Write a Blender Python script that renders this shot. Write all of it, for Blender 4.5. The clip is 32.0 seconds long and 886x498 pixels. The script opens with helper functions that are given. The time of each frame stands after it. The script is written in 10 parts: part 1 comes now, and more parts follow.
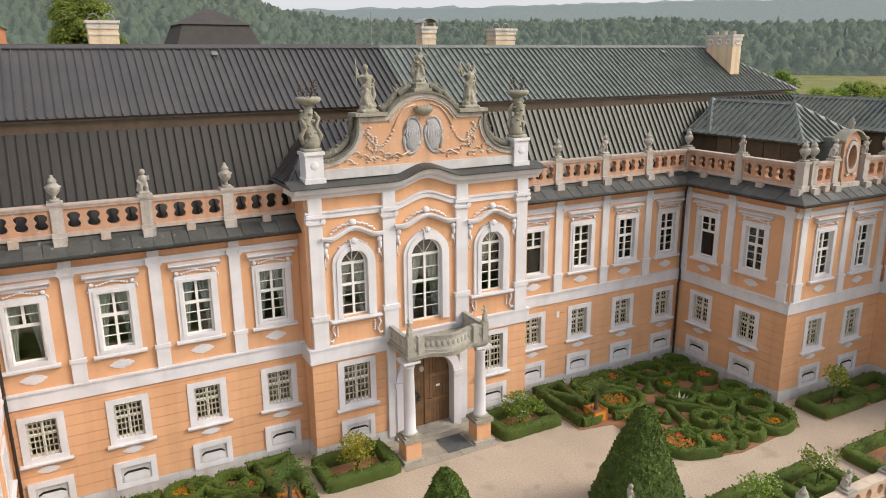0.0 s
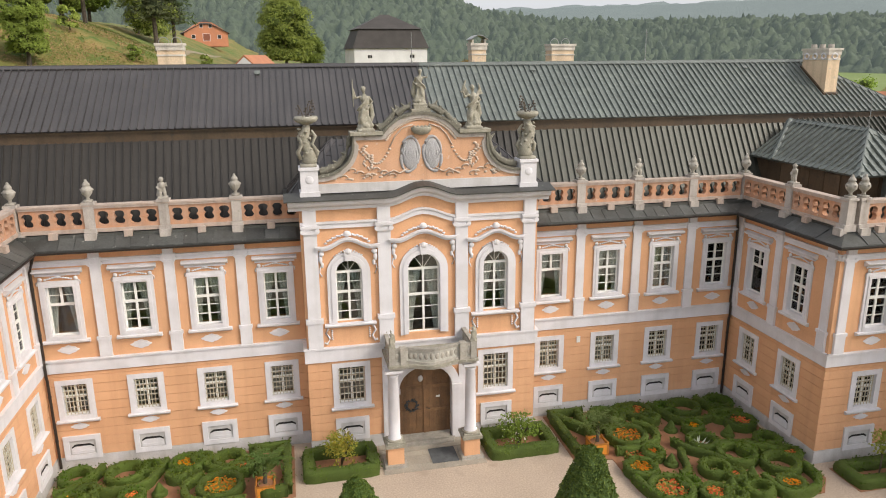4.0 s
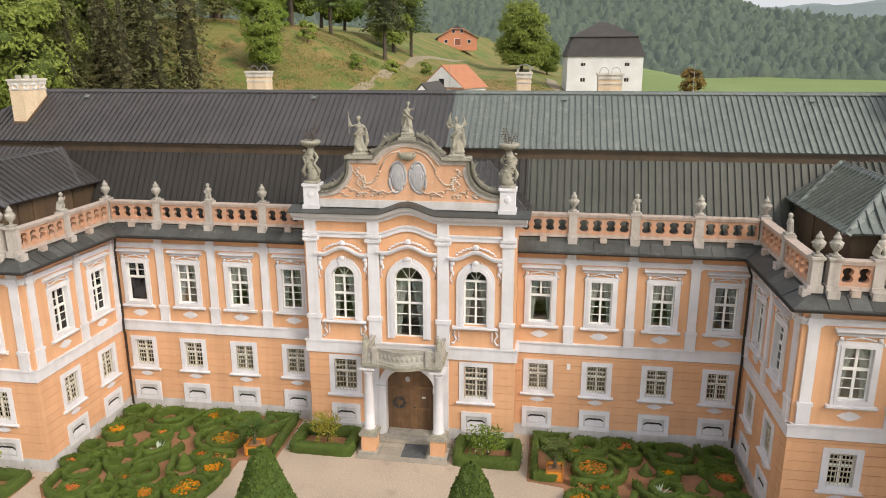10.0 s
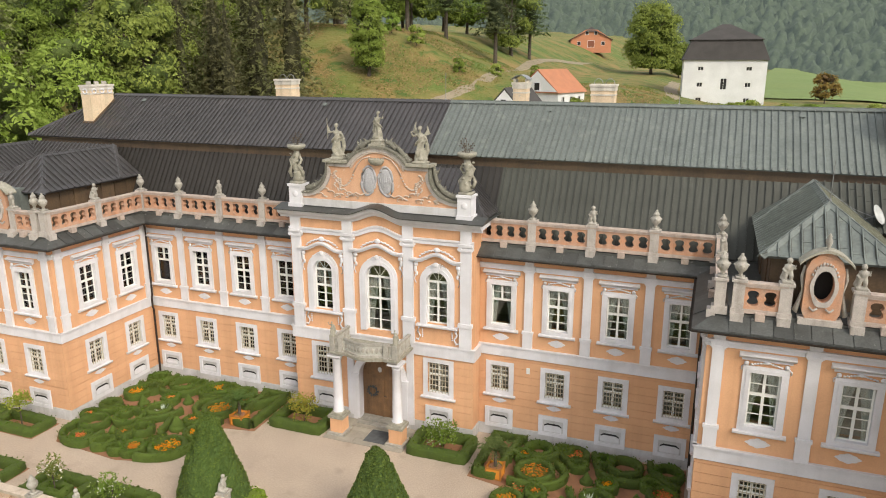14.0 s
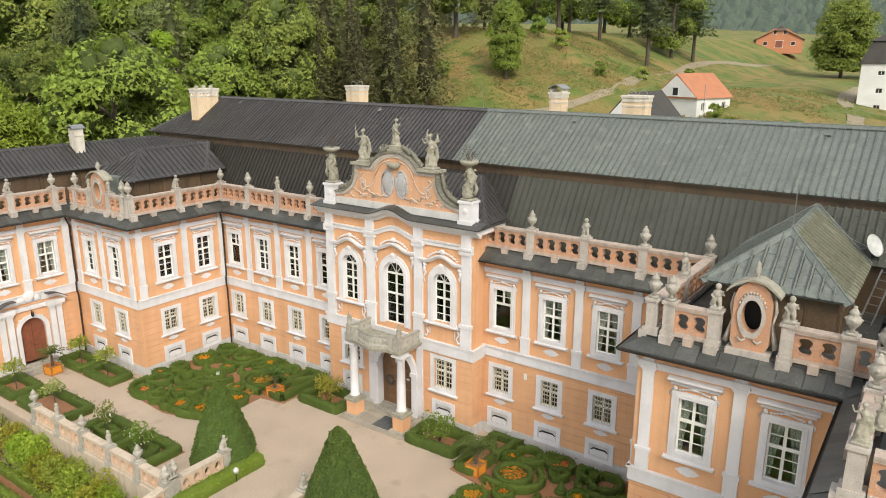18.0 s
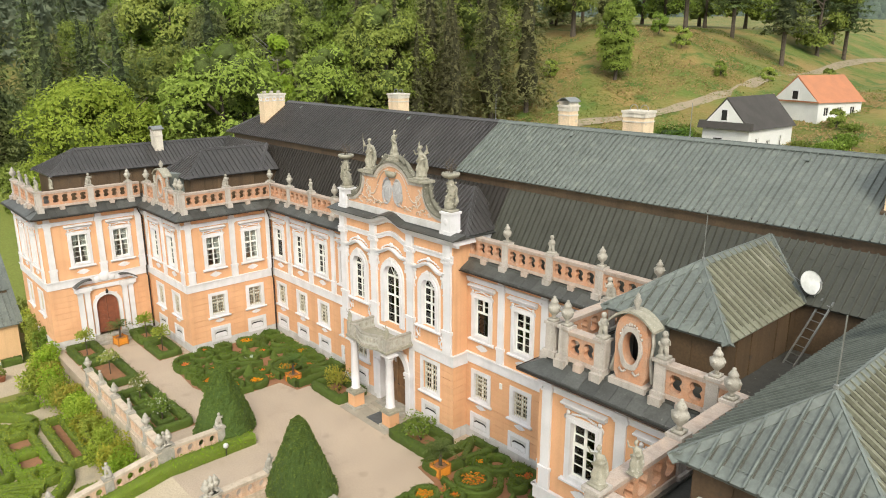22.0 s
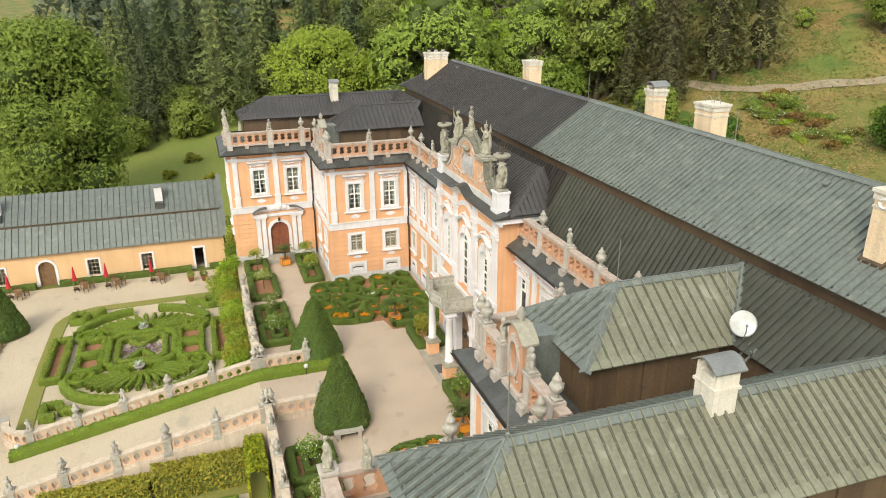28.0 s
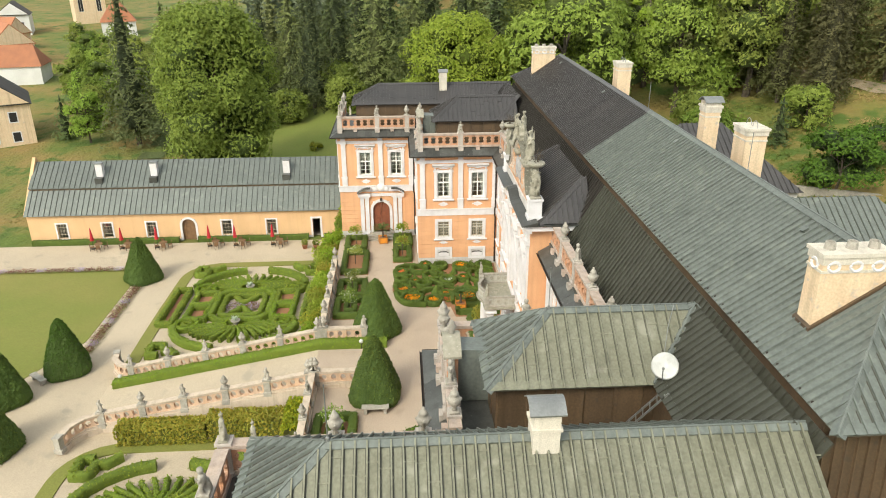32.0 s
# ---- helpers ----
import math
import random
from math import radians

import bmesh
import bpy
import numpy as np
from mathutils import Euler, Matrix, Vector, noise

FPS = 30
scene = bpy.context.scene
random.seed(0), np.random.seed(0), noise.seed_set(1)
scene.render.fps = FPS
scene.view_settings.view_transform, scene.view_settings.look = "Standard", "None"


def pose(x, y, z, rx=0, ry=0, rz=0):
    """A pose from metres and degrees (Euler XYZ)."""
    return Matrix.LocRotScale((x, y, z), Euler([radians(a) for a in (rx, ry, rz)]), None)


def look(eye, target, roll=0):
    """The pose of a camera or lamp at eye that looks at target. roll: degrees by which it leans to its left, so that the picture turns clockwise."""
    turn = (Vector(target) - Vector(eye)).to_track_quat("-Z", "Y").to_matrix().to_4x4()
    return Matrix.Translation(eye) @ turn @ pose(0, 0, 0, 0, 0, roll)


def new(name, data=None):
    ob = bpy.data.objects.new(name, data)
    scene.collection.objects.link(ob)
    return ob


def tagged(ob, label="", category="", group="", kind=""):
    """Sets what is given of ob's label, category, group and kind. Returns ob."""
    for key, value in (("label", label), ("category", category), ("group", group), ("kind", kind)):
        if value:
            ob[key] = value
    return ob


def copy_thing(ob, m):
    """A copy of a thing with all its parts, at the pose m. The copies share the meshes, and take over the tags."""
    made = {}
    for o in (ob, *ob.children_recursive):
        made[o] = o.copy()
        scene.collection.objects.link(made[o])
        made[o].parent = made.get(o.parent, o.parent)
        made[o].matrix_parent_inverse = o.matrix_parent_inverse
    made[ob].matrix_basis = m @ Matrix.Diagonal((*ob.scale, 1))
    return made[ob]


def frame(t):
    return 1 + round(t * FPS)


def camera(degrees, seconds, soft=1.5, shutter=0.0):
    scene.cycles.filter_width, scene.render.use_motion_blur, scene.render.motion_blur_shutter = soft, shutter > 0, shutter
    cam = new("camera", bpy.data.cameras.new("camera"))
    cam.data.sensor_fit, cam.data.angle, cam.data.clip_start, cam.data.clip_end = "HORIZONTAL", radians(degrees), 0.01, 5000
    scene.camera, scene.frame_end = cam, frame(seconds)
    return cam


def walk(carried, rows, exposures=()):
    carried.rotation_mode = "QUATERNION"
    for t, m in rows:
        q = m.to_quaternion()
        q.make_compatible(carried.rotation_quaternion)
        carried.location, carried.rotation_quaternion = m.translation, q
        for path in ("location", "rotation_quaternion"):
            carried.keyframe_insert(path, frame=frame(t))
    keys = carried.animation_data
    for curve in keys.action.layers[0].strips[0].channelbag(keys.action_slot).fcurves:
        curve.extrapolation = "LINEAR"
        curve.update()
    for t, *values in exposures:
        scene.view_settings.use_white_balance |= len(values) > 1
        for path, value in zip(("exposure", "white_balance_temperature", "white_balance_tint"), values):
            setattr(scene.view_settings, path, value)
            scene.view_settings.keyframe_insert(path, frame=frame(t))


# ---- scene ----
cam = camera(63.5, 32.0, soft=1.0)
METRES, EYE, TILT, LEAN, TURN = 70.0, 16.5, 0.0, 0.0, -28.0
ROWS = [
    (0.0, 0.0, 0.0, 0.0, -0.13, -14.84, 0.49),
    (0.5, 0.0153, 0.0006, 0.0012, 2.26, -14.86, 0.46),
    (1.0, 0.0307, 0.0013, 0.0028, 4.8, -14.88, 0.47),
    (1.5, 0.0458, 0.0021, 0.0043, 7.24, -14.89, 0.46),
    (2.0, 0.0608, 0.0028, 0.0058, 9.61, -14.89, 0.45),
    (2.5, 0.0756, 0.0038, 0.0074, 11.41, -14.89, 0.45),
    (3.0, 0.0905, 0.005, 0.0088, 12.91, -14.85, 0.45),
    (3.5, 0.105, 0.0067, 0.0108, 14.26, -14.87, 0.44),
    (5.5, 0.1635, 0.0156, 0.0186, 21.15, -14.83, 0.4),
    (6.0, 0.1779, 0.0183, 0.0204, 23.43, -14.81, 0.37),
    (6.5, 0.1923, 0.0213, 0.0221, 25.46, -14.78, 0.32),
    (7.0, 0.2069, 0.0246, 0.0239, 27.3, -14.77, 0.3),
    (7.5, 0.2215, 0.0283, 0.0258, 28.9, -14.77, 0.26),
    (8.0, 0.2361, 0.0321, 0.0271, 30.43, -14.72, 0.21),
    (8.5, 0.251, 0.0371, 0.029, 31.98, -14.75, 0.22),
    (9.0, 0.2657, 0.0423, 0.0307, 33.58, -14.77, 0.16),
    (9.5, 0.2805, 0.048, 0.0322, 35.15, -14.77, 0.14),
    (10.0, 0.2951, 0.0543, 0.0339, 36.75, -14.8, 0.11),
    (10.5, 0.3098, 0.0608, 0.0349, 38.33, -14.77, 0.1),
    (11.0, 0.3245, 0.068, 0.036, 39.87, -14.76, 0.09),
    (11.5, 0.339, 0.0753, 0.0368, 41.43, -14.73, 0.09),
    (12.0, 0.3532, 0.0834, 0.0379, 42.94, -14.73, 0.04),
    (12.5, 0.3672, 0.0919, 0.0388, 44.38, -14.73, 0.02),
    (13.0, 0.3808, 0.1009, 0.0399, 45.81, -14.75, 0.01),
    (13.5, 0.3939, 0.1103, 0.0409, 47.23, -14.75, -0.0),
    (15.5, 0.4432, 0.1513, 0.0452, 53.52, -14.78, -0.05),
    (16.0, 0.4547, 0.1626, 0.0462, 55.53, -14.78, -0.04),
    (16.5, 0.4659, 0.1745, 0.0472, 57.57, -14.79, -0.05),
    (17.0, 0.4768, 0.1865, 0.0482, 59.56, -14.8, -0.1),
    (17.5, 0.4874, 0.1992, 0.0493, 61.51, -14.8, -0.1),
    (18.0, 0.4974, 0.2123, 0.0505, 63.47, -14.81, -0.1),
    (18.5, 0.5069, 0.2257, 0.0516, 65.22, -14.82, -0.09),
    (19.0, 0.5156, 0.2394, 0.0529, 66.8, -14.83, -0.1),
    (19.5, 0.5238, 0.2534, 0.0545, 68.31, -14.83, -0.05),
    (20.0, 0.5315, 0.2675, 0.0566, 69.79, -14.83, -0.05),
    (20.5, 0.5385, 0.2819, 0.0592, 71.26, -14.85, -0.03),
    (21.0, 0.545, 0.2962, 0.0616, 72.75, -14.86, -0.01),
    (21.5, 0.5511, 0.3105, 0.0645, 74.34, -15.03, 0.01),
    (22.0, 0.557, 0.3247, 0.0665, 75.94, -15.32, 0.03),
    (22.5, 0.5622, 0.3391, 0.0691, 77.39, -15.83, 0.02),
    (23.0, 0.567, 0.3532, 0.0721, 78.77, -16.46, 0.03),
    (23.5, 0.5714, 0.3672, 0.0751, 80.34, -17.02, 0.07),
    (24.0, 0.5752, 0.3814, 0.0782, 82.49, -17.51, 0.09),
    (24.5, 0.5786, 0.3958, 0.0813, 84.81, -17.96, 0.06),
    (25.0, 0.5816, 0.4105, 0.0847, 87.05, -18.4, 0.08),
    (25.5, 0.5841, 0.4253, 0.0881, 89.12, -18.79, 0.08),
    (27.5, 0.5896, 0.4853, 0.1026, 97.14, -20.28, 0.16),
    (28.0, 0.5895, 0.5007, 0.1063, 99.23, -20.58, 0.19),
    (28.5, 0.5889, 0.5149, 0.1095, 101.1, -20.83, 0.2),
    (29.0, 0.5877, 0.5302, 0.1129, 103.12, -21.08, 0.23),
    (29.5, 0.5861, 0.5453, 0.1162, 105.04, -21.32, 0.21),
    (30.0, 0.584, 0.5603, 0.1195, 106.84, -21.57, 0.23),
    (30.5, 0.5815, 0.5751, 0.1229, 108.7, -21.82, 0.23),
    (31.0, 0.5785, 0.5898, 0.1264, 110.67, -22.07, 0.23),
    (31.5, 0.5749, 0.6043, 0.1298, 112.67, -22.33, 0.24),
    (32.0, 0.5708, 0.6187, 0.1332, 114.66, -22.58, 0.24),
]
walk(cam, [(t, pose(0, 0, EYE, TILT, LEAN, TURN) @ pose(METRES * x, METRES * y, METRES * z, 90 + pitch, roll, yaw)) for t, x, y, z, yaw, pitch, roll in ROWS],
     exposures=[(0.0, 1.0, 6500, 12), (10.0, 1.02, 6500, 11), (16.0, 1.04, 6500, 8), (22.0, 1.18, 6500, 5), (28.0, 1.2, 6600, 4), (32.0, 1.22, 6600, 3)])

# ---- light ----
world = bpy.data.worlds.new("sky_world")
scene.world = world
world.use_nodes = True
wn = world.node_tree.nodes
sky = wn.new("ShaderNodeTexSky")
sky.sky_type = "NISHITA"
sky.sun_disc = False
SUN_EL, SUN_AZ = 40.0, 127.0   # azimuth clockwise from +y
sky.sun_elevation, sky.sun_rotation = radians(SUN_EL), radians(SUN_AZ)
sky.air_density, sky.dust_density, sky.ozone_density = 1.0, 4.0, 1.0
soft_sky = wn.new("ShaderNodeHueSaturation")
soft_sky.inputs["Saturation"].default_value = 0.2
world.node_tree.links.new(sky.outputs[0], soft_sky.inputs["Color"])
cloud = wn.new("ShaderNodeMix")
cloud.data_type = "RGBA"
cloud.inputs["Factor"].default_value = 0.57
cloud.inputs["B"].default_value = (2.7, 2.8, 2.95, 1)
world.node_tree.links.new(soft_sky.outputs[0], cloud.inputs["A"])
world.node_tree.links.new(cloud.outputs["Result"], wn["Background"].inputs[0])
wn["Background"].inputs[1].default_value = 0.15
sun = new("sun", bpy.data.lights.new("sun", "SUN"))
sun.data.energy, sun.data.angle, sun.data.color = 1.0, radians(20), (1.0, 0.89, 0.70)
sdir = Vector((math.sin(radians(SUN_AZ)) * math.cos(radians(SUN_EL)), math.cos(radians(SUN_AZ)) * math.cos(radians(SUN_EL)), math.sin(radians(SUN_EL))))
sun.matrix_basis = look(sdir * 200, (0, 0, 0))

# ---- materials ----
def material(name, base, second=None, scale=1.0, fine=30.0, rough=0.8, metal=0.0, bump=0.2, spread=0.5, vary=0.0, dist=0.02, streak=0.0, third=None, third_at=0.62, island=False):
    """Two-scale noise between two colours, grain bump, optional per-object change, optional streaks running down, optional patches of a third colour."""
    m = bpy.data.materials.new(name)
    m.use_nodes = True
    nt = m.node_tree
    n, link = nt.nodes, nt.links.new
    bsdf = n["Principled BSDF"]
    bsdf.inputs["Roughness"].default_value = rough
    bsdf.inputs["Metallic"].default_value = metal
    geo = n.new("ShaderNodeNewGeometry")
    def noise_at(s, detail=4, stretch=None):
        t = n.new("ShaderNodeTexNoise")
        t.inputs["Scale"].default_value, t.inputs["Detail"].default_value = s, detail
        if stretch:
            mp = n.new("ShaderNodeMapping")
            mp.inputs["Scale"].default_value = stretch
            link(geo.outputs["Position"], mp.inputs[0])
            link(mp.outputs[0], t.inputs["Vector"])
        else:
            link(geo.outputs["Position"], t.inputs["Vector"])
        return t.outputs["Fac"]
    def ramp(src, a, b):
        r = n.new("ShaderNodeMapRange")
        r.inputs["From Min"].default_value, r.inputs["From Max"].default_value = a, b
        link(src, r.inputs["Value"])
        return r.outputs[0]
    def mixed(fac, a, b):
        x = n.new("ShaderNodeMix")
        x.data_type = "RGBA"
        link(fac, x.inputs["Factor"])
        for val, sock in ((a, x.inputs["A"]), (b, x.inputs["B"])):
            if isinstance(val, tuple):
                sock.default_value = (*val, 1)
            else:
                link(val, sock)
        return x.outputs["Result"]
    second = second or tuple(c * 0.75 for c in base)
    big = ramp(noise_at(scale), 0.5 - 0.3 * spread, 0.5 + 0.3 * spread)
    col = mixed(big, base, second)
    small = ramp(noise_at(fine, 3), 0.3, 0.7)
    x = n.new("ShaderNodeMix")
    x.data_type, x.blend_type = "RGBA", "MULTIPLY"
    x.inputs["Factor"].default_value = 0.28 * spread
    link(col, x.inputs["A"]); link(small, x.inputs["B"])
    col = x.outputs["Result"]
    if third:
        col = mixed(ramp(noise_at(scale * 2.7, 6), third_at, third_at + 0.1), col, third)
    if streak:
        st = ramp(noise_at(1.0, 3, (3.0, 3.0, 0.12)), 0.48, 0.75)
        x = n.new("ShaderNodeMix")
        x.data_type, x.blend_type = "RGBA", "MULTIPLY"
        y = n.new("ShaderNodeMath"); y.operation = "MULTIPLY"; y.inputs[1].default_value = streak
        link(st, y.inputs[0]); link(y.outputs[0], x.inputs["Factor"])
        link(col, x.inputs["A"]); x.inputs["B"].default_value = (0.35, 0.33, 0.3, 1)
        col = x.outputs["Result"]
    if vary:
        if island:
            rnd = geo.outputs["Random Per Island"]
        else:
            rnd = n.new("ShaderNodeObjectInfo").outputs["Random"]
        hs = n.new("ShaderNodeHueSaturation")
        r = n.new("ShaderNodeMapRange")
        r.inputs["To Min"].default_value, r.inputs["To Max"].default_value = 1 - vary, 1 + vary
        link(rnd, r.inputs["Value"]); link(r.outputs[0], hs.inputs["Value"]); link(col, hs.inputs["Color"])
        col = hs.outputs["Color"]
    link(col, bsdf.inputs["Base Color"])
    if bump:
        b = n.new("ShaderNodeBump")
        b.inputs["Strength"].default_value, b.inputs["Distance"].default_value = bump, dist
        link(noise_at(fine, 5), b.inputs["Height"])
        link(b.outputs[0], bsdf.inputs["Normal"])
    return m

STUCCO = material("stucco_apricot", (0.735, 0.41, 0.225), (0.68, 0.372, 0.20), 0.7, 25, 0.9, bump=0.12, spread=0.4, vary=0.025, streak=0.14)
STUCCO_OLD = material("stucco_weathered", (0.62, 0.30, 0.16), (0.50, 0.33, 0.24), 2.2, 25, 0.9, bump=0.25, spread=0.8, streak=0.4, third=(0.55, 0.46, 0.40), third_at=0.66)
TRIM = material("lime_white", (0.72, 0.70, 0.725), (0.655, 0.635, 0.65), 1.2, 30, 0.85, bump=0.1, spread=0.35, vary=0.02, streak=0.12)
TRIM_OLD = material("lime_white_weathered", (0.56, 0.50, 0.455), (0.44, 0.395, 0.355), 2.5, 30, 0.9, bump=0.3, spread=0.8, streak=0.5, third=(0.31, 0.295, 0.24), third_at=0.64)
RAIL_OLD = material("weathered_pink_render", (0.56, 0.43, 0.35), (0.46, 0.385, 0.34), 2.5, 30, 0.9, bump=0.3, spread=0.8, streak=0.4, third=(0.34, 0.31, 0.26), third_at=0.65)
SHIELD = material("shield_stone", (0.50, 0.49, 0.50), (0.40, 0.39, 0.40), 6, 40, 0.9, bump=0.8, spread=0.9, dist=0.04, third=(0.55, 0.54, 0.53), third_at=0.6)
RELIEF = material("weathered_relief", (0.64, 0.54, 0.46), (0.58, 0.44, 0.34), 3.0, 35, 0.9, bump=0.3, spread=0.9, third=(0.48, 0.42, 0.36), third_at=0.64)
PLINTH = material("plinth_render", (0.62, 0.60, 0.60), (0.5, 0.48, 0.46), 1.5, 30, 0.9, bump=0.2, spread=0.6, streak=0.25)
STUCCO_GABLE = material("stucco_gable", (0.72, 0.43, 0.275), (0.66, 0.37, 0.215), 1.6, 25, 0.9, bump=0.2, spread=0.8, streak=0.25, third=(0.66, 0.52, 0.42), third_at=0.63)
STUCCO_PALE = material("stucco_faded", (0.68, 0.44, 0.29), (0.63, 0.47, 0.36), 2.2, 25, 0.9, bump=0.25, spread=0.8, streak=0.3, third=(0.60, 0.52, 0.43), third_at=0.64)
STONE = material("old_sandstone", (0.42, 0.39, 0.315), (0.26, 0.245, 0.19), 3.5, 40, 0.95, bump=0.6, spread=0.9, third=(0.42, 0.40, 0.35), third_at=0.6)
LICHEN = material("lichen_stone", (0.22, 0.205, 0.165), (0.14, 0.135, 0.105), 4.0, 40, 0.95, bump=0.6, spread=0.9, third=(0.36, 0.34, 0.28), third_at=0.6)
STONE_PALE = material("pale_sandstone", (0.50, 0.46, 0.40), (0.31, 0.29, 0.25), 4.0, 40, 0.95, bump=0.5, spread=0.9, third=(0.24, 0.23, 0.18), third_at=0.62, vary=0.1)
TIN_GREEN = material("patina_tin", (0.188, 0.208, 0.190), (0.146, 0.163, 0.150), 0.6, 9, 0.42, 0.1, 0.15, 0.9, vary=0.10, third=(0.188, 0.206, 0.182), third_at=0.58, streak=0.3)
TIN_DARK = material("brown_tin", (0.082, 0.077, 0.077), (0.104, 0.096, 0.095), 0.6, 12, 0.3, 0.35, 0.12, 0.6, vary=0.08, third=(0.1, 0.085, 0.075), third_at=0.66)
TIN_MOSS = material("mossy_patina_tin", (0.255, 0.255, 0.19), (0.20, 0.195, 0.135), 0.5, 12, 0.5, 0.1, 0.15, 0.9, vary=0.05, third=(0.275, 0.27, 0.21), third_at=0.6, streak=0.4)
# Dark colour at the seam foot: the rib's shadow painted in, with grime.
SEAM_DIRT_SHADE = material("seam_dirt_shade", (0.07, 0.069, 0.056), (0.095, 0.091, 0.072), 3, 20, 0.8, 0.0, 0.1, 0.7)
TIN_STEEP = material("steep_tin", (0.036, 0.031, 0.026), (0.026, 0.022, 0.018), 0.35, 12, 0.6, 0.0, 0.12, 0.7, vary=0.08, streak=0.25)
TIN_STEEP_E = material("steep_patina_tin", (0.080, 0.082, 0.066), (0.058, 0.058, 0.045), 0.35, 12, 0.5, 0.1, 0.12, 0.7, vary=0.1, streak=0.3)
TIN_BROWN = material("attic_tin", (0.155, 0.10, 0.056), (0.10, 0.068, 0.043), 0.9, 12, 0.5, 0.1, 0.12, 0.9, vary=0.2, streak=0.4, third=(0.07, 0.055, 0.042), third_at=0.62)
SLATE_TIN = material("eave_tin", (0.115, 0.118, 0.112), (0.07, 0.07, 0.064), 1.6, 15, 0.42, 0.2, 0.2, 0.9, vary=0.28, third=(0.26, 0.26, 0.235), third_at=0.66, streak=0.3)
GUTTER = material("gutter_metal", (0.055, 0.04, 0.032), (0.04, 0.03, 0.025), 3, 20, 0.5, 0.4, 0.1)
WOOD_DOOR = material("old_oak", (0.27, 0.145, 0.065), (0.15, 0.085, 0.042), 2.5, 18, 0.7, bump=0.3, spread=0.9, streak=0.5, vary=0.12)
WOOD_RED = material("red_brown_door_wood", (0.27, 0.085, 0.04), (0.20, 0.065, 0.035), 3, 18, 0.6, bump=0.2, streak=0.3, vary=0.06)
SASH = material("white_window_paint", (0.80, 0.79, 0.75), (0.76, 0.75, 0.71), 3, 30, 0.6, bump=0.05, spread=0.3)
IRON = material("dark_iron", (0.03, 0.03, 0.03), (0.05, 0.045, 0.04), 5, 30, 0.5, 0.6, 0.1)
GRILLE = material("pale_grille_paint", (0.60, 0.53, 0.40), None, 5, 30, 0.6, 0.0, 0.05, 0.3)
CURTAIN = material("curtain_cloth", (0.82, 0.81, 0.78), (0.74, 0.72, 0.69), 4, 20, 0.9, bump=0.1)
ROOM = material("room_plaster", (0.55, 0.50, 0.44), (0.46, 0.42, 0.37), 0.5, 10, 0.9)
GRAVEL = material("gravel_sand", (0.56, 0.445, 0.345), (0.43, 0.34, 0.265), 0.3, 14, 0.95, bump=0.5, spread=1.0, third=(0.36, 0.285, 0.22), third_at=0.6)
GRAVEL_PALE = material("pale_sand_path", (0.58, 0.48, 0.355), (0.47, 0.385, 0.285), 0.25, 14, 0.95, bump=0.5, spread=1.0, third=(0.36, 0.31, 0.235), third_at=0.6)
SOIL = material("reddish_brick_gravel", (0.36, 0.17, 0.085), (0.26, 0.13, 0.07), 2.5, 35, 0.95, bump=0.5, spread=0.9)
PAVING = material("stone_paving", (0.42, 0.37, 0.30), (0.32, 0.285, 0.235), 1.3, 20, 0.9, bump=0.3, spread=0.7, vary=0.12)
LAWN = material("lawn", (0.17, 0.20, 0.035), (0.25, 0.225, 0.06), 0.12, 9, 0.95, bump=0.5, spread=0.8, dist=0.05)
MEADOW = material("meadow", (0.105, 0.15, 0.022), (0.25, 0.175, 0.055), 0.11, 1.6, 0.95, bump=1.0, spread=0.5, dist=0.3, third=(0.07, 0.115, 0.015), third_at=0.54)
HEDGE = material("box_hedge", (0.065, 0.105, 0.009), (0.105, 0.158, 0.016), 1.5, 38, 0.8, bump=1.0, spread=1.0, dist=0.05, vary=0.14)
YEW = material("yew", (0.05, 0.088, 0.012), (0.07, 0.118, 0.016), 1.5, 26, 0.85, bump=1.0, spread=1.0, dist=0.06, vary=0.1)
HEDGE_LIGHT = material("light_hedge", (0.19, 0.19, 0.03), (0.12, 0.16, 0.025), 1.2, 20, 0.85, bump=1.0, spread=1.0, dist=0.08, vary=0.15)
BARK = material("bark", (0.12, 0.095, 0.07), (0.07, 0.055, 0.042), 3, 20, 0.95, bump=0.6)
BIRCH_BARK = material("birch_bark", (0.5, 0.48, 0.45), (0.2, 0.19, 0.17), 4, 20, 0.9, bump=0.3)
TILE_RED = material("red_roof_tiles", (0.42, 0.17, 0.085), (0.36, 0.15, 0.08), 0.8, 12, 0.85, bump=0.3, vary=0.1)
WHITE_WALL = material("white_limewash", (0.74, 0.73, 0.71), (0.66, 0.65, 0.63), 0.4, 12, 0.9, bump=0.1, spread=0.4)
YELLOW_WALL = material("ochre_limewash", (0.73, 0.475, 0.26), (0.68, 0.435, 0.235), 0.5, 12, 0.9, bump=0.1, spread=0.4, streak=0.12)
WHITEWASH = material("whitewashed_masonry", (0.74, 0.68, 0.59), (0.63, 0.57, 0.49), 2.5, 24, 0.9, bump=0.3, spread=0.8, streak=0.4, third=(0.46, 0.42, 0.35), third_at=0.66)
CREAM_WALL = material("cream_plaster", (0.80, 0.63, 0.43), (0.73, 0.54, 0.36), 1.2, 14, 0.9, bump=0.2, spread=0.7, streak=0.3, third=(0.52, 0.43, 0.35), third_at=0.62)
ORANGE_BOX = material("orange_planter_wood", (0.75, 0.30, 0.03), (0.68, 0.26, 0.03), 4, 25, 0.6, bump=0.1, vary=0.06)
PLANTER_EDGE = material("planter_edge_wood", (0.46, 0.18, 0.03), (0.36, 0.14, 0.03), 4, 25, 0.6, bump=0.1)
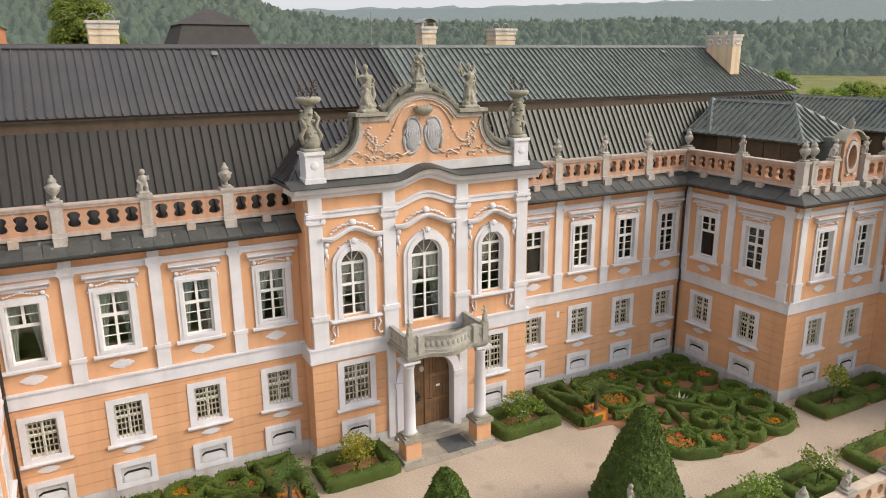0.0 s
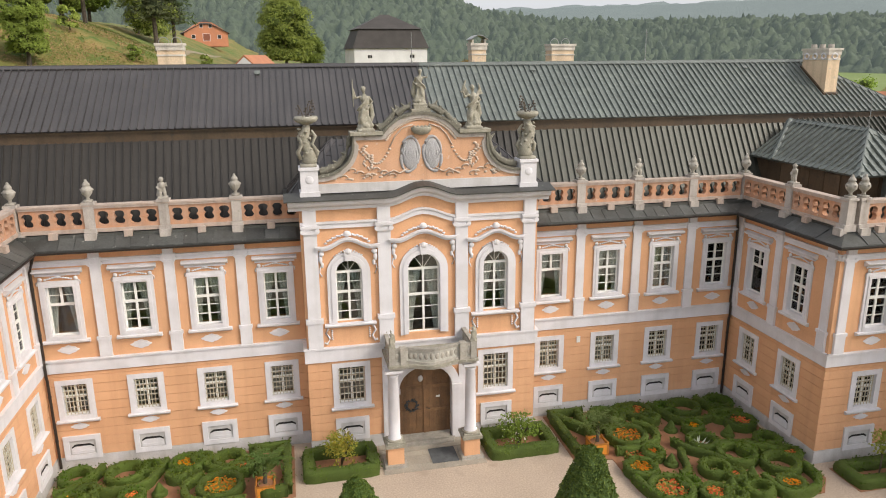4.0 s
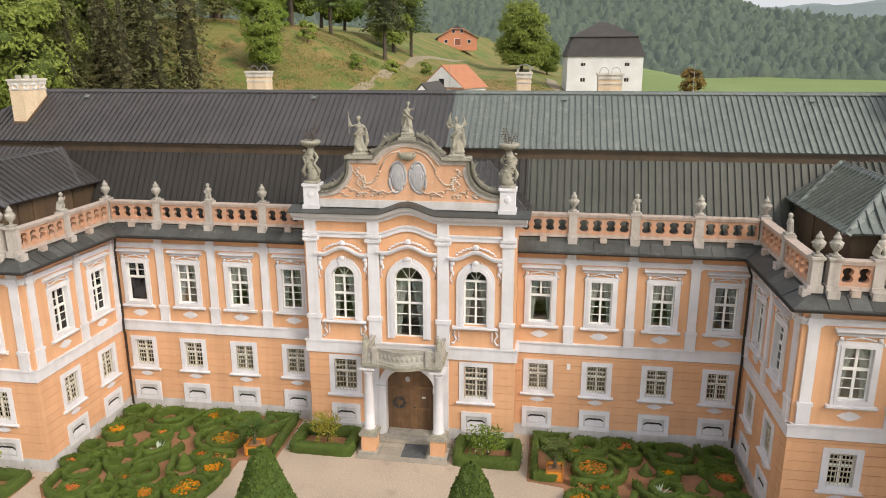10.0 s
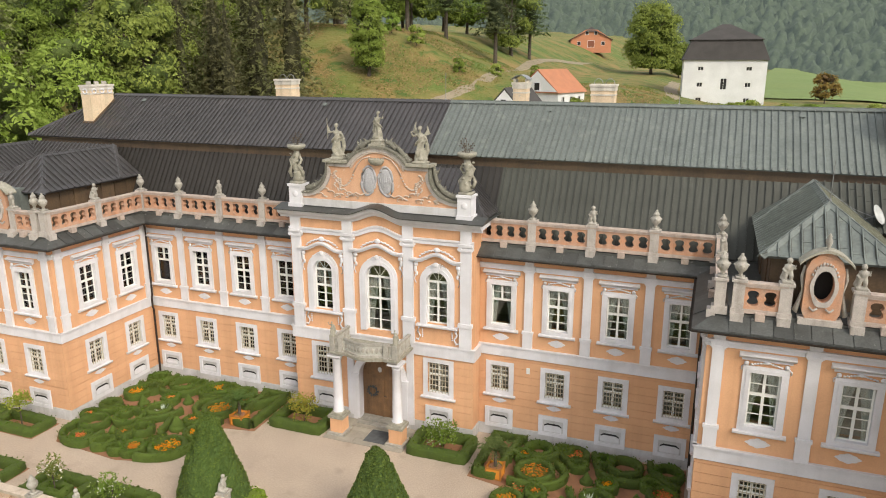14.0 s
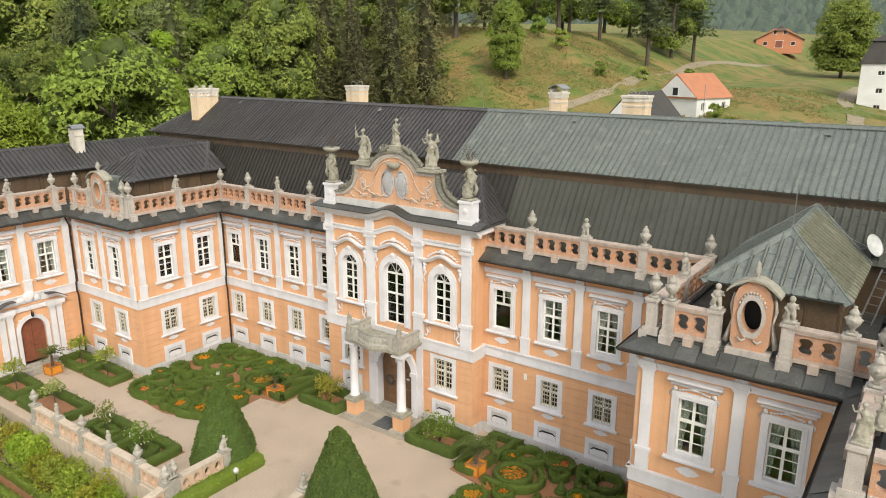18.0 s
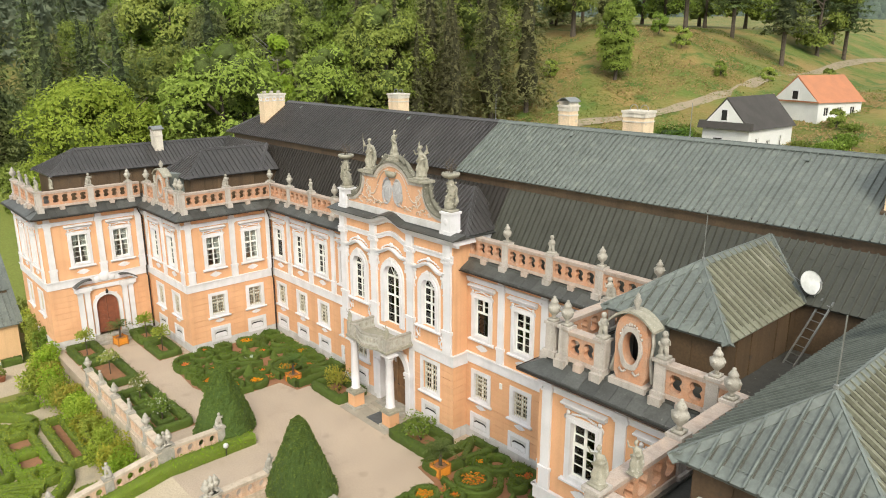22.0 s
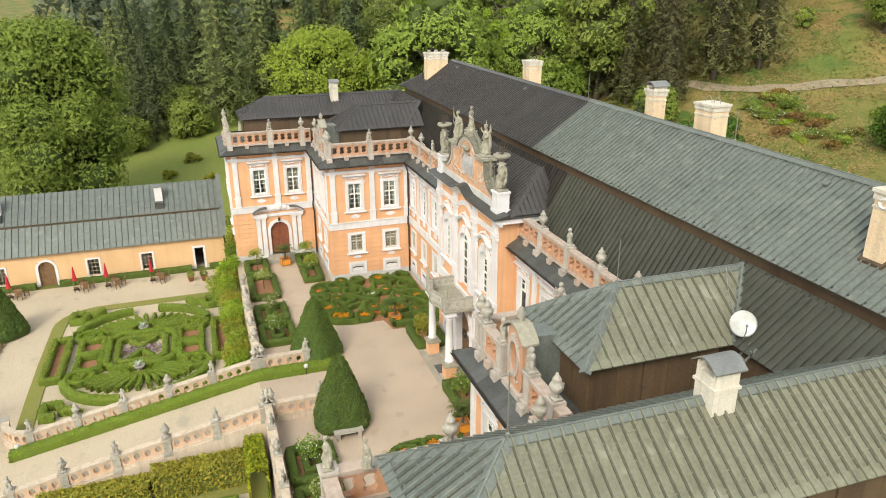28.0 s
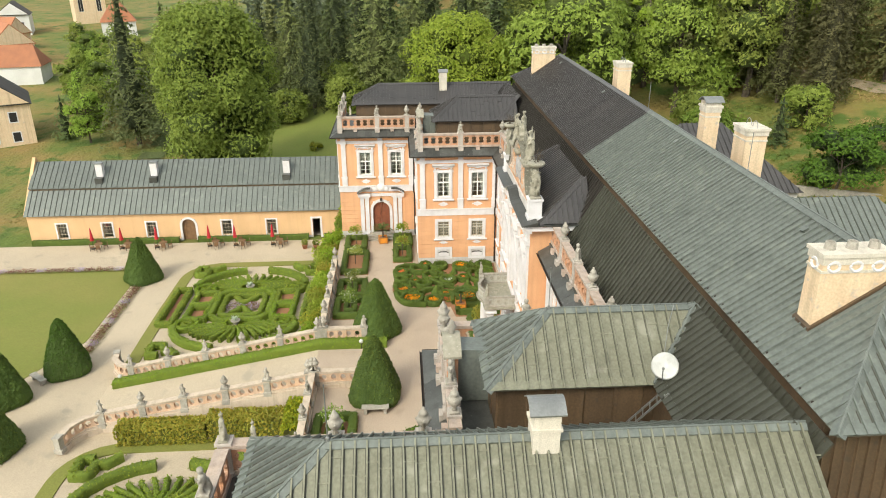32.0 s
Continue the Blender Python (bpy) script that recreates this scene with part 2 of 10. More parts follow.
WREATH = material("dry_wreath_twigs", (0.07, 0.08, 0.085), (0.045, 0.05, 0.05), 8, 40, 0.9, bump=0.5)
RED_CLOTH = material("red_parasol_cloth", (0.50, 0.02, 0.03), (0.4, 0.015, 0.025), 3, 25, 0.8)
LANE = material("sandy_lane", (0.36, 0.29, 0.20), (0.25, 0.20, 0.135), 0.6, 8, 0.95, bump=0.5, spread=1.0, third=(0.13, 0.145, 0.05), third_at=0.56)
MAT_GREY = material("grey_doormat", (0.11, 0.115, 0.12), None, 4, 60, 0.95, bump=0.4)
DISH_WHITE = material("white_dish_paint", (0.60, 0.60, 0.58), None, 2, 30, 0.4, bump=0.03, spread=0.3)
ZINC = material("zinc_cap", (0.34, 0.345, 0.34), (0.27, 0.275, 0.27), 2, 20, 0.4, 0.6, 0.1, vary=0.05)
BLACK = material("dark_opening", (0.015, 0.013, 0.012), None, 2, 10, 0.7)

def leaf_material(name, a, b, vary=0.35, trans=0.35, hue=0.02):
    """Leaves: two greens by island, tone and hue by object, and uneven masses over the crown."""
    m = bpy.data.materials.new(name)
    m.use_nodes = True
    nt = m.node_tree
    n, link = nt.nodes, nt.links.new
    bsdf = n["Principled BSDF"]
    bsdf.inputs["Roughness"].default_value = 0.65
    bsdf.inputs["Specular IOR Level"].default_value = 0.2
    geo = n.new("ShaderNodeNewGeometry")
    info = n.new("ShaderNodeObjectInfo")
    mix = n.new("ShaderNodeMix"); mix.data_type = "RGBA"
    link(geo.outputs["Random Per Island"], mix.inputs["Factor"])
    mix.inputs["A"].default_value, mix.inputs["B"].default_value = (*a, 1), (*b, 1)
    def spread(src, lo, hi):
        r = n.new("ShaderNodeMapRange")
        r.inputs["To Min"].default_value, r.inputs["To Max"].default_value = lo, hi
        link(src, r.inputs["Value"])
        return r.outputs[0]
    other = n.new("ShaderNodeMath"); other.operation = "MULTIPLY"; other.inputs[1].default_value = 7.31
    frac = n.new("ShaderNodeMath"); frac.operation = "FRACT"
    link(info.outputs["Random"], other.inputs[0]); link(other.outputs[0], frac.inputs[0])
    mass = n.new("ShaderNodeTexNoise")
    mass.inputs["Scale"].default_value, mass.inputs["Detail"].default_value = 0.55, 3
    link(geo.outputs["Position"], mass.inputs["Vector"])
    tone = n.new("ShaderNodeMath"); tone.operation = "MULTIPLY"
    link(spread(info.outputs["Random"], 1 - vary, 1 + vary), tone.inputs[0]); link(spread(mass.outputs["Fac"], 0.6, 1.4), tone.inputs[1])
    hs = n.new("ShaderNodeHueSaturation")
    link(tone.outputs[0], hs.inputs["Value"]); link(spread(frac.outputs[0], 0.5 - hue, 0.5 + hue), hs.inputs["Hue"])
    link(spread(frac.outputs[0], 0.92, 1.02), hs.inputs["Saturation"])
    link(mix.outputs["Result"], hs.inputs["Color"])
    link(hs.outputs[0], bsdf.inputs["Base Color"])
    tr = n.new("ShaderNodeBsdfTranslucent")
    link(hs.outputs[0], tr.inputs["Color"])
    ms = n.new("ShaderNodeMixShader"); ms.inputs[0].default_value = trans
    link(bsdf.outputs[0], ms.inputs[1]); link(tr.outputs[0], ms.inputs[2])
    link(ms.outputs[0], n["Material Output"].inputs["Surface"])
    return m

LEAF = leaf_material("broad_leaves", (0.18, 0.245, 0.038), (0.285, 0.35, 0.064), 0.32, 0.42)
LEAF_BRIGHT = leaf_material("bright_leaves", (0.23, 0.32, 0.03), (0.38, 0.45, 0.055), 0.12, 0.42)
LEAF_CHESTNUT = leaf_material("chestnut_leaves", (0.15, 0.235, 0.03), (0.27, 0.37, 0.055), 0.05, 0.42)
LEAF_BIRCH = leaf_material("birch_leaves", (0.20, 0.23, 0.075), (0.29, 0.31, 0.12), 0.2, 0.42)
NEEDLE = leaf_material("spruce_needles", (0.10, 0.135, 0.05), (0.165, 0.20, 0.07), 0.35, 0.3)
NEEDLE_OLIVE = leaf_material("olive_needles", (0.135, 0.14, 0.05), (0.20, 0.20, 0.078), 0.22, 0.35)
# Paler, greyer greens: distance haze is put into the leaf colour.
LEAF_FAR_HAZE = leaf_material("far_haze_leaves", (0.13, 0.155, 0.10), (0.165, 0.185, 0.115), 0.0)
LEAF_BOX = leaf_material("box_leaves", (0.062, 0.105, 0.009), (0.13, 0.19, 0.018), 0.12)
# Brighter copies of the box greens: lower garden's sunlight put into the colour.
LEAF_BOX_SUNLIT = leaf_material("sunlit_box_leaves", (0.15, 0.22, 0.012), (0.27, 0.335, 0.025), 0.1)
HEDGE_SUNLIT = material("sunlit_box_hedge", (0.115, 0.175, 0.012), (0.18, 0.24, 0.02), 1.5, 38, 0.8, bump=1.0, spread=1.0, dist=0.05, vary=0.1)
LEAF_YEW = leaf_material("yew_twigs", (0.05, 0.092, 0.010), (0.105, 0.165, 0.02), 0.1, 0.15)
LEAF_GRASS = leaf_material("grass_blades", (0.085, 0.135, 0.016), (0.18, 0.215, 0.045), 0.0, 0.35)
LEAF_STRAW = leaf_material("straw_blades", (0.25, 0.185, 0.06), (0.36, 0.27, 0.105), 0.0, 0.25)
LEAF_RUST = leaf_material("rust_leaves", (0.22, 0.13, 0.04), (0.28, 0.17, 0.06), 0.1)
LEAF_YELLOW = leaf_material("yellow_green_leaves", (0.38, 0.33, 0.03), (0.22, 0.27, 0.03), 0.15)
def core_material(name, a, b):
    """Mass of leaves behind the outer sprays: lit clumps and shaded gaps painted into the colour."""
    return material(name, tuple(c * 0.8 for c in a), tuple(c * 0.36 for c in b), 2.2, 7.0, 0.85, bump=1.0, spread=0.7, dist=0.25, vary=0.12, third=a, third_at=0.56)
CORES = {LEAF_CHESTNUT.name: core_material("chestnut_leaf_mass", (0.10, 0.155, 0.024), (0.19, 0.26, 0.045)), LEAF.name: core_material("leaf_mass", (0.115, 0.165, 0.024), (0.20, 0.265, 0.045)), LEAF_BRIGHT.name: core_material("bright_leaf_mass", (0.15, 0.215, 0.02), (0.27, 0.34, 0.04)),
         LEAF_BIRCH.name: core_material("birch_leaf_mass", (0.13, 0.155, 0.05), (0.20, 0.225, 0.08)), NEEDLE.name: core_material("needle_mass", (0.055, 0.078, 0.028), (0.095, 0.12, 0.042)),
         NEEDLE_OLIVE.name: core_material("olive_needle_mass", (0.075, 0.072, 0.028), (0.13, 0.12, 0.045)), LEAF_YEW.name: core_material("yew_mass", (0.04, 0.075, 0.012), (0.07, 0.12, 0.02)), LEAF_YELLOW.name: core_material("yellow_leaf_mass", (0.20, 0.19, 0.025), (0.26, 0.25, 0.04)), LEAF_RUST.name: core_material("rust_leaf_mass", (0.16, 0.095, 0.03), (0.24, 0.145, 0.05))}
PALM = leaf_material("palm_leaves", (0.10, 0.15, 0.035), (0.16, 0.21, 0.06), 0.1)
AGAVE = leaf_material("agave_leaves", (0.30, 0.36, 0.28), (0.42, 0.46, 0.36), 0.1, 0.1)
PETAL_WHITE = leaf_material("white_petals", (0.75, 0.74, 0.68), (0.8, 0.76, 0.7), 0.05)
PETAL_ORANGE = leaf_material("orange_petals", (0.70, 0.13, 0.01), (0.80, 0.34, 0.02), 0.1)
PETAL_DARK = leaf_material("dark_red_petals", (0.16, 0.05, 0.05), (0.22, 0.10, 0.07), 0.1)
PETAL_MAUVE = leaf_material("mauve_petals", (0.36, 0.24, 0.42), (0.5, 0.42, 0.5), 0.1)

def glass_material():
    m = bpy.data.materials.new("window_glass")
    m.use_nodes = True
    nt = m.node_tree
    n, link = nt.nodes, nt.links.new
    clear = n.new("ShaderNodeBsdfTransparent")
    clear.inputs[0].default_value = (0.82, 0.86, 0.85, 1)
    gloss = n.new("ShaderNodeBsdfGlossy")
    gloss.inputs["Roughness"].default_value = 0.02
    fres = n.new("ShaderNodeFresnel")
    fres.inputs["IOR"].default_value = 1.75
    ms = n.new("ShaderNodeMixShader")
    link(fres.outputs[0], ms.inputs[0]); link(clear.outputs[0], ms.inputs[1]); link(gloss.outputs[0], ms.inputs[2])
    link(ms.outputs[0], n["Material Output"].inputs["Surface"])
    return m

GLASS = glass_material()

# ---- mesh tools ----
class Shape:
    """Gathers vertices and faces; every piece goes through the current matrix."""
    def __init__(self):
        self.v, self.f, self.smooth = [], [], False
    def add(self, verts, faces, m=None):
        k = len(self.v)
        self.v += [tuple(m @ Vector(p)) for p in verts] if m else [tuple(p) for p in verts]
        self.f += [tuple(i + k for i in f) for f in faces]
        return self
    def box(self, x0, y0, z0, x1, y1, z1, m=None, chamfer=0.0):
        if chamfer:
            return self.prism([(x0, z0), (x1, z0), (x1, z1 - chamfer), (x1 - chamfer, z1), (x0 + chamfer, z1), (x0, z1 - chamfer)], y0, y1, m)
        v = [(x0, y0, z0), (x1, y0, z0), (x1, y1, z0), (x0, y1, z0), (x0, y0, z1), (x1, y0, z1), (x1, y1, z1), (x0, y1, z1)]
        return self.add(v, [(0, 3, 2, 1), (4, 5, 6, 7), (0, 1, 5, 4), (1, 2, 6, 5), (2, 3, 7, 6), (3, 0, 4, 7)], m)
    def prism(self, poly, y0, y1, m=None):
        """A polygon in x and z (anticlockwise seen from -y), pushed from y0 to y1."""
        n = len(poly)
        v = [(x, y0, z) for x, z in poly] + [(x, y1, z) for x, z in poly]
        f = [tuple(range(n)), tuple(range(2 * n - 1, n - 1, -1))] + [(i, n + i, n + (i + 1) % n, (i + 1) % n) for i in range(n)]
        return self.add(v, f, m)
    def profile(self, pts, u0, u1, m=None, closed=True):
        """A profile of (y, z) points pushed along x from u0 to u1 (moulding)."""
        n = len(pts)
        v = [(u0, y, z) for y, z in pts] + [(u1, y, z) for y, z in pts]
        f = [(i, (i + 1) % n, n + (i + 1) % n, n + i) for i in range(n if closed else n - 1)]
        if closed:
            f += [tuple(range(n - 1, -1, -1)), tuple(range(n, 2 * n))]
        return self.add(v, f, m)
    def lathe(self, pts, segs=16, m=None, square=False):
        v, f = [], []
        off = math.pi / 4 if square else 0
        for r, z in pts:
            for k in range(segs):
                a = 2 * math.pi * k / segs + off
                v.append((r * math.cos(a), r * math.sin(a), z))
        n = len(pts)
        for i in range(n - 1):
            for k in range(segs):
                a, b = i * segs + k, i * segs + (k + 1) % segs
                f.append((a, b, b + segs, a + segs))
        f.append(tuple(range(segs - 1, -1, -1)))
        f.append(tuple(range((n - 1) * segs, n * segs)))
        return self.add(v, f, m)
    def tube(self, pts, r, segs=6, m=None):
        """A round bar along points; r is one radius or one for each point."""
        pts = [Vector(p) for p in pts]
        n = len(pts)
        rs = r if isinstance(r, (list, tuple)) else [r] * n
        v, f = [], []
        for i, p in enumerate(pts):
            d = (pts[min(i + 1, n - 1)] - pts[max(i - 1, 0)]).normalized()
            a = d.cross(Vector((0, 0, 1)) if abs(d.z) < 0.9 else Vector((1, 0, 0))).normalized()
            b = d.cross(a)
            for k in range(segs):
                t = 2 * math.pi * k / segs
                v.append(p + (a * math.cos(t) + b * math.sin(t)) * rs[i])
        for i in range(n - 1):
            for k in range(segs):
                a, b = i * segs + k, i * segs + (k + 1) % segs
                f.append((a, a + segs, b + segs, b))
        f += [tuple(range(segs)), tuple(range(n * segs - 1, (n - 1) * segs - 1, -1))]
        return self.add(v, f, m)
    def ball(self, c, rx, ry=None, rz=None, segs=10, rings=7, m=None):
        ry, rz = ry or rx, rz or rx
        v, f = [], []
        for i in range(rings + 1):
            a = math.pi * i / rings
            for k in range(segs):
                b = 2 * math.pi * k / segs
                v.append((c[0] + rx * math.sin(a) * math.cos(b), c[1] + ry * math.sin(a) * math.sin(b), c[2] - rz * math.cos(a)))
        for i in range(rings):
            for k in range(segs):
                a, b = i * segs + k, i * segs + (k + 1) % segs
                f.append((a, b, b + segs, a + segs))
        return self.add(v, f, m)
    def slab(self, u0, u1, z0, z1, y0, y1, holes=(), m=None):
        """A wall piece in x and z with rectangular holes (u0, u1, z0, z1) right through from y0 to y1."""
        us = sorted({u0, u1, *[min(max(h[i], u0), u1) for h in holes for i in (0, 1)]})
        zs = sorted({z0, z1, *[min(max(h[i], z0), z1) for h in holes for i in (2, 3)]})
        def solid(i, j):
            if not (0 <= i < len(us) - 1 and 0 <= j < len(zs) - 1):
                return False
            cu, cz = (us[i] + us[i + 1]) / 2, (zs[j] + zs[j + 1]) / 2
            return not any(h[0] < cu < h[1] and h[2] < cz < h[3] for h in holes)
        v, f = [], []
        def quad(*p):
            k = len(v); v.extend(p); f.append((k, k + 1, k + 2, k + 3))
        for i in range(len(us) - 1):
            for j in range(len(zs) - 1):
                if not solid(i, j):
                    continue
                a, b, c, d = us[i], us[i + 1], zs[j], zs[j + 1]
                quad((a, y0, c), (b, y0, c), (b, y0, d), (a, y0, d))
                quad((a, y1, c), (a, y1, d), (b, y1, d), (b, y1, c))
                if not solid(i - 1, j): quad((a, y0, c), (a, y0, d), (a, y1, d), (a, y1, c))
                if not solid(i + 1, j): quad((b, y0, c), (b, y1, c), (b, y1, d), (b, y0, d))
                if not solid(i, j - 1): quad((a, y0, c), (a, y1, c), (b, y1, c), (b, y0, c))
                if not solid(i, j + 1): quad((a, y0, d), (b, y0, d), (b, y1, d), (a, y1, d))
        return self.add(v, f, m)
    def mesh(self, name):
        me = bpy.data.meshes.new(name)
        me.from_pydata(self.v, [], self.f)
        if self.smooth:
            me.polygons.foreach_set("use_smooth", [True] * len(me.polygons))
        me.update()
        return me

def part(name, shape, mat, parent=None, label="", smooth=False, at=None):
    """One mesh object, under a thing or a part if parent is given. shape: a Shape or a mesh."""
    if isinstance(shape, Shape):
        shape.smooth = smooth
        me = shape.mesh(name)
        me.materials.append(mat)
    else:
        me = shape
    ob = new(name, me)
    ob.parent = parent
    if at is not None:
        ob.matrix_basis = at
    if label:
        ob["label"] = label
    return ob

def thing(name, label, category, group="", kind="", at=None):
    ob = tagged(new(name), label, category, group, kind)
    if at is not None:
        ob.matrix_basis = at
    return ob

def stamp(build, poses, *args, **kw):
    """Build one thing, put it at the first pose and copies of it at the rest."""
    first = build(*args, **kw)
    first.matrix_basis = poses[0] @ Matrix.Diagonal((*first.scale, 1))
    return [first] + [copy_thing(first, m) for m in poses[1:]]

XC = 13.25                       # axis of the front
def mir(x):
    return 2 * XC - x

def arc(cx, cz, r, a0, a1, n, rz=None):
    return [(cx + r * math.cos(radians(a0 + (a1 - a0) * i / n)), cz + (rz or r) * math.sin(radians(a0 + (a1 - a0) * i / n))) for i in range(n + 1)]

# ---- ground ----
LOW = -2.8                       # level of the lower garden
def ease(a, b, t):
    t = min(max((t - a) / (b - a), 0.0), 1.0)
    return t * t * (3 - 2 * t)

def land(x, y):
    """Height of the land outside the terrace."""
    d = max(y - 43, 0)
    d = d if d < 78 else 78 + (d - 78) * 0.05
    k = 0.14 + 0.05 * ease(30, 8, x) + 0.13 * ease(0, -34, x) - 0.07 * ease(55, 100, x)
    h = LOW + ease(40, 46, y) * 2.8 + k * d
    west = max(-27 - x, 0)
    h += min(west, 160) * (0.05 + 0.11 * ease(-10, 30, y)) * (1 - 0.6 * ease(60, 100, y))
    far = ease(300, 900, math.hypot(x - 13, y - 30))
    h += far * 14
    h += 0.7 * noise.noise((x * 0.03, y * 0.03, 0)) * ease(48, 80, abs(y - 10) + max(-20 - x, 0))
    return h

def build_land():
    xs = [-2200, -1500, -1000, -700, -500, -400, -320, -260] + list(range(-220, 221, 8)) + [260, 320, 400, 500, 700, 1000, 1500, 2200]
    ys = [-1200, -700, -400, -250] + list(range(-180, 301, 8)) + [340, 400, 500, 600, 800, 1100, 1600, 2400]
    s = Shape()
    v = [(x, y, land(x, y)) for y in ys for x in xs]
    n = len(xs)
    f = [(j * n + i, j * n + i + 1, (j + 1) * n + i + 1, (j + 1) * n + i) for j in range(len(ys) - 1) for i in range(n - 1)]
    s.add(v, f)
    return tagged(part("ground", s, MEADOW, smooth=True), "rolling meadow of green and straw-coloured grass", "ground", kind="structure")

build_land()

def sheet(name, x0, y0, x1, y1, z, mat, label, category="path"):
    """A thin slab that lies on the ground."""
    s = Shape().box(x0, y0, z - 0.12, x1, y1, z)
    return tagged(part(name, s, mat), label, category, kind="structure")

# upper terrace: one block with the retaining wall's top at the garden side
TX0, TX1, TY0 = -10.2, mir(-10.2), 13.2
s = Shape().box(TX0 - 8, TY0, LOW - 0.6, TX1 + 8, 41.0, 0.0)
tagged(part("terrace_courtyard", s, GRAVEL), "raised courtyard of pinkish raked gravel", "courtyard", kind="structure")

# ramp that runs down from the courtyard between the balustrades
RX0, RX1 = 10.75, 15.3
s = Shape()
s.add([(RX0, TY0, 0.004), (RX1, TY0, 0.004), (RX1, -2.0, LOW + 0.02), (RX0, -2.0, LOW + 0.02), (RX0, TY0, LOW - 0.5), (RX1, TY0, LOW - 0.5), (RX1, -2.0, LOW - 0.5), (RX0, -2.0, LOW - 0.5)],
      [(0, 3, 2, 1), (4, 5, 6, 7), (0, 1, 5, 4), (1, 2, 6, 5), (2, 3, 7, 6), (3, 0, 4, 7)])
tagged(part("ramp", s, GRAVEL_PALE), "pale sand ramp between two balustrades", "ramp", kind="structure")
sheet("garden_path", -16.6, -40, 44, 13.15, LOW + 0.03, GRAVEL_PALE, "pale sand paths of the lower garden")

# ---- palace walls ----
UP_Z, UP_W = (6.27, 8.43), 0.53          # upper windows: glass
GR_Z, GR_W = (2.58, 4.03), 0.50          # ground-floor windows: glass
EAVE = 10.0

def holes_of(up, low):
    return [(u - UP_W, u + UP_W, *UP_Z) for u in up] + [(u - GR_W, u + GR_W, *GR_Z) for u in low]

def turned(at):
    """True for a wall that runs along y."""
    return abs(at[0][0]) < 0.5

def facade(name, at, length, up, low, pil=(), extra=(), top=EAVE, label="", string_ends=(0, 0), band=True):
    """A wall seen from outside along its u axis: shell, plinth, plaster courses, string course, frieze band."""
    holes = holes_of(up, low) + list(extra)
    w = tagged(part(name, Shape().slab(0.006, length - 0.006, 0, top, 0, 0.55, holes), STUCCO, at=at), label or "apricot stucco palace wall with white trim", "wall", kind="structure")
    ca, cb = [(0.026, 0.057) if e and not turned(at) else (0.0, 0.0) for e in string_ends]
    part("plinth", Shape().slab(-ca[1], length + cb[1], 0, 0.6, -0.06, 0.0, extra), PLINTH, w, "greyish white plinth")
    z = 0.62
    while z < 4.4:
        part("plaster_course", Shape().slab(-ca[0], length + cb[0], z + 0.022, min(z + 0.42, 4.55), -0.028, 0.0, [h for h in holes if h[2] < 4.5]), STUCCO, w)
        z += 0.42
    a, b = string_ends
    gap = [h for h in extra if h[3] > 4.6]
    part("string_course", Shape().slab(-a, length + b, 4.6, 5.12, -0.09, 0.0, gap), TRIM, w, "white string course")
    part("string_moulding", Shape().slab(-a * 1.6, length + b * 1.6, 5.12, 5.2, -0.15, 0.0, gap), TRIM, w)
    if band:
        part("frieze_band", Shape().profile([(0, 9.28), (-0.06, 9.28), (-0.06, 9.42), (-0.11, 9.45), (-0.11, 9.55), (0, 9.55)], 0, length), TRIM, w)
        part("eave_cornice", Shape().profile([(0, 9.82), (-0.2, 9.82), (-0.34, 9.95), (-0.34, 10.02), (0, 10.02)], -a * 3, length + b * 3), STUCCO, w)
    for u in pil:
        pilaster(w, u)
    return w

PIL = {}
def pilaster(wall, u):
    if not PIL:
        PIL["shaft"] = Shape().box(-0.21, -0.09, 6.12, 0.21, 0, 9.3).mesh("pilaster"); PIL["shaft"].materials.append(TRIM)
        s = Shape().box(-0.25, -0.12, 5.2, 0.25, 0, 5.98)
        s.box(-0.29, -0.15, 5.98, 0.29, 0, 6.12)
        PIL["foot"] = s.mesh("pilaster_base"); PIL["foot"].materials.append(TRIM)
        s = Shape().box(-0.25, -0.14, 9.22, 0.25, 0, 9.32).box(-0.29, -0.17, 9.42, 0.29, 0, 9.58).box(-0.23, -0.12, 9.32, 0.23, 0, 9.42)
        for sx in (-1, 1):
            s.lathe([(0.085, -0.17), (0.085, 0.0)], 10, pose(sx * 0.24, 0, 9.36, 90, 0, 0) @ pose(0, 0, 0.17 - 0.0))
        PIL["cap"] = s.mesh("capital"); PIL["cap"].materials.append(TRIM)
        PIL["head"] = Shape().box(-0.21, -0.13, 9.58, 0.21, 0, 9.86).mesh("frieze_block"); PIL["head"].materials.append(TRIM)
    p = part("pilaster", PIL["shaft"], TRIM, wall, at=pose(u, 0, 0))
    part("pilaster_base", PIL["foot"], TRIM, p)
    part("capital", PIL["cap"], TRIM, p)
    part("frieze_block", PIL["head"], TRIM, p)

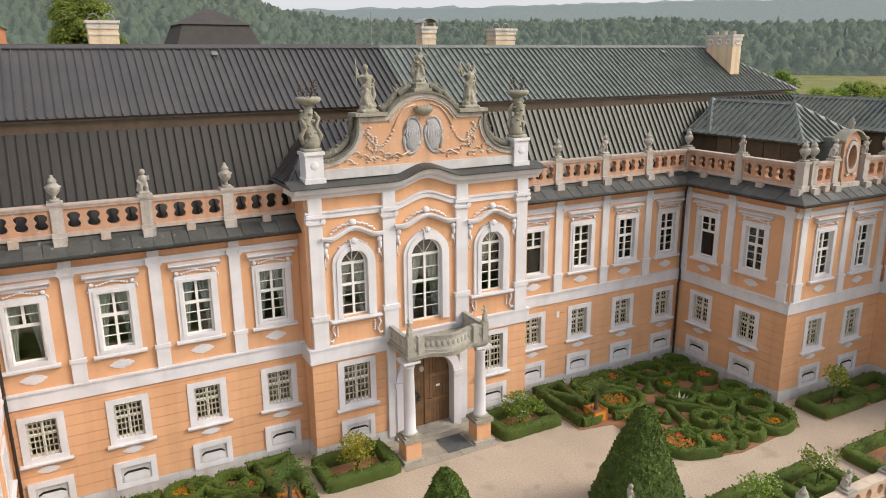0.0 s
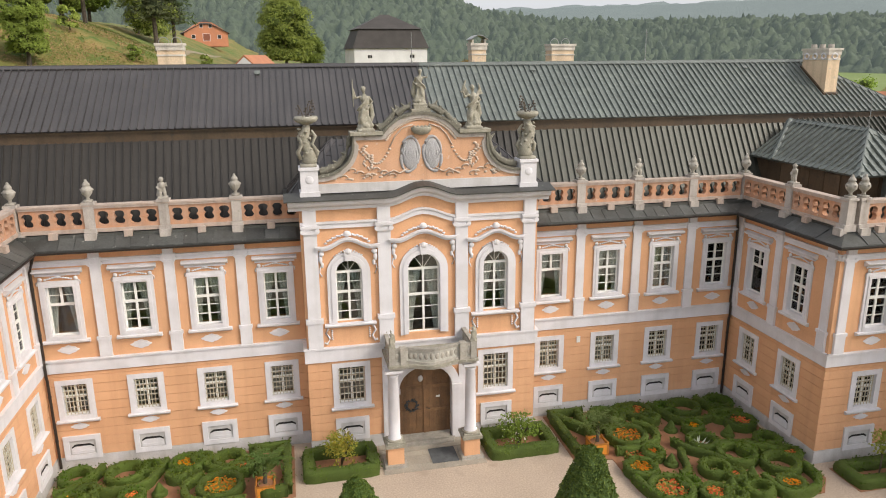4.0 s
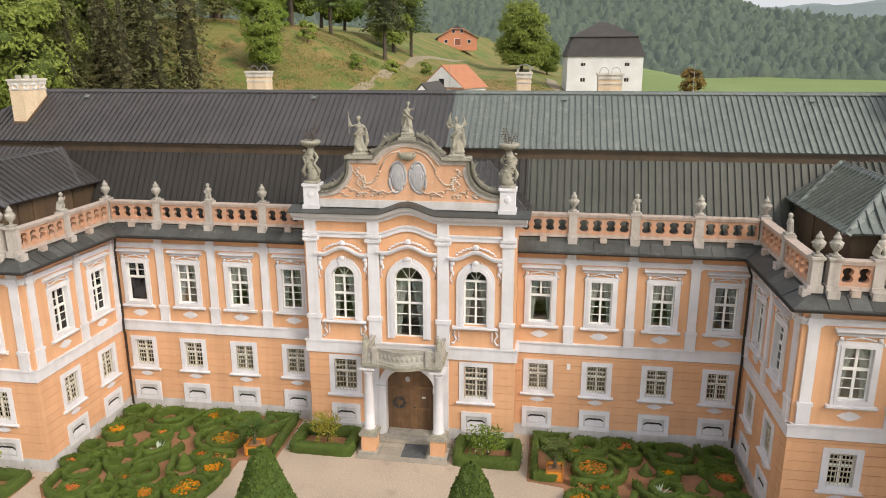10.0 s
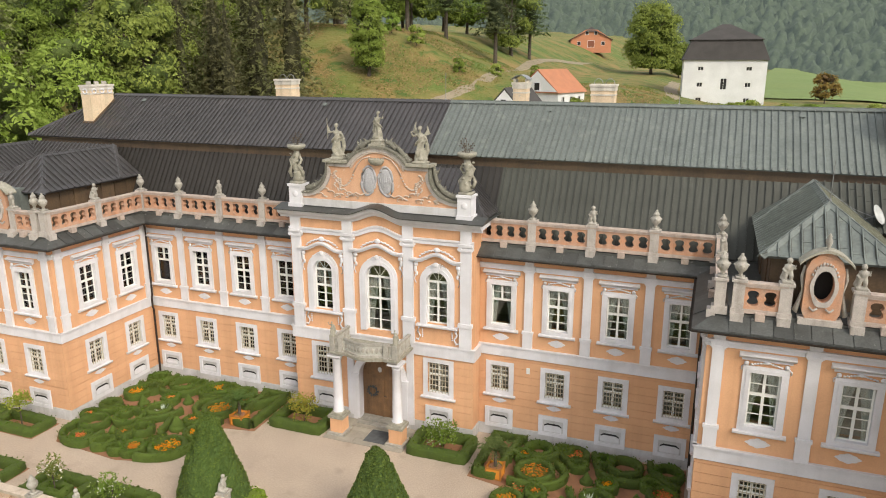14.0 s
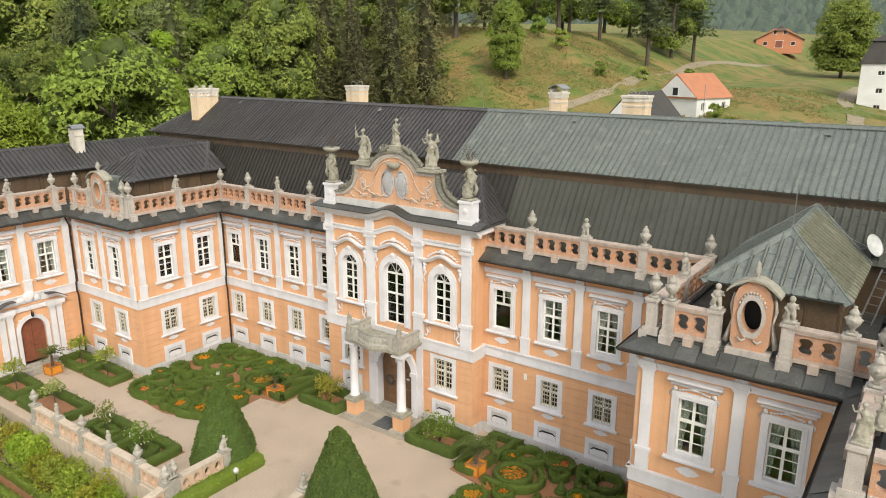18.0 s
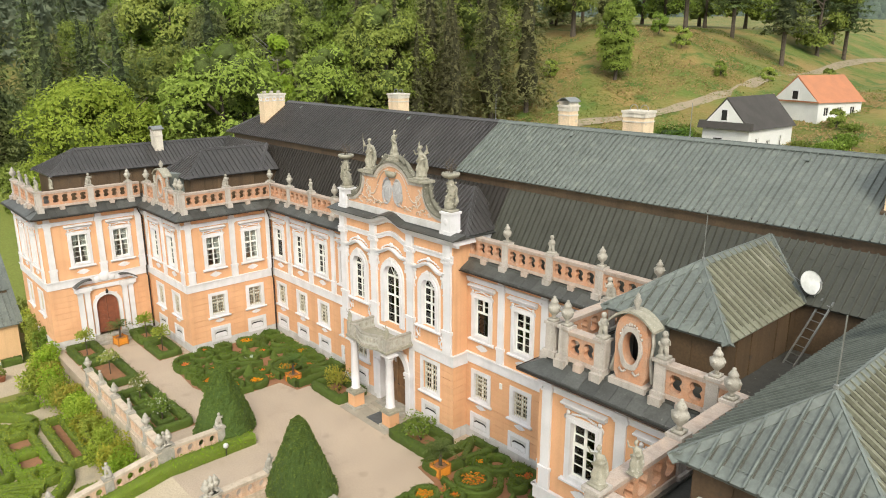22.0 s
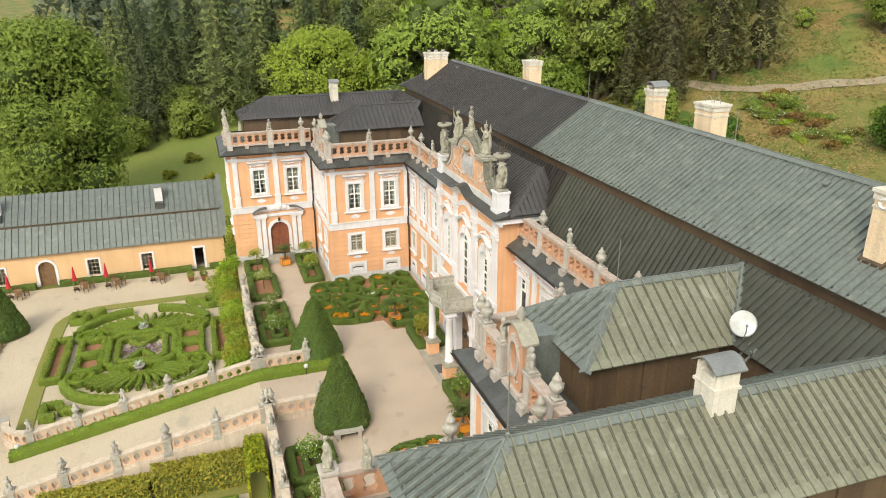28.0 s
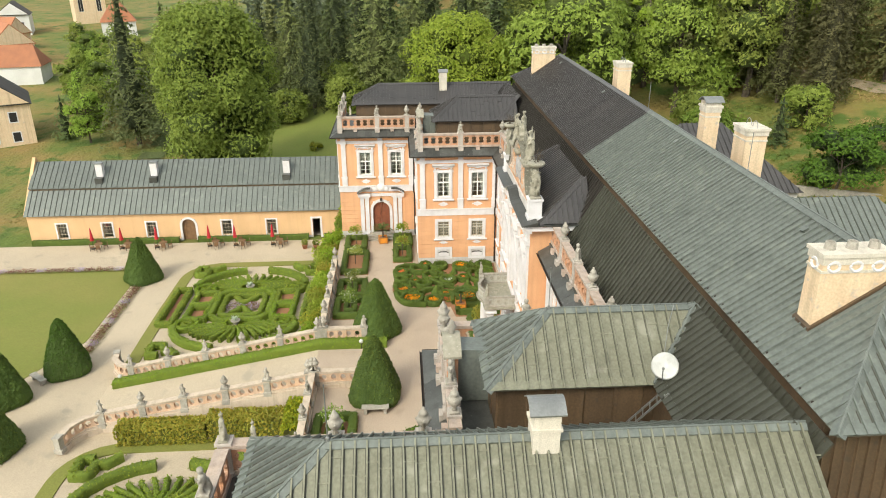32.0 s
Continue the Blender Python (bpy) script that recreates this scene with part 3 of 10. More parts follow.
def sash(parent, w, z0, z1, cols, rows, y=0.10, transom=None, bar=0.035, edge=0.07):
    """Window frame with bars and one pane for each light. rows: heights of the lights from below, as fractions."""
    s = Shape().slab(-w, w, z0, z1, y, y + 0.07, [(-w + edge, w - edge, z0 + edge, z1 - edge)])
    x0, x1, a, b = -w + edge, w - edge, z0 + edge, z1 - edge
    zs, acc = [a], a
    for r in rows:
        acc += r * (b - a) / sum(rows)
        zs.append(acc)
    s.box(-0.05, y - 0.012, a, 0.05, y + 0.06, b)
    for i, z in enumerate(zs[1:-1], 1):
        t = 0.06 if i == transom else bar / 2
        s.box(x0, y - (0.016 if i == transom else -0.01), z - t, x1, y + 0.055, z + t)
    f = part("sash", s, SASH, parent, "white-painted casement")
    cw = (x1 - x0) / cols
    cache = {}
    for i in range(len(zs) - 1):
        for c in range(cols):
            h = round(zs[i + 1] - zs[i], 4)
            if h not in cache:
                me = Shape().box(0, 0, 0, cw, 0.008, h).mesh("pane"); me.materials.append(GLASS); cache[h] = me
            p = part("pane", cache[h], GLASS, f, at=pose(x0 + c * cw, y + 0.03, zs[i]))
            p.visible_shadow = False
    return f

def drape(parent, w, z0, z1, y, side, tied=True):
    """A pleated curtain gathered to one side."""
    s = Shape()
    nz, nx = 12, 14
    v = []
    for j in range(nz + 1):
        t = j / nz
        wide = w * (0.36 + 0.58 * (t ** 1.5)) if tied else w * 0.9
        for i in range(nx + 1):
            q = i / nx
            v.append((side * (w - wide * q), y + 0.035 * math.sin(q * 22 + t), z0 + t * (z1 - z0)))
    f = [(j * (nx + 1) + i, j * (nx + 1) + i + 1, (j + 1) * (nx + 1) + i + 1, (j + 1) * (nx + 1) + i) for j in range(nz) for i in range(nx)]
    part("curtain", s.add(v, f), CURTAIN, parent, smooth=True)

def scroll(s, x, z, r, y, turn=1, thick=0.03):
    pts = [(x + turn * r * (1 - k / 15) * math.cos(k * 0.55), y, z + r * (1 - k / 15) * math.sin(k * 0.55)) for k in range(12)]
    s.tube(pts, thick, 5)

def lozenge(z, a, b, y=0.0):
    """A flat lobed stucco field with a raised heart."""
    pts = []
    for k in range(32):
        q = 2 * math.pi * k / 32
        r = 1.0 - 0.16 * abs(math.sin(2 * q)) ** 1.5 + 0.06 * math.cos(8 * q)
        pts.append((a * r * math.cos(q), z + b * r * math.sin(q)))
    inner = [(x * 0.72, z + (zz - z) * 0.62) for x, zz in pts]
    return Shape().prism(pts, y - 0.035, y + 0.002).prism(inner, y - 0.05, y - 0.034)

def upper_window(curtains=True, opened=False):
    t = thing("window", "white casement window with one undivided lower pane" if opened else "white ten-light casement window in a moulded white surround with flat hood", "window", "upper windows", "structure")
    s = Shape().slab(-0.78, 0.78, 6.05, 8.68, -0.07, 0.15, [(0.005 - UP_W, UP_W - 0.005, UP_Z[0] + 0.005, UP_Z[1] - 0.005)])
    s.slab(-0.66, 0.66, 6.16, 8.55, -0.1, -0.07, [(-UP_W, UP_W, *UP_Z)])
    part("window_frame", s, TRIM, t)
    part("window_sill", Shape().profile([(0, 5.93), (-0.1, 5.93), (-0.19, 6.0), (-0.19, 6.07), (0, 6.09)], -0.92, 0.92), TRIM, t)
    part("hood_cornice", Shape().profile([(0, 8.98), (-0.1, 9.0), (-0.24, 9.1), (-0.24, 9.15), (0, 9.2)], -0.95, 0.95).box(-0.85, -0.07, 8.9, 0.85, 0, 8.98), TRIM, t)
    orn = Shape()
    for sx in (-1, 1):
        orn.ball((sx * 0.68, -0.06, 8.78), 0.09, 0.06, 0.09, 8, 5)
        orn.tube([(sx * 0.72, -0.06, 8.74), (sx * 0.84, -0.06, 8.62), (sx * 0.82, -0.05, 8.5)], 0.03, 5)
        for k in range(5):
            orn.ball((sx * (0.1 + 0.1 * k), -0.05, 8.84 - 0.022 * k), 0.06, 0.05, 0.04, 6, 4)
    orn.ball((0, -0.06, 8.86), 0.1, 0.06, 0.06, 8, 5)
    part("garland", orn, TRIM, t, "white stucco garland", smooth=True)
    part("cartouche", lozenge(5.62, 0.42, 0.19), TRIM, t, "white stucco cartouche")
    if opened:
        zm = UP_Z[0] + 0.62 * (UP_Z[1] - UP_Z[0])
        sash(t, UP_W, zm, UP_Z[1], 2, (1, 1))
        part("lower_sash", Shape().slab(-UP_W, UP_W, UP_Z[0], zm, 0.1, 0.17, [(-UP_W + 0.07, UP_W - 0.07, UP_Z[0] + 0.07, zm - 0.05)]), SASH, t)
        pn = part("pane", Shape().box(-UP_W + 0.06, 0.13, UP_Z[0] + 0.06, UP_W - 0.06, 0.138, zm - 0.04), GLASS, t, "single undivided pane")
        pn.visible_shadow = False
    else:
        sash(t, UP_W, *UP_Z, 2, (1, 1, 1, 1.02, 1.02), transom=3)
    if curtains:
        drape(t, UP_W, UP_Z[0], UP_Z[1], 0.25, -1)
        drape(t, UP_W, UP_Z[0], UP_Z[1], 0.25, 1)
    return t

def ground_window(w=GR_W, z0=GR_Z[0], z1=GR_Z[1], cart=True):
    t = thing("window", "barred ground-floor casement window in a plain white surround", "window", "ground-floor windows", "structure")
    part("window_frame", Shape().slab(-w - 0.25, w + 0.25, z0 - 0.2, z1 + 0.22, -0.07, 0.15, [(0.005 - w, w - 0.005, z0 + 0.005, z1 - 0.005)]), TRIM, t)
    part("window_sill", Shape().profile([(0, z0 - 0.31), (-0.14, z0 - 0.31), (-0.2, z0 - 0.24), (-0.2, z0 - 0.19), (0, z0 - 0.17)], -w - 0.37, w + 0.37), TRIM, t)
    if cart:
        part("cartouche", lozenge(z0 - 0.52, 0.37, 0.14, -0.028), TRIM, t)
    sash(t, w, z0, z1, 2, (1, 1, 1, 1, 1), transom=3)
    g = Shape()
    for k in range(7):
        x = -w + 0.06 + (2 * w - 0.12) * k / 6
        g.box(x - 0.017, 0.04, z0, x + 0.017, 0.062, z1)
    for k in range(6):
        z = z0 + (z1 - z0) * (k + 0.5) / 6
        g.box(-w, 0.062, z - 0.016, w, 0.08, z + 0.016)
    part("grille", g, GRILLE, t, "pale iron window grille")
    return t

def vent():
    t = thing("cellar_vent", "white framed cellar opening with a slanted hatch", "vent", "cellar vents", "structure")
    part("frame", Shape().slab(-0.76, 0.76, 0.5, 1.62, -0.11, -0.03, [(-0.54, 0.54, 0.72, 1.4)]), TRIM, t)
    part("recess", Shape().box(-0.54, -0.045, 0.72, 0.54, -0.03, 1.4), PLINTH, t)
    part("hatch", Shape().prism([(-0.46, 0.76), (0.46, 0.76), (0.46, 1.0), (0.3, 1.1), (-0.3, 1.1), (-0.46, 1.0)], -0.085, -0.05), TRIM, t)
    part("slot", Shape().prism([(-0.45, 1.03), (-0.3, 1.11), (0.3, 1.11), (0.45, 1.03), (0.45, 1.1), (0.3, 1.2), (-0.3, 1.2), (-0.45, 1.1)], -0.06, -0.048), BLACK, t, "dark slot")
    part("louvre", Shape().box(-0.44, -0.1, 0.86, 0.44, -0.085, 0.9), TRIM, t)
    return t

WALLS = []   # name, pose, length, upper windows, lower windows, pilasters, vents, corner overhangs
main_up = (1.13, 4.02, 6.93, 9.84)
WALLS.append(("wall_north_west", pose(-3.0, 27.55, 0), 11.0, main_up, main_up, (2.6, 5.5, 8.42), main_up, (0, 0)))
WALLS.append(("wall_north_east", pose(18.5, 27.55, 0), 11.0, tuple(11.0 - u for u in main_up[::-1]), tuple(11.0 - u for u in main_up[::-1]), (2.58, 5.5, 8.4), tuple(11.0 - u for u in main_up[::-1]), (0, 0)))
WALLS.append(("wall_west_inner", pose(-3.0, 20.65, 0, 0, 0, 90), 6.9, (2.2, 5.15), (2.2, 5.15), (0.42, 3.68, 6.62), (2.2, 5.15), (0.085, 0)))
WALLS.append(("wall_east_inner", pose(29.5, 27.55, 0, 0, 0, -90), 6.9, (1.75, 4.7), (1.75, 4.7), (0.28, 3.22, 6.48), (1.75, 4.7), (0, 0.085)))
WALLS.append(("wall_west_front", pose(-10.2, 20.65, 0), 7.2, (2.1, 5.1), (2.1, 5.1), (0.55, 3.6, 6.78), (2.1, 5.1), (0, 0.085)))
WALLS.append(("wall_east_front", pose(29.5, 20.65, 0), 7.2, (2.1, 5.1), (2.1, 5.1), (0.42, 3.6, 6.65), (2.1, 5.1), (0.085, 0)))
PORTAL_HOLE = [(3.05, 4.65, 0.0, 3.6)]
WALLS.append(("wall_west_portal", pose(-10.2, 13.4, 0, 0, 0, 90), 7.25, (2.5, 5.4), (), (0.5, 3.95, 6.8), (), (0.085, 0)))
WALLS.append(("wall_east_portal", pose(36.7, 20.65, 0, 0, 0, -90), 7.25, (1.85, 4.75), (), (0.45, 3.3, 6.75), (), (0, 0.085)))
WALLS.append(("wall_west_end", pose(-17.7, 13.4, 0), 7.5, (2.2, 5.3), (2.2, 5.3), (0.5, 3.75, 7.0), (), (0.085, 0.085)))
WALLS.append(("wall_east_end", pose(36.7, 13.4, 0), 7.5, (2.2, 5.3), (2.2, 5.3), (0.5, 3.75, 7.0), (), (0.085, 0.085)))
WALLS.append(("wall_west_outer", pose(-17.7, 40.3, 0, 0, 0, -90), 26.9, (4, 8, 12, 16, 20, 24.5), (4, 8, 12, 16, 20, 24.5), (), (), (0, 0.085)))
WALLS.append(("wall_east_outer", pose(44.2, 13.4, 0, 0, 0, 90), 26.9, (2.4, 7, 11, 15, 19, 23), (2.4, 7, 11, 15, 19, 23), (), (), (0.085, 0)))
WALLS.append(("wall_back", pose(44.2, 40.3, 0, 0, 0, 180), 61.9, tuple(3 + 4 * k for k in range(15)), tuple(3 + 4 * k for k in range(15)), (), (), (0, 0)))
spots_up, spots_bare, spots_low, spots_vent = [], [], [], []
for name, at, length, up, low, pil, vents, ends in WALLS:
    extra = PORTAL_HOLE if "west_portal" in name else [(2.6, 4.2, 0.0, 3.6)] if "east_portal" in name else ()
    facade(name, at, length, up, low, pil, extra, string_ends=ends)
    for k, u in enumerate(up):
        if "back" in name or "outer" in name:
            spots_bare.append(at @ pose(u, 0, 0))
        else:
            (spots_bare if (len(spots_up) + k) % 4 == 0 else spots_up).append(at @ pose(u, 0, 0))
    spots_low += [at @ pose(u, 0, 0) for u in low]
    spots_vent += [at @ pose(u, 0, 0) for u in vents]
plain = [m for m in spots_up + spots_bare if any((m.translation - Vector((x, y, 0))).length < 0.3 for x, y in ((-1.87, 27.55), (19.66, 27.55), (29.5, 25.8)))]
spots_up = [m for m in spots_up if m not in plain]
spots_bare = [m for m in spots_bare if m not in plain]
stamp(upper_window, plain, True, True)
stamp(upper_window, spots_up)
stamp(upper_window, spots_bare, False)
stamp(ground_window, spots_low)
stamp(vent, spots_vent)

# floors inside, so that the rooms are closed
def inside(name, rects, z, t, mat, label):
    s = Shape()
    for x0, y0, x1, y1 in rects:
        s.box(x0, y0, z, x1, y1, z + t)
    tagged(part(name, s, mat), label, "floor", kind="structure")
RECTS = [(-17.6, 27.6, 44.1, 40.2), (-10.1, 20.7, -3.1, 27.6), (29.6, 20.7, 36.6, 27.6), (-17.6, 13.5, -10.3, 27.6), (36.8, 13.5, 44.1, 27.6), (8.1, 26.6, 18.4, 27.6)]
inside("floor_upper", RECTS, 4.9, 0.3, ROOM, "upper floor of the palace rooms")
inside("ceiling", RECTS, 9.7, 0.3, ROOM, "plaster ceiling of the palace rooms")
s = Shape().box(-2.5, 32.0, 0.1, 29, 32.2, 9.7)
for x in (-6.7, 33.2):
    s.box(x - 0.1, 21.2, 0.1, x + 0.1, 31.9, 9.7)
for x in (-14, 40.4):
    s.box(x - 0.1, 14, 0.1, x + 0.1, 31.9, 9.7)
tagged(part("wall_partition", s, ROOM), "plastered inner partition walls", "wall", kind="structure")

# ---- central projection ----
RX, RY, RL = 8.0, 26.5, 10.5
RC = RL / 2
def ring(s, outer, inner, y0, y1):
    """A band between two open outlines of as many points."""
    n = len(outer)
    v = [(x, y0, z) for x, z in outer] + [(x, y0, z) for x, z in inner] + [(x, y1, z) for x, z in outer] + [(x, y1, z) for x, z in inner]
    f = []
    for i in range(n - 1):
        f += [(i, n + i, n + i + 1, i + 1), (2 * n + i, 2 * n + i + 1, 3 * n + i + 1, 3 * n + i), (i, i + 1, 2 * n + i + 1, 2 * n + i), (n + i, 3 * n + i, 3 * n + i + 1, n + i + 1)]
    f += [(0, 2 * n, 3 * n, n), (n - 1, 2 * n - 1, 4 * n - 1, 3 * n - 1)]
    s.add(v, f)
    return s

ris_holes = []
SIDE_W, SIDE_Z, MID_W, MID_Z, RG_W, RG_Z = 0.575, (6.25, 8.5), 0.73, (5.45, 8.42), 0.6, (2.35, 4.1)
for off in (-3.3, 3.3):
    ris_holes.append((RC + off - SIDE_W, RC + off + SIDE_W, SIDE_Z[0], SIDE_Z[1] + SIDE_W))
    ris_holes.append((RC + off * 1.02 - RG_W, RC + off * 1.02 + RG_W, *RG_Z))
ris_holes.append((RC - MID_W, RC + MID_W, MID_Z[0], MID_Z[1] + MID_W))
DOOR = (RC - 1.25, RC + 1.25, 0.0, 3.9)
RAT = pose(RX, RY, 0)
w = tagged(part("wall_central", Shape().slab(0, RL, 0, 11.75, 0, 0.5, ris_holes + [DOOR]), STUCCO, at=RAT), "projecting central bay of apricot stucco with white pilasters", "wall", kind="structure")
part("side_wall", Shape().box(0, 0.5, 0, 0.5, 4.2, 11.75), STUCCO, w)
part("side_wall", Shape().box(RL - 0.5, 0.5, 0, RL, 4.2, 11.75), STUCCO, w)
part("plinth", Shape().slab(-0.05, RL + 0.05, 0, 0.6, -0.06, 0, [DOOR]), PLINTH, w)
for a, b in ((-0.06, 0.0), (RL, RL + 0.06)):
    part("plinth", Shape().box(a, 0.0, 0, b, 1.05, 0.6), PLINTH, w)
z = 0.62
while z < 4.3:
    part("plaster_course", Shape().slab(-0.028, RL + 0.028, z + 0.022, min(z + 0.42, 4.4), -0.028, 0.0, [h for h in ris_holes if h[2] < 4.5] + [DOOR]), STUCCO, w)
    for a, b in ((-0.028, 0.0), (RL, RL + 0.028)):
        part("plaster_course", Shape().box(a, 0.0, z + 0.022, b, 1.0, min(z + 0.42, 4.4)), STUCCO, w)
    z += 0.42
part("string_course", Shape().box(-0.12, -0.12, 4.45, RL + 0.12, 0.0, 5.05).box(-0.12, 0, 4.45, 0, 1.0, 5.05).box(RL, 0, 4.45, RL + 0.12, 1.0, 5.05), TRIM, w)
part("string_moulding", Shape().box(-0.17, -0.17, 5.05, RL + 0.17, 0.0, 5.13).box(-0.17, 0, 5.05, 0, 1.0, 5.13).box(RL, 0, 5.05, RL + 0.17, 1.0, 5.13), TRIM, w)
for off in (-4.85, -1.72, 1.72, 4.85):
    u = RC + off
    p = part("pilaster", Shape().box(u - 0.28, -0.13, 6.5, u + 0.28, 0, 10.35), TRIM, w)
    part("pilaster_base", Shape().box(u - 0.32, -0.16, 5.13, u + 0.32, 0, 6.3).box(u - 0.38, -0.21, 6.3, u + 0.38, 0, 6.5), TRIM, p)
    s = Shape().box(u - 0.34, -0.2, 10.3, u + 0.34, 0, 10.42).box(u - 0.3, -0.16, 10.42, u + 0.3, 0, 10.55).box(u - 0.38, -0.24, 10.55, u + 0.38, 0, 10.68)
    for sx in (-1, 1):
        s.lathe([(0.11, 0), (0.11, 0.22)], 10, pose(u + sx * 0.3, 0, 10.42, 90, 0, 0))
    part("capital", s, TRIM, p)
    part("frieze_block", Shape().box(u - 0.28, -0.17, 10.68, u + 0.28, 0, 11.45), TRIM, p)
def swell(u):
    """Rise of the cornice over the middle window."""
    d = abs(u - RC)
    return 0.42 * (0.5 + 0.5 * math.cos(math.pi * min(d / 1.6, 1.0)))
def curved_moulding(name, pts, mat, ov, rise=1.0, n=42, returns=True):
    s = Shape()
    us = [-ov + (RL + 2 * ov) * i / n for i in range(n + 1)]
    v, f, k = [], [], len(pts)
    for u in us:
        v += [(u, y, z + rise * swell(u)) for y, z in pts]
    for i in range(n):
        f += [(i * k + j, i * k + (j + 1) % k, (i + 1) * k + (j + 1) % k, (i + 1) * k + j) for j in range(k)]
    f += [tuple(range(k - 1, -1, -1)), tuple(range(n * k, n * k + k))]
    s.add(v, f)
    return part(name, s, mat, w)
curved_moulding("frieze_band", [(0, 10.5), (-0.09, 10.5), (-0.09, 10.68), (-0.15, 10.72), (-0.15, 10.8), (0, 10.8)], TRIM, 0.0)
curved_moulding("cornice", [(0, 11.3), (-0.16, 11.32), (-0.22, 11.45), (-0.4, 11.55), (-0.48, 11.68), (-0.48, 11.76), (0, 11.76)], TRIM, 0.45)
part("cornice_return", Shape().box(-0.45, 0, 11.45, 0, 3.6, 11.76).box(RL, 0, 11.45, RL + 0.45, 3.6, 11.76), TRIM, w)
curved_moulding("cornice_tin", [(-0.6, 11.765), (-0.6, 11.81), (0.3, 12.02), (0.3, 11.765)], SLATE_TIN, 0.6)
part("return_tin", Shape().box(-0.6, 0.3, 11.77, 0.5, 3.6, 11.83).box(RL - 0.5, 0.3, 11.77, RL + 0.6, 3.6, 11.83), SLATE_TIN, w)

def arch_window(wd, z0, zs, hood_z, label, sill=True):
    """Round-headed window, its surround and curved hood."""
    t = thing("window", label, "window", "arched windows", "structure")
    inner = [(wd, z0)] + arc(0, zs, wd, 0, 180, 16) + [(-wd, z0)]
    outer = [(wd + 0.36, z0 - 0.05)] + [(x, z) for x, z in arc(0, zs, wd + 0.36, 0, 180, 16)] + [(-wd - 0.36, z0 - 0.05)]
    s = ring(Shape(), outer, inner, -0.1, 0.0)
    outer2 = [(wd + 0.2, z0)] + arc(0, zs, wd + 0.2, 0, 180, 16) + [(-wd - 0.2, z0)]
    ring(s, outer2, inner, -0.14, -0.1)
    part("window_frame", s, TRIM, t)
    part("reveal", ring(Shape(), inner, [(wd - 0.006, z0 + 0.006)] + arc(0, zs, wd - 0.006, 0, 180, 16) + [(-wd + 0.006, z0 + 0.006)], -0.05, 0.145), TRIM, t)
    # corner fillings of the opening behind the surround
    sp = Shape()
    for sx in (-1, 1):
        pts = [(sx * wd, zs + wd)] + [(sx * x, z) for x, z in arc(0, zs, wd, 90, 0, 8)]
        sp.prism(pts if sx < 0 else pts[::-1], 0.0, 0.3)
    part("arch_fill", sp, TRIM, t)
    if sill:
        part("window_sill", Shape().profile([(0, z0 - 0.2), (-0.14, z0 - 0.2), (-0.24, z0 - 0.12), (-0.24, z0 - 0.05), (0, z0 - 0.03)], -wd - 0.55, wd + 0.55), TRIM, t)
    # sash: frame, bars, fan
    e = 0.07
    sh = Shape()
    ring(sh, inner, [(wd - e, z0 + e)] + arc(0, zs, wd - e, 0, 180, 16) + [(-wd + e, z0 + e)], 0.14, 0.22)
    sh.box(-wd, 0.14, z0, wd, 0.22, z0 + e)
    sh.box(-0.05, 0.125, z0 + e, 0.05, 0.2, zs)
    rows = 5
    for k in range(1, rows + 1):
        z = z0 + (zs - z0) * k / rows
        t2 = 0.055 if k in (rows, 3) else 0.018
        sh.box(-wd + 0.02, 0.13 if t2 > 0.03 else 0.15, z - t2, wd - 0.02, 0.2, z + t2)
    for a in (55, 90, 125):
        sh.tube([(0, 0.17, zs), (0.98 * wd * math.cos(radians(a)), 0.17, zs + 0.98 * wd * math.sin(radians(a)))], 0.018, 5)
    fr = part("sash", sh, SASH, t)
    for k in range(rows):
        for c in (-1, 0):
            p = part("pane", Shape().box(c * (wd - e), 0.17, z0 + (zs - z0) * k / rows, (c + 1) * (wd - e), 0.178, z0 + (zs - z0) * (k + 1) / rows), GLASS, fr)
            p.visible_shadow = False
    p = part("fan_pane", Shape().prism([(wd - e, zs)] + arc(0, zs, wd - e, 0, 180, 12)[1:], 0.17, 0.178), GLASS, fr)
    p.visible_shadow = False
    drape(t, wd, z0, zs, 0.34, -1)
    drape(t, wd, z0, zs, 0.34, 1)
    # hood on consoles, with keystone and leaf garland
    hw = wd + 0.72
    def hood(o):
        pts = []
        for i in range(21):
            q = -1 + i / 10
            zz = hood_z + (0.36 * (0.5 + 0.5 * math.cos(math.pi * min(abs(q) / 0.78, 1)))) + (0.02 if abs(q) > 0.8 else 0)
            pts.append((-q * (hw + o * 0.4), zz + o))
        return pts
    s = ring(Shape(), hood(0.16), hood(0.0), -0.2, 0.0)
    ring(s, hood(0.2), hood(0.11), -0.3, -0.2)
    part("hood_cornice", s, TRIM, t)
    s = Shape()
    for sx in (-1, 1):
        x = sx * (hw - 0.16)
        s.ball((x, -0.09, hood_z - 0.14), 0.13, 0.1, 0.13, 8, 6).ball((x + sx * 0.04, -0.07, hood_z - 0.38), 0.09, 0.08, 0.2, 8, 6).ball((x - sx * 0.03, -0.06, hood_z - 0.64), 0.07, 0.06, 0.13, 8, 6)
        s.tube([(x + sx * 0.05, -0.05, hood_z - 0.7), (x + sx * 0.1, -0.05, hood_z - 0.95), (x, -0.05, hood_z - 1.15)], 0.028, 5)
    part("console", s, TRIM, t, "white stucco scroll console", smooth=True)
    s = Shape()
    kz = zs + wd + 0.3
    s.prism([(-0.13, kz - 0.32), (0.13, kz - 0.32), (0.19, kz + 0.14), (-0.19, kz + 0.14)], -0.2, 0.0).ball((0, -0.17, kz + 0.1), 0.15, 0.09, 0.14, 8, 6)
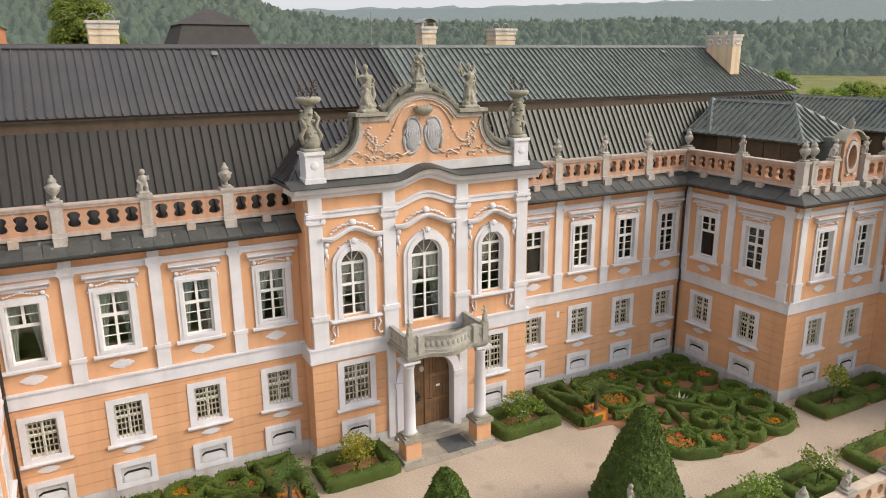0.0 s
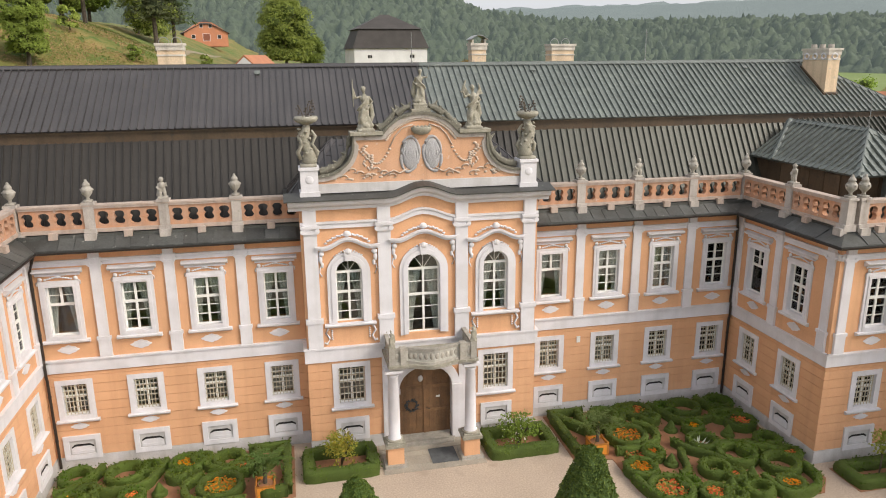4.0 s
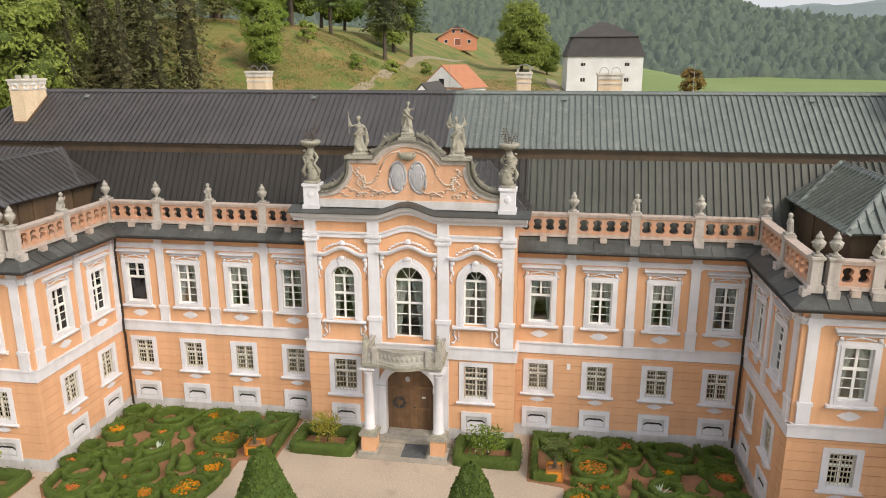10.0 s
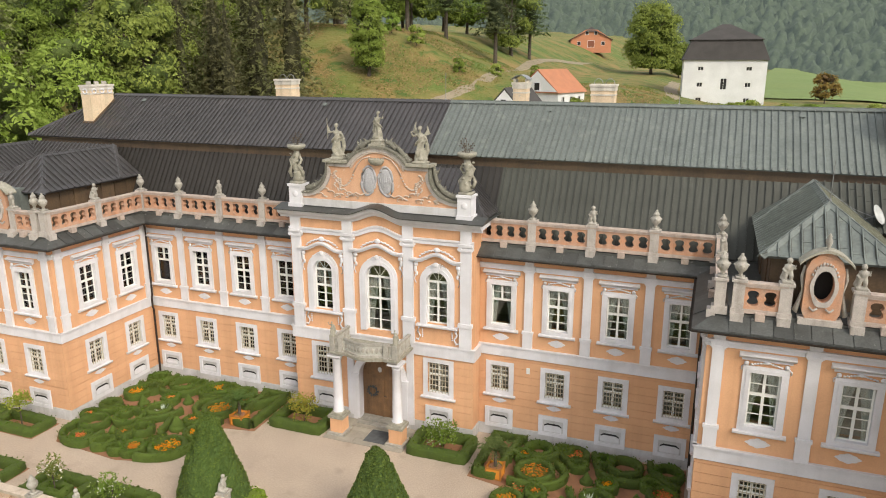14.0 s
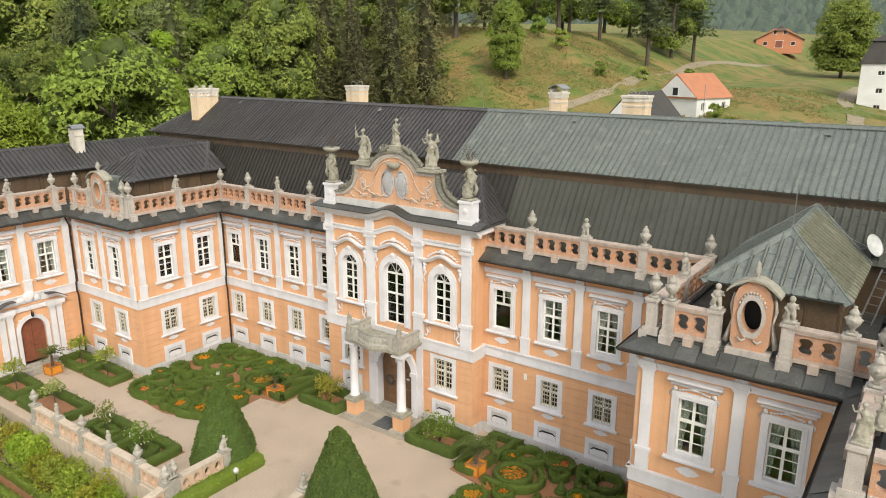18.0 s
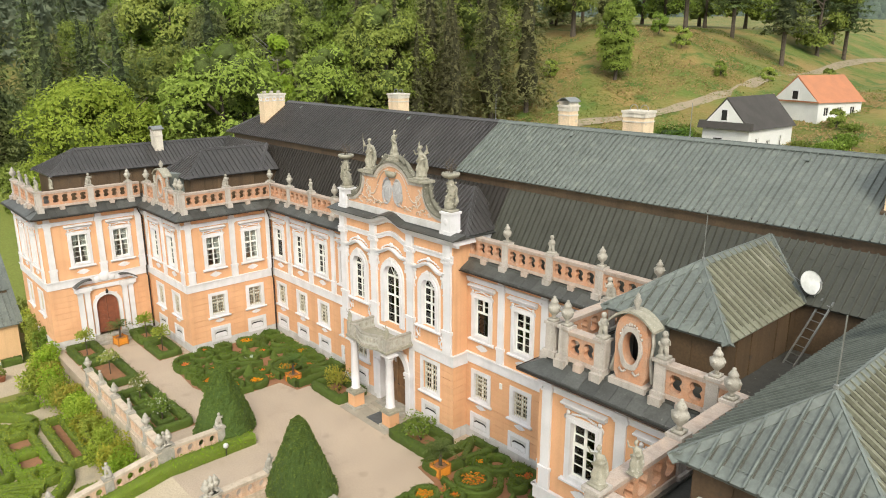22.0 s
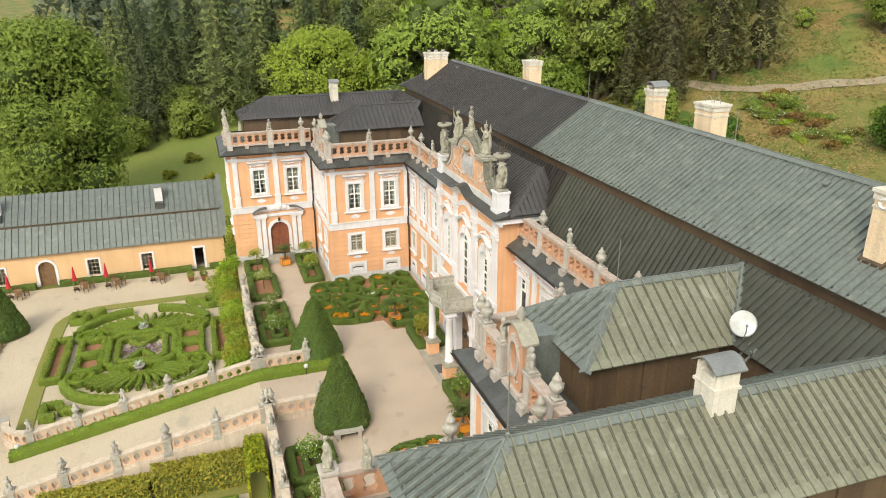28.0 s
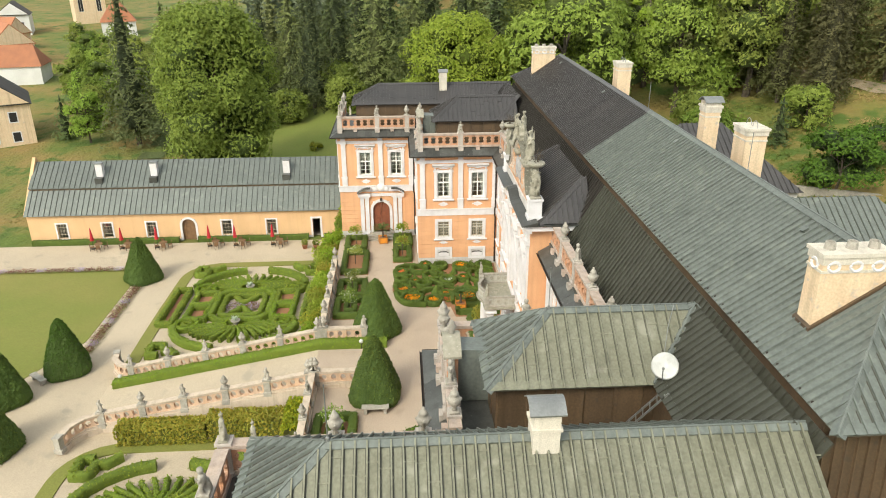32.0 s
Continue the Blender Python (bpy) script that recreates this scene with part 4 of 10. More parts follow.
    part("keystone", s, TRIM, t, smooth=False)
    s = Shape()
    for sx in (-1, 1):
        for k in range(9):
            x = sx * (0.12 + 0.1 * k)
            s.ball((x, -0.05, hood_z + 0.62 - 0.005 * k * k + 0.03 * (k % 2)), 0.075, 0.06, 0.05, 6, 4)
        for k in range(4):
            s.ball((sx * (0.28 + 0.1 * k), -0.04, kz + 0.06 - 0.06 * k), 0.06, 0.05, 0.04, 6, 4)
    s.ball((0, -0.07, hood_z + 0.68), 0.17, 0.09, 0.14, 8, 6)
    part("garland", s, TRIM, t, "white stucco leaf garland", smooth=True)
    if sill:
        s = Shape()
        for sx in (-1, 1):
            x = sx * (wd + 0.42)
            s.tube([(x, -0.06, z0 - 0.25), (x + sx * 0.1, -0.06, z0 - 0.45), (x - sx * 0.06, -0.06, z0 - 0.72), (x + sx * 0.06, -0.06, z0 - 0.95), (x + sx * 0.18, -0.06, z0 - 0.9)], [0.06, 0.05, 0.045, 0.06, 0.05], 6)
            for k in range(5):
                s.ball((x - sx * 0.17, -0.04, z0 - 0.36 - 0.1 * k), 0.045, 0.04, 0.045, 6, 4)
        part("apron_scroll", s, TRIM, t, "white stucco apron scroll", smooth=True)
    return t

stamp(arch_window, [RAT @ pose(RC - 3.3, 0, 0), RAT @ pose(RC + 3.3, 0, 0)], SIDE_W, *SIDE_Z, 9.55, "tall round-headed window under a curved white stucco hood")
stamp(arch_window, [RAT @ pose(RC, 0, 0)], MID_W, *MID_Z, 9.72, "large round-headed balcony window under a curved white stucco hood", False)
stamp(ground_window, [RAT @ pose(RC - 3.36, 0, 0), RAT @ pose(RC + 3.36, 0, 0)], RG_W, *RG_Z, False)
stamp(vent, [RAT @ pose(RC - 3.4, 0.0, 0.0), RAT @ pose(RC + 3.4, 0.0, 0.0)])

# ---- gable over the central bay ----
def gable_half():
    pts = [(4.42, 12.02), (4.42, 12.66)]
    for i in range(9):                       # concave sweep
        a = radians(90 * i / 8)
        pts.append((4.3 - 1.45 * math.sin(a), 13.95 - 1.27 * math.cos(a)))
    pts += [(2.85, 14.34), (1.78, 14.34)]
    for i in range(1, 10):                   # crown
        a = radians(25 + 65 * i / 9)
        pts.append((1.95 * math.cos(a), 14.34 - 1.0 + 1.87 * math.sin(a)))
    return pts
half = gable_half()
outline = [(RC - x, z) for x, z in half] + [(RC + x, z) for x, z in half[::-1][1:]]
gable = tagged(part("gable_wall", Shape().prism([(x, z) for x, z in outline][::-1], 0.1, 0.55), STUCCO_GABLE, at=RAT), "curved baroque gable of apricot stucco with white relief", "gable", kind="structure")
top = outline[1:-1]
def shrink(pts, d):
    out = []
    for i, (x, z) in enumerate(pts):
        a, b = pts[max(i - 1, 0)], pts[min(i + 1, len(pts) - 1)]
        dx, dz = b[0] - a[0], b[1] - a[1]
        l = math.hypot(dx, dz) or 1
        out.append((x + dz / l * d, z - dx / l * d))
    return out
part("rim_moulding", ring(Shape(), shrink(top, -0.02), shrink(top, 0.2), 0.02, 0.1), TRIM_OLD, gable, "weathered white rim moulding")
part("coping", ring(Shape(), shrink(top, -0.08), shrink(top, 0.02), -0.05, 0.62), LICHEN, gable, "lichen-grown stone coping")
part("base_band", Shape().box(RC - 4.45, 0.0, 12.0, RC + 4.45, 0.1, 12.38), PLINTH, gable, "stained white base band")
for sx in (-1, 1):
    u = RC + sx * 4.75
    part("pedestal", Shape().box(u - 0.36, -0.12, 11.95, u + 0.36, 0.62, 13.0).box(u - 0.42, -0.18, 13.0, u + 0.42, 0.68, 13.12).box(u - 0.42, -0.18, 11.9, u + 0.42, 0.68, 12.1).ball((u, -0.12, 12.6), 0.17, 0.04, 0.17), TRIM, gable)
    part("shoulder_slab", Shape().box(RC + sx * 2.32 - 0.68, -0.14, 14.36, RC + sx * 2.32 + 0.68, 0.72, 14.5), STONE, gable)
part("top_slab", Shape().box(RC - 0.4, -0.02, 15.2, RC + 0.4, 0.6, 15.38).box(RC - 0.28, 0.05, 15.38, RC + 0.28, 0.55, 15.5), STONE, gable)
rnd = random.Random(5)
rel = Shape()
for sx in (-1, 1):
    s = Shape().ball((RC + sx * 0.47, 0.1, 13.5), 0.37, 0.1, 0.66, 16, 10)
    sh = part("shield", s, SHIELD, gable, "pale blue-grey carved shield", smooth=True)
    for k in range(6):
        q = -0.24 + 0.095 * k
        part("carved_rib", Shape().tube([(RC + sx * (0.47 + q * 0.9), 0.035 + 0.1 * abs(q), 13.98 - 0.5 * abs(q)), (RC + sx * (0.47 + q * 1.25 + 0.03), 0.015 + 0.09 * abs(q), 13.55), (RC + sx * (0.43 + q * 0.8), 0.04 + 0.1 * abs(q), 13.06 + 0.3 * abs(q))], [0.02, 0.034, 0.016], 5), SHIELD, sh, smooth=True)
    pts = [(RC + sx * (0.47 + 0.39 * math.cos(a) + 0.1 * math.sin(a) * (math.sin(a) < 0) * -1), 0.1, 13.5 + 0.74 * math.sin(a)) for a in [radians(k * 15) for k in range(25)]]
    part("shield_rim", Shape().tube(pts, [0.05 + 0.035 * ((k * 5) % 4) / 3 for k in range(24)] + [0.05], 6), SHIELD, gable, smooth=True)
    rel.tube([(RC + sx * 0.62, 0.06, 12.9), (RC + sx * 0.95, 0.05, 12.72), (RC + sx * 1.2, 0.05, 12.85), (RC + sx * 1.6, 0.06, 12.66)], 0.038, 6)
    # hanging garland and ribbon scrolls
    for k in range(15):
        q = k / 14
        rel.ball((RC + sx * (1.35 + 1.3 * q), 0.08, 13.75 - 0.75 * math.sin(math.pi * q) * (1 - 0.45 * q)), 0.055 + 0.03 * rnd.random(), 0.05, 0.05, 6, 4)
    for k in range(16):
        rel.ball((RC + sx * (1.6 + rnd.random() * 2.4), 0.09, 12.52 + rnd.random() * 0.22), 0.07 + 0.06 * rnd.random(), 0.04, 0.05, 6, 4)
    rel.tube([(RC + sx * 1.35, 0.07, 13.85), (RC + sx * 1.1, 0.07, 14.3), (RC + sx * 0.8, 0.07, 14.62), (RC + sx * 0.35, 0.07, 14.75)], 0.03, 5)
    for k in range(6):
        rel.ball((RC + sx * (2.1 + 0.07 * rnd.random()), 0.08, 13.0 + 0.1 * k), 0.08, 0.05, 0.06, 6, 4)
    for k in range(8):    # leafy scrollwork over the field
        x0, z0 = 1.25 + 0.34 * k, 12.62 + 0.14 * (k % 3)
        rel.tube([(RC + sx * (x0 + 0.16 * math.cos(a * 0.9)) , 0.08, z0 + 0.1 * math.sin(a)) for a in range(0, 6)], [0.035, 0.04, 0.035, 0.03, 0.025, 0.02], 5)
    for k in range(26):
        q = k / 25
        a = radians(30 + 58 * q)
        rel.ball((RC + sx * 1.66 * math.cos(a) * (1 + 0.04 * rnd.random()), 0.07, 13.3 + 1.66 * math.sin(a)), 0.06 + 0.03 * rnd.random(), 0.04, 0.05, 6, 4)
    for k in range(12):
        rel.ball((RC + sx * (2.35 + 0.12 * math.sin(k)), 0.08, 13.9 - 0.09 * k), 0.1 - 0.005 * k, 0.05, 0.06, 6, 4)
part("relief", rel, RELIEF, gable, "white stucco garlands and scrolls", smooth=True)
s = Shape().lathe([(0.05, 14.3), (0.3, 14.36), (0.42, 14.5), (0.45, 14.62), (0.38, 14.66)], 14, pose(RC, 0.02, 0) @ Matrix.Diagonal((1, 0.6, 1, 1)))
for k in range(5):
    s.ball((RC - 0.32 + 0.16 * k, -0.1, 14.66), 0.07, 0.07, 0.06, 6, 4)
part("crown", s, STONE, gable, "stone crown", smooth=True)

# ---- statues and vases: each one plain mesh ----
def fused(s, name, voxel, mat):
    """One closed skin over overlapping shapes, as if carved from one block."""
    raw = bpy.data.objects.new("raw_block", s.mesh("raw_block"))
    scene.collection.objects.link(raw)
    m = raw.modifiers.new("skin", "REMESH")
    m.mode, m.voxel_size, m.use_smooth_shade = "VOXEL", voxel, True
    me = bpy.data.meshes.new_from_object(raw.evaluated_get(bpy.context.evaluated_depsgraph_get()))
    old = raw.data
    bpy.data.objects.remove(raw)
    bpy.data.meshes.remove(old)
    me.name = name
    me.materials.clear()
    me.materials.append(mat)
    return me

def rocaille(pts, seed):
    """A ragged stone scroll crest."""
    t = tagged(new("crest"), "jagged weathered stone scroll ornament on the gable", "ornament", "gable crests")
    r = random.Random(seed)
    s = Shape()
    P = [Vector(p) for p in pts]
    s.tube(P, [0.17 - 0.08 * i / len(P) for i in range(len(P))], 7)
    for i, p in enumerate(P):
        for k in range(2):
            d = Vector((r.uniform(-0.25, 0.25), r.uniform(-0.1, 0.1), r.uniform(0.05, 0.32)))
            s.tube([p, p + d * 0.6, p + d + Vector((r.uniform(-0.1, 0.1), 0, 0.02))], [0.09, 0.06, 0.025], 5)
    part("scrollwork", fused(s, "scrollwork", 0.03, LICHEN), LICHEN, t)
    return t
for sx in (-1, 1):
    rocaille([RAT @ Vector((RC + sx * x, 0.35, z)) for x, z in ((4.3, 12.85), (3.9, 12.95), (3.5, 13.15), (3.2, 13.5), (3.05, 13.95), (3.02, 14.25))], 3 + sx)
    rocaille([RAT @ Vector((RC + sx * x, 0.35, z)) for x, z in ((1.75, 14.55), (1.5, 14.72), (1.25, 15.0), (1.05, 15.25))], 8 + sx)
    rocaille([RAT @ Vector((RC + sx * x, 0.35, z)) for x, z in ((1.0, 15.15), (0.8, 15.3), (0.6, 15.42), (0.42, 15.45))], 12 + sx)

def figure(h, seed, mat=STONE, label="weathered sandstone statue on the roofline", wings=False, cap=False):
    """A draped standing figure on a rocky foot."""
    r = random.Random(seed)
    s = Shape()
    k = h / 1.85
    bend = r.choice((-1, 1))
    def P(x, y, z):
        return (x * k * bend, y * k, z * k)
    s.box(-0.34 * k, -0.28 * k, 0, 0.34 * k, 0.28 * k, 0.1 * k)
    for i in range(7):
        a = i * 0.9
        s.ball(P(0.2 * math.cos(a), 0.16 * math.sin(a), 0.16 + 0.03 * (i % 3)), 0.14 * k, 0.13 * k, 0.11 * k, 7, 5)
    # robe: a folded skirt that sways to the standing leg
    segs, rows_ = 26, 9
    v = []
    for j in range(rows_ + 1):
        q = j / rows_
        sway = 0.09 * math.sin(2.6 * q) - 0.05
        for i in range(segs):
            a = 2 * math.pi * i / segs
            fold = 1 + (0.2 - 0.13 * q) * math.sin(5 * a + 2.5 * q + seed) + 0.08 * math.sin(9 * a - 3 * q)
            rad = (0.25 - 0.10 * q + 0.05 * (1 - q) ** 3) * fold
            v.append(P(sway + rad * math.cos(a), rad * 0.8 * math.sin(a), 0.2 + 0.78 * q))
    f = [(j * segs + i, j * segs + (i + 1) % segs, (j + 1) * segs + (i + 1) % segs, (j + 1) * segs + i) for j in range(rows_) for i in range(segs)]
    f += [tuple(range(segs - 1, -1, -1)), tuple(range(rows_ * segs, rows_ * segs + segs))]
    if bend < 0:
        f = [g[::-1] for g in f]
    s.add(v, f)
    s.tube([P(0.12, -0.1, 0.2), P(0.14, -0.17, 0.5), P(0.04, -0.04, 0.92)], [0.07 * k, 0.085 * k, 0.1 * k], 8)
    s.tube([P(-0.02, 0, 0.9), P(-0.04, -0.01, 1.08), P(0.0, 0.0, 1.28), P(0.01, 0, 1.42)], [0.155 * k, 0.135 * k, 0.175 * k, 0.08 * k], 10)
    s.tube([P(0.01, 0, 1.4), P(0.03, -0.02, 1.54)], [0.06 * k, 0.055 * k], 8)
    s.ball(P(0.035, -0.03, 1.63), 0.09 * k, 0.1 * k, 0.12 * k, 9, 7).ball(P(0.04, 0.03, 1.66), 0.105 * k, 0.105 * k, 0.1 * k, 8, 6)
    lift = r.uniform(-0.1, 0.45)
    s.tube([P(0.16, 0, 1.35), P(0.36, -0.06, 1.24 + 0.2 * lift), P(0.45, -0.12, 1.42 + lift)], [0.06 * k, 0.05 * k, 0.04 * k], 7)
    s.tube([P(-0.15, 0, 1.35), P(-0.31, 0.02, 1.12), P(-0.15, -0.15, 1.0)], [0.06 * k, 0.05 * k, 0.045 * k], 7)
    # cloak over one shoulder, blown to the side
    s.tube([P(-0.12, 0.1, 1.36), P(-0.24, 0.14, 1.0), P(-0.3, 0.12, 0.6), P(-0.2, 0.12, 0.25)], [0.07 * k, 0.1 * k, 0.11 * k, 0.06 * k], 7)
    s.tube([P(-0.14, -0.13, 1.3), P(0.05, -0.17, 1.08), P(0.2, -0.12, 0.95), P(0.3, 0.0, 0.8)], [0.035 * k, 0.05 * k, 0.06 * k, 0.04 * k], 6)
    if wings:
        for q in range(5):
            s.tube([P(0.1, 0.1, 1.25), P(0.34, 0.14, 1.4 + 0.07 * q), P(0.52 - 0.06 * q, 0.15, 1.48 + 0.11 * q)], [0.06 * k, 0.05 * k, 0.03 * k], 6)
            s.tube([P(-0.1, 0.1, 1.25), P(-0.3, 0.14, 1.36 + 0.06 * q), P(-0.46 + 0.05 * q, 0.15, 1.4 + 0.1 * q)], [0.06 * k, 0.05 * k, 0.03 * k], 6)
    if cap:
        s.tube([P(0.45, -0.12, 0.95), P(0.46, -0.12, 1.5), P(0.47, -0.12, 2.0)], 0.028 * k, 6)
    s.v = [tuple(Vector(p) + Vector((noise.noise((p[0] * 9 / k + seed, p[1] * 9 / k, p[2] * 9 / k)), noise.noise((p[0] * 9 / k, p[1] * 9 / k + seed, p[2] * 9 / k + 5)), 0.6 * noise.noise((p[0] * 9 / k, p[1] * 9 / k + 3, p[2] * 9 / k)))) * 0.03 * k) for p in s.v]
    return tagged(part("statue", fused(s, "statue", max(0.026, 0.03 * k), mat), mat), label, "statue", "roofline statues")

def putto(h=0.95):
    r = random.Random(2)
    s = Shape()
    k = h
    s.box(-0.2 * k, -0.2 * k, 0, 0.2 * k, 0.2 * k, 0.1 * k)
    s.tube([(-0.09 * k, 0, 0.1 * k), (-0.1 * k, -0.02 * k, 0.28 * k), (-0.06 * k, 0, 0.46 * k)], [0.07 * k, 0.08 * k, 0.1 * k], 8)
    s.tube([(0.1 * k, 0, 0.1 * k), (0.1 * k, -0.04 * k, 0.28 * k), (0.05 * k, 0, 0.46 * k)], [0.07 * k, 0.08 * k, 0.1 * k], 8)
    s.ball((0, 0, 0.58 * k), 0.16 * k, 0.14 * k, 0.18 * k).ball((0, -0.02, 0.86 * k), 0.11 * k, 0.11 * k, 0.12 * k)
    s.tube([(0.12 * k, 0, 0.68 * k), (0.22 * k, -0.06 * k, 0.55 * k), (0.2 * k, -0.12 * k, 0.75 * k)], [0.06 * k, 0.05 * k, 0.04 * k], 6)
    s.tube([(-0.12 * k, 0, 0.68 * k), (-0.22 * k, -0.04 * k, 0.52 * k), (-0.12 * k, -0.1 * k, 0.42 * k)], [0.06 * k, 0.05 * k, 0.04 * k], 6)
    s.tube([(-0.16 * k, 0.1 * k, 0.1 * k), (-0.1 * k, 0.1 * k, 0.5 * k)], [0.14 * k, 0.08 * k], 6)
    return tagged(part("statue", fused(s, "statue", 0.03, STONE_PALE), STONE_PALE), "small weathered sandstone child figure on a balustrade post", "statue", "balustrade figures")

def vase(h=0.95):
    s = Shape().box(-0.16, -0.16, 0, 0.16, 0.16, 0.09)
    s.lathe([(0.1, 0.09), (0.065, 0.17), (0.08, 0.22), (0.2, 0.36), (0.235, 0.5), (0.19, 0.6), (0.12, 0.68), (0.16, 0.72), (0.12, 0.78), (0.09, 0.84), (0.05, 0.88), (0.06, 0.93), (0.0, 0.97)], 14)
    for k in range(4):
        a = k * math.pi / 2
        s.ball((0.2 * math.cos(a), 0.2 * math.sin(a), 0.52), 0.07, 0.07, 0.06, 6, 4)
    ob = tagged(part("vase", s, STONE_PALE, smooth=True), "weathered sandstone vase with lid on a balustrade post", "vase", "balustrade vases")
    ob.scale = (1, 1, h / 0.97)
    return ob

def scroll_vase():
    """A tall twisted rocaille vase with a flat plant bowl."""
    t = thing("scroll_vase", "tall rocaille stone vase with a plant bowl on the gable pedestal", "vase", "gable vases")
    s = Shape().box(-0.34, -0.3, 0, 0.34, 0.3, 0.12)
    pts = [(0, 0, 0.1), (0.1, 0, 0.35), (0.06, 0, 0.7), (-0.12, 0, 1.0), (-0.12, 0, 1.3), (-0.02, 0, 1.5), (0.02, 0, 1.75)]
    s.tube(pts, [0.3, 0.3, 0.25, 0.22, 0.24, 0.18, 0.13], 10)
    for sx in (-1, 1):
        s.tube([(sx * 0.3, -0.05, 0.3), (sx * 0.4, -0.1, 0.6), (sx * 0.2, -0.22, 0.95), (sx * 0.34, -0.1, 1.25), (sx * 0.2, -0.05, 1.5)], [0.08, 0.1, 0.06, 0.08, 0.04], 6)
    for k in range(26):
        a, z = k * 2.4, 0.2 + 1.4 * k / 26
        s.ball((0.05 + 0.24 * math.cos(a) - 0.12 * (z > 0.8), 0.22 * math.sin(a), z), 0.09, 0.09, 0.06, 6, 4)
    part("body", s, STONE, t, smooth=True)
    part("bowl", Shape().lathe([(0.16, 1.72), (0.42, 1.84), (0.5, 1.95), (0.46, 2.05), (0.3, 2.02)], 14), STONE, t, smooth=True)
    g = Shape()
    r = random.Random(4)
    for k in range(9):
        a, l = r.uniform(0, 6.28), r.uniform(0.3, 0.75)
        g.tube([(0.1 * math.cos(a), 0.1 * math.sin(a), 2.0), (0.2 * math.cos(a), 0.2 * math.sin(a), 2.0 + l * 0.7), (0.32 * math.cos(a), 0.32 * math.sin(a), 2.0 + l)], 0.012, 4)
        for q in range(3):
            g.ball((0.3 * math.cos(a) + r.uniform(-0.08, 0.08), 0.3 * math.sin(a) + r.uniform(-0.08, 0.08), 2.0 + l - 0.12 * q), 0.045, 0.045, 0.035, 5, 3)
    part("dry_plant", g, BARK, t, "wispy dry weeds")
    return t
stamp(scroll_vase, [RAT @ pose(RC - 4.75, 0.25, 13.12), RAT @ pose(RC + 4.75, 0.25, 13.12, 0, 0, 180)])
figure(1.95, 1, cap=True).matrix_basis = RAT @ pose(RC - 2.32, 0.3, 14.5)
figure(1.95, 4, wings=True).matrix_basis = RAT @ pose(RC + 2.32, 0.3, 14.5)
figure(1.6, 7).matrix_basis = RAT @ pose(RC, 0.3, 15.5)

# ---- portal, door, balcony ----
p = thing("portal", "white columned portal with stone balcony over the main door", "portal", kind="structure", at=RAT)
inner = [(1.245, 0.0), (1.245, 2.75)] + arc(0, 2.75, 1.245, 0, 180, 18, 1.1)[1:-1] + [(-1.245, 2.75), (-1.245, 0.0)]
outer = [(1.62, 0.0), (1.62, 2.75)] + arc(0, 2.75, 1.62, 0, 180, 18, 1.5)[1:-1] + [(-1.62, 2.75), (-1.62, 0.0)]
C = lambda pts: [(RC + x, z) for x, z in pts]
part("arch_surround", ring(Shape(), C(outer), C(inner), -0.2, 0.6), TRIM, p)
for sx in (-1, 1):
    part("impost", Shape().box(RC + sx * 1.45 - 0.24, -0.3, 2.62, RC + sx * 1.45 + 0.24, 0.0, 2.85), TRIM, p)
    x = RC + sx * 1.72
    ped = part("pedestal", Shape().box(x - 0.36, -2.06, 0.16, x + 0.36, -1.34, 0.98), STUCCO, p, "apricot stucco pedestal")
    part("foot_slab", Shape().box(x - 0.5, -2.2, 0.0, x + 0.5, -1.2, 0.16), STONE_PALE, ped)
    part("cap_slab", Shape().box(x - 0.45, -2.15, 0.98, x + 0.45, -1.25, 1.12), STONE, ped)
    col = part("column", Shape().lathe([(0.3, 1.22), (0.3, 1.3), (0.255, 1.36), (0.25, 2.4), (0.215, 4.2), (0.25, 4.24), (0.25, 4.3), (0.215, 4.32)], 24, pose(x, -1.7, 0)), TRIM, p, "white plastered round column", smooth=True)
    part("column_base", Shape().box(x - 0.36, -2.06, 1.12, x + 0.36, -1.34, 1.2).lathe([(0.36, 1.2), (0.36, 1.26), (0.3, 1.3)], 24, pose(x, -1.7, 0)), STONE, col)
    part("abacus", Shape().lathe([(0.22, 4.3), (0.32, 4.42), (0.32, 4.5)], 24, pose(x, -1.7, 0)).box(x - 0.38, -2.08, 4.48, x + 0.38, -1.32, 4.58), TRIM, col)
    part("wall_pilaster", Shape().box(RC + sx * 1.78 - 0.2, -0.14, 0.3, RC + sx * 1.78 + 0.2, 0, 4.5), TRIM, p)
def bulge(o):
    pts = [(RC - 1.84 - o, 0.0), (RC - 1.84 - o, -2.0 - o), (RC - 1.35, -2.0 - o)]
    for k in range(1, 12):
        q = -1 + k / 6
        pts.append((RC + 1.3 * q, -2.0 - o + 0.06 - 0.36 * (0.5 + 0.5 * math.cos(math.pi * q))))
    return pts + [(RC + 1.35, -2.0 - o), (RC + 1.84 + o, -2.0 - o), (RC + 1.84 + o, 0.0)]
def plate(pts, z0, z1):
    n = len(pts)
    return Shape().add([(x, y, z0) for x, y in pts] + [(x, y, z1) for x, y in pts], [tuple(range(n - 1, -1, -1)), tuple(range(n, 2 * n))] + [(i, (i + 1) % n, n + (i + 1) % n, n + i) for i in range(n)])
part("balcony_slab", plate(bulge(0.06), 4.64, 4.74), STONE_PALE, p, "stained stone balcony slab")
part("balcony_moulding", plate(bulge(0.13), 4.74, 4.84), STONE, p)
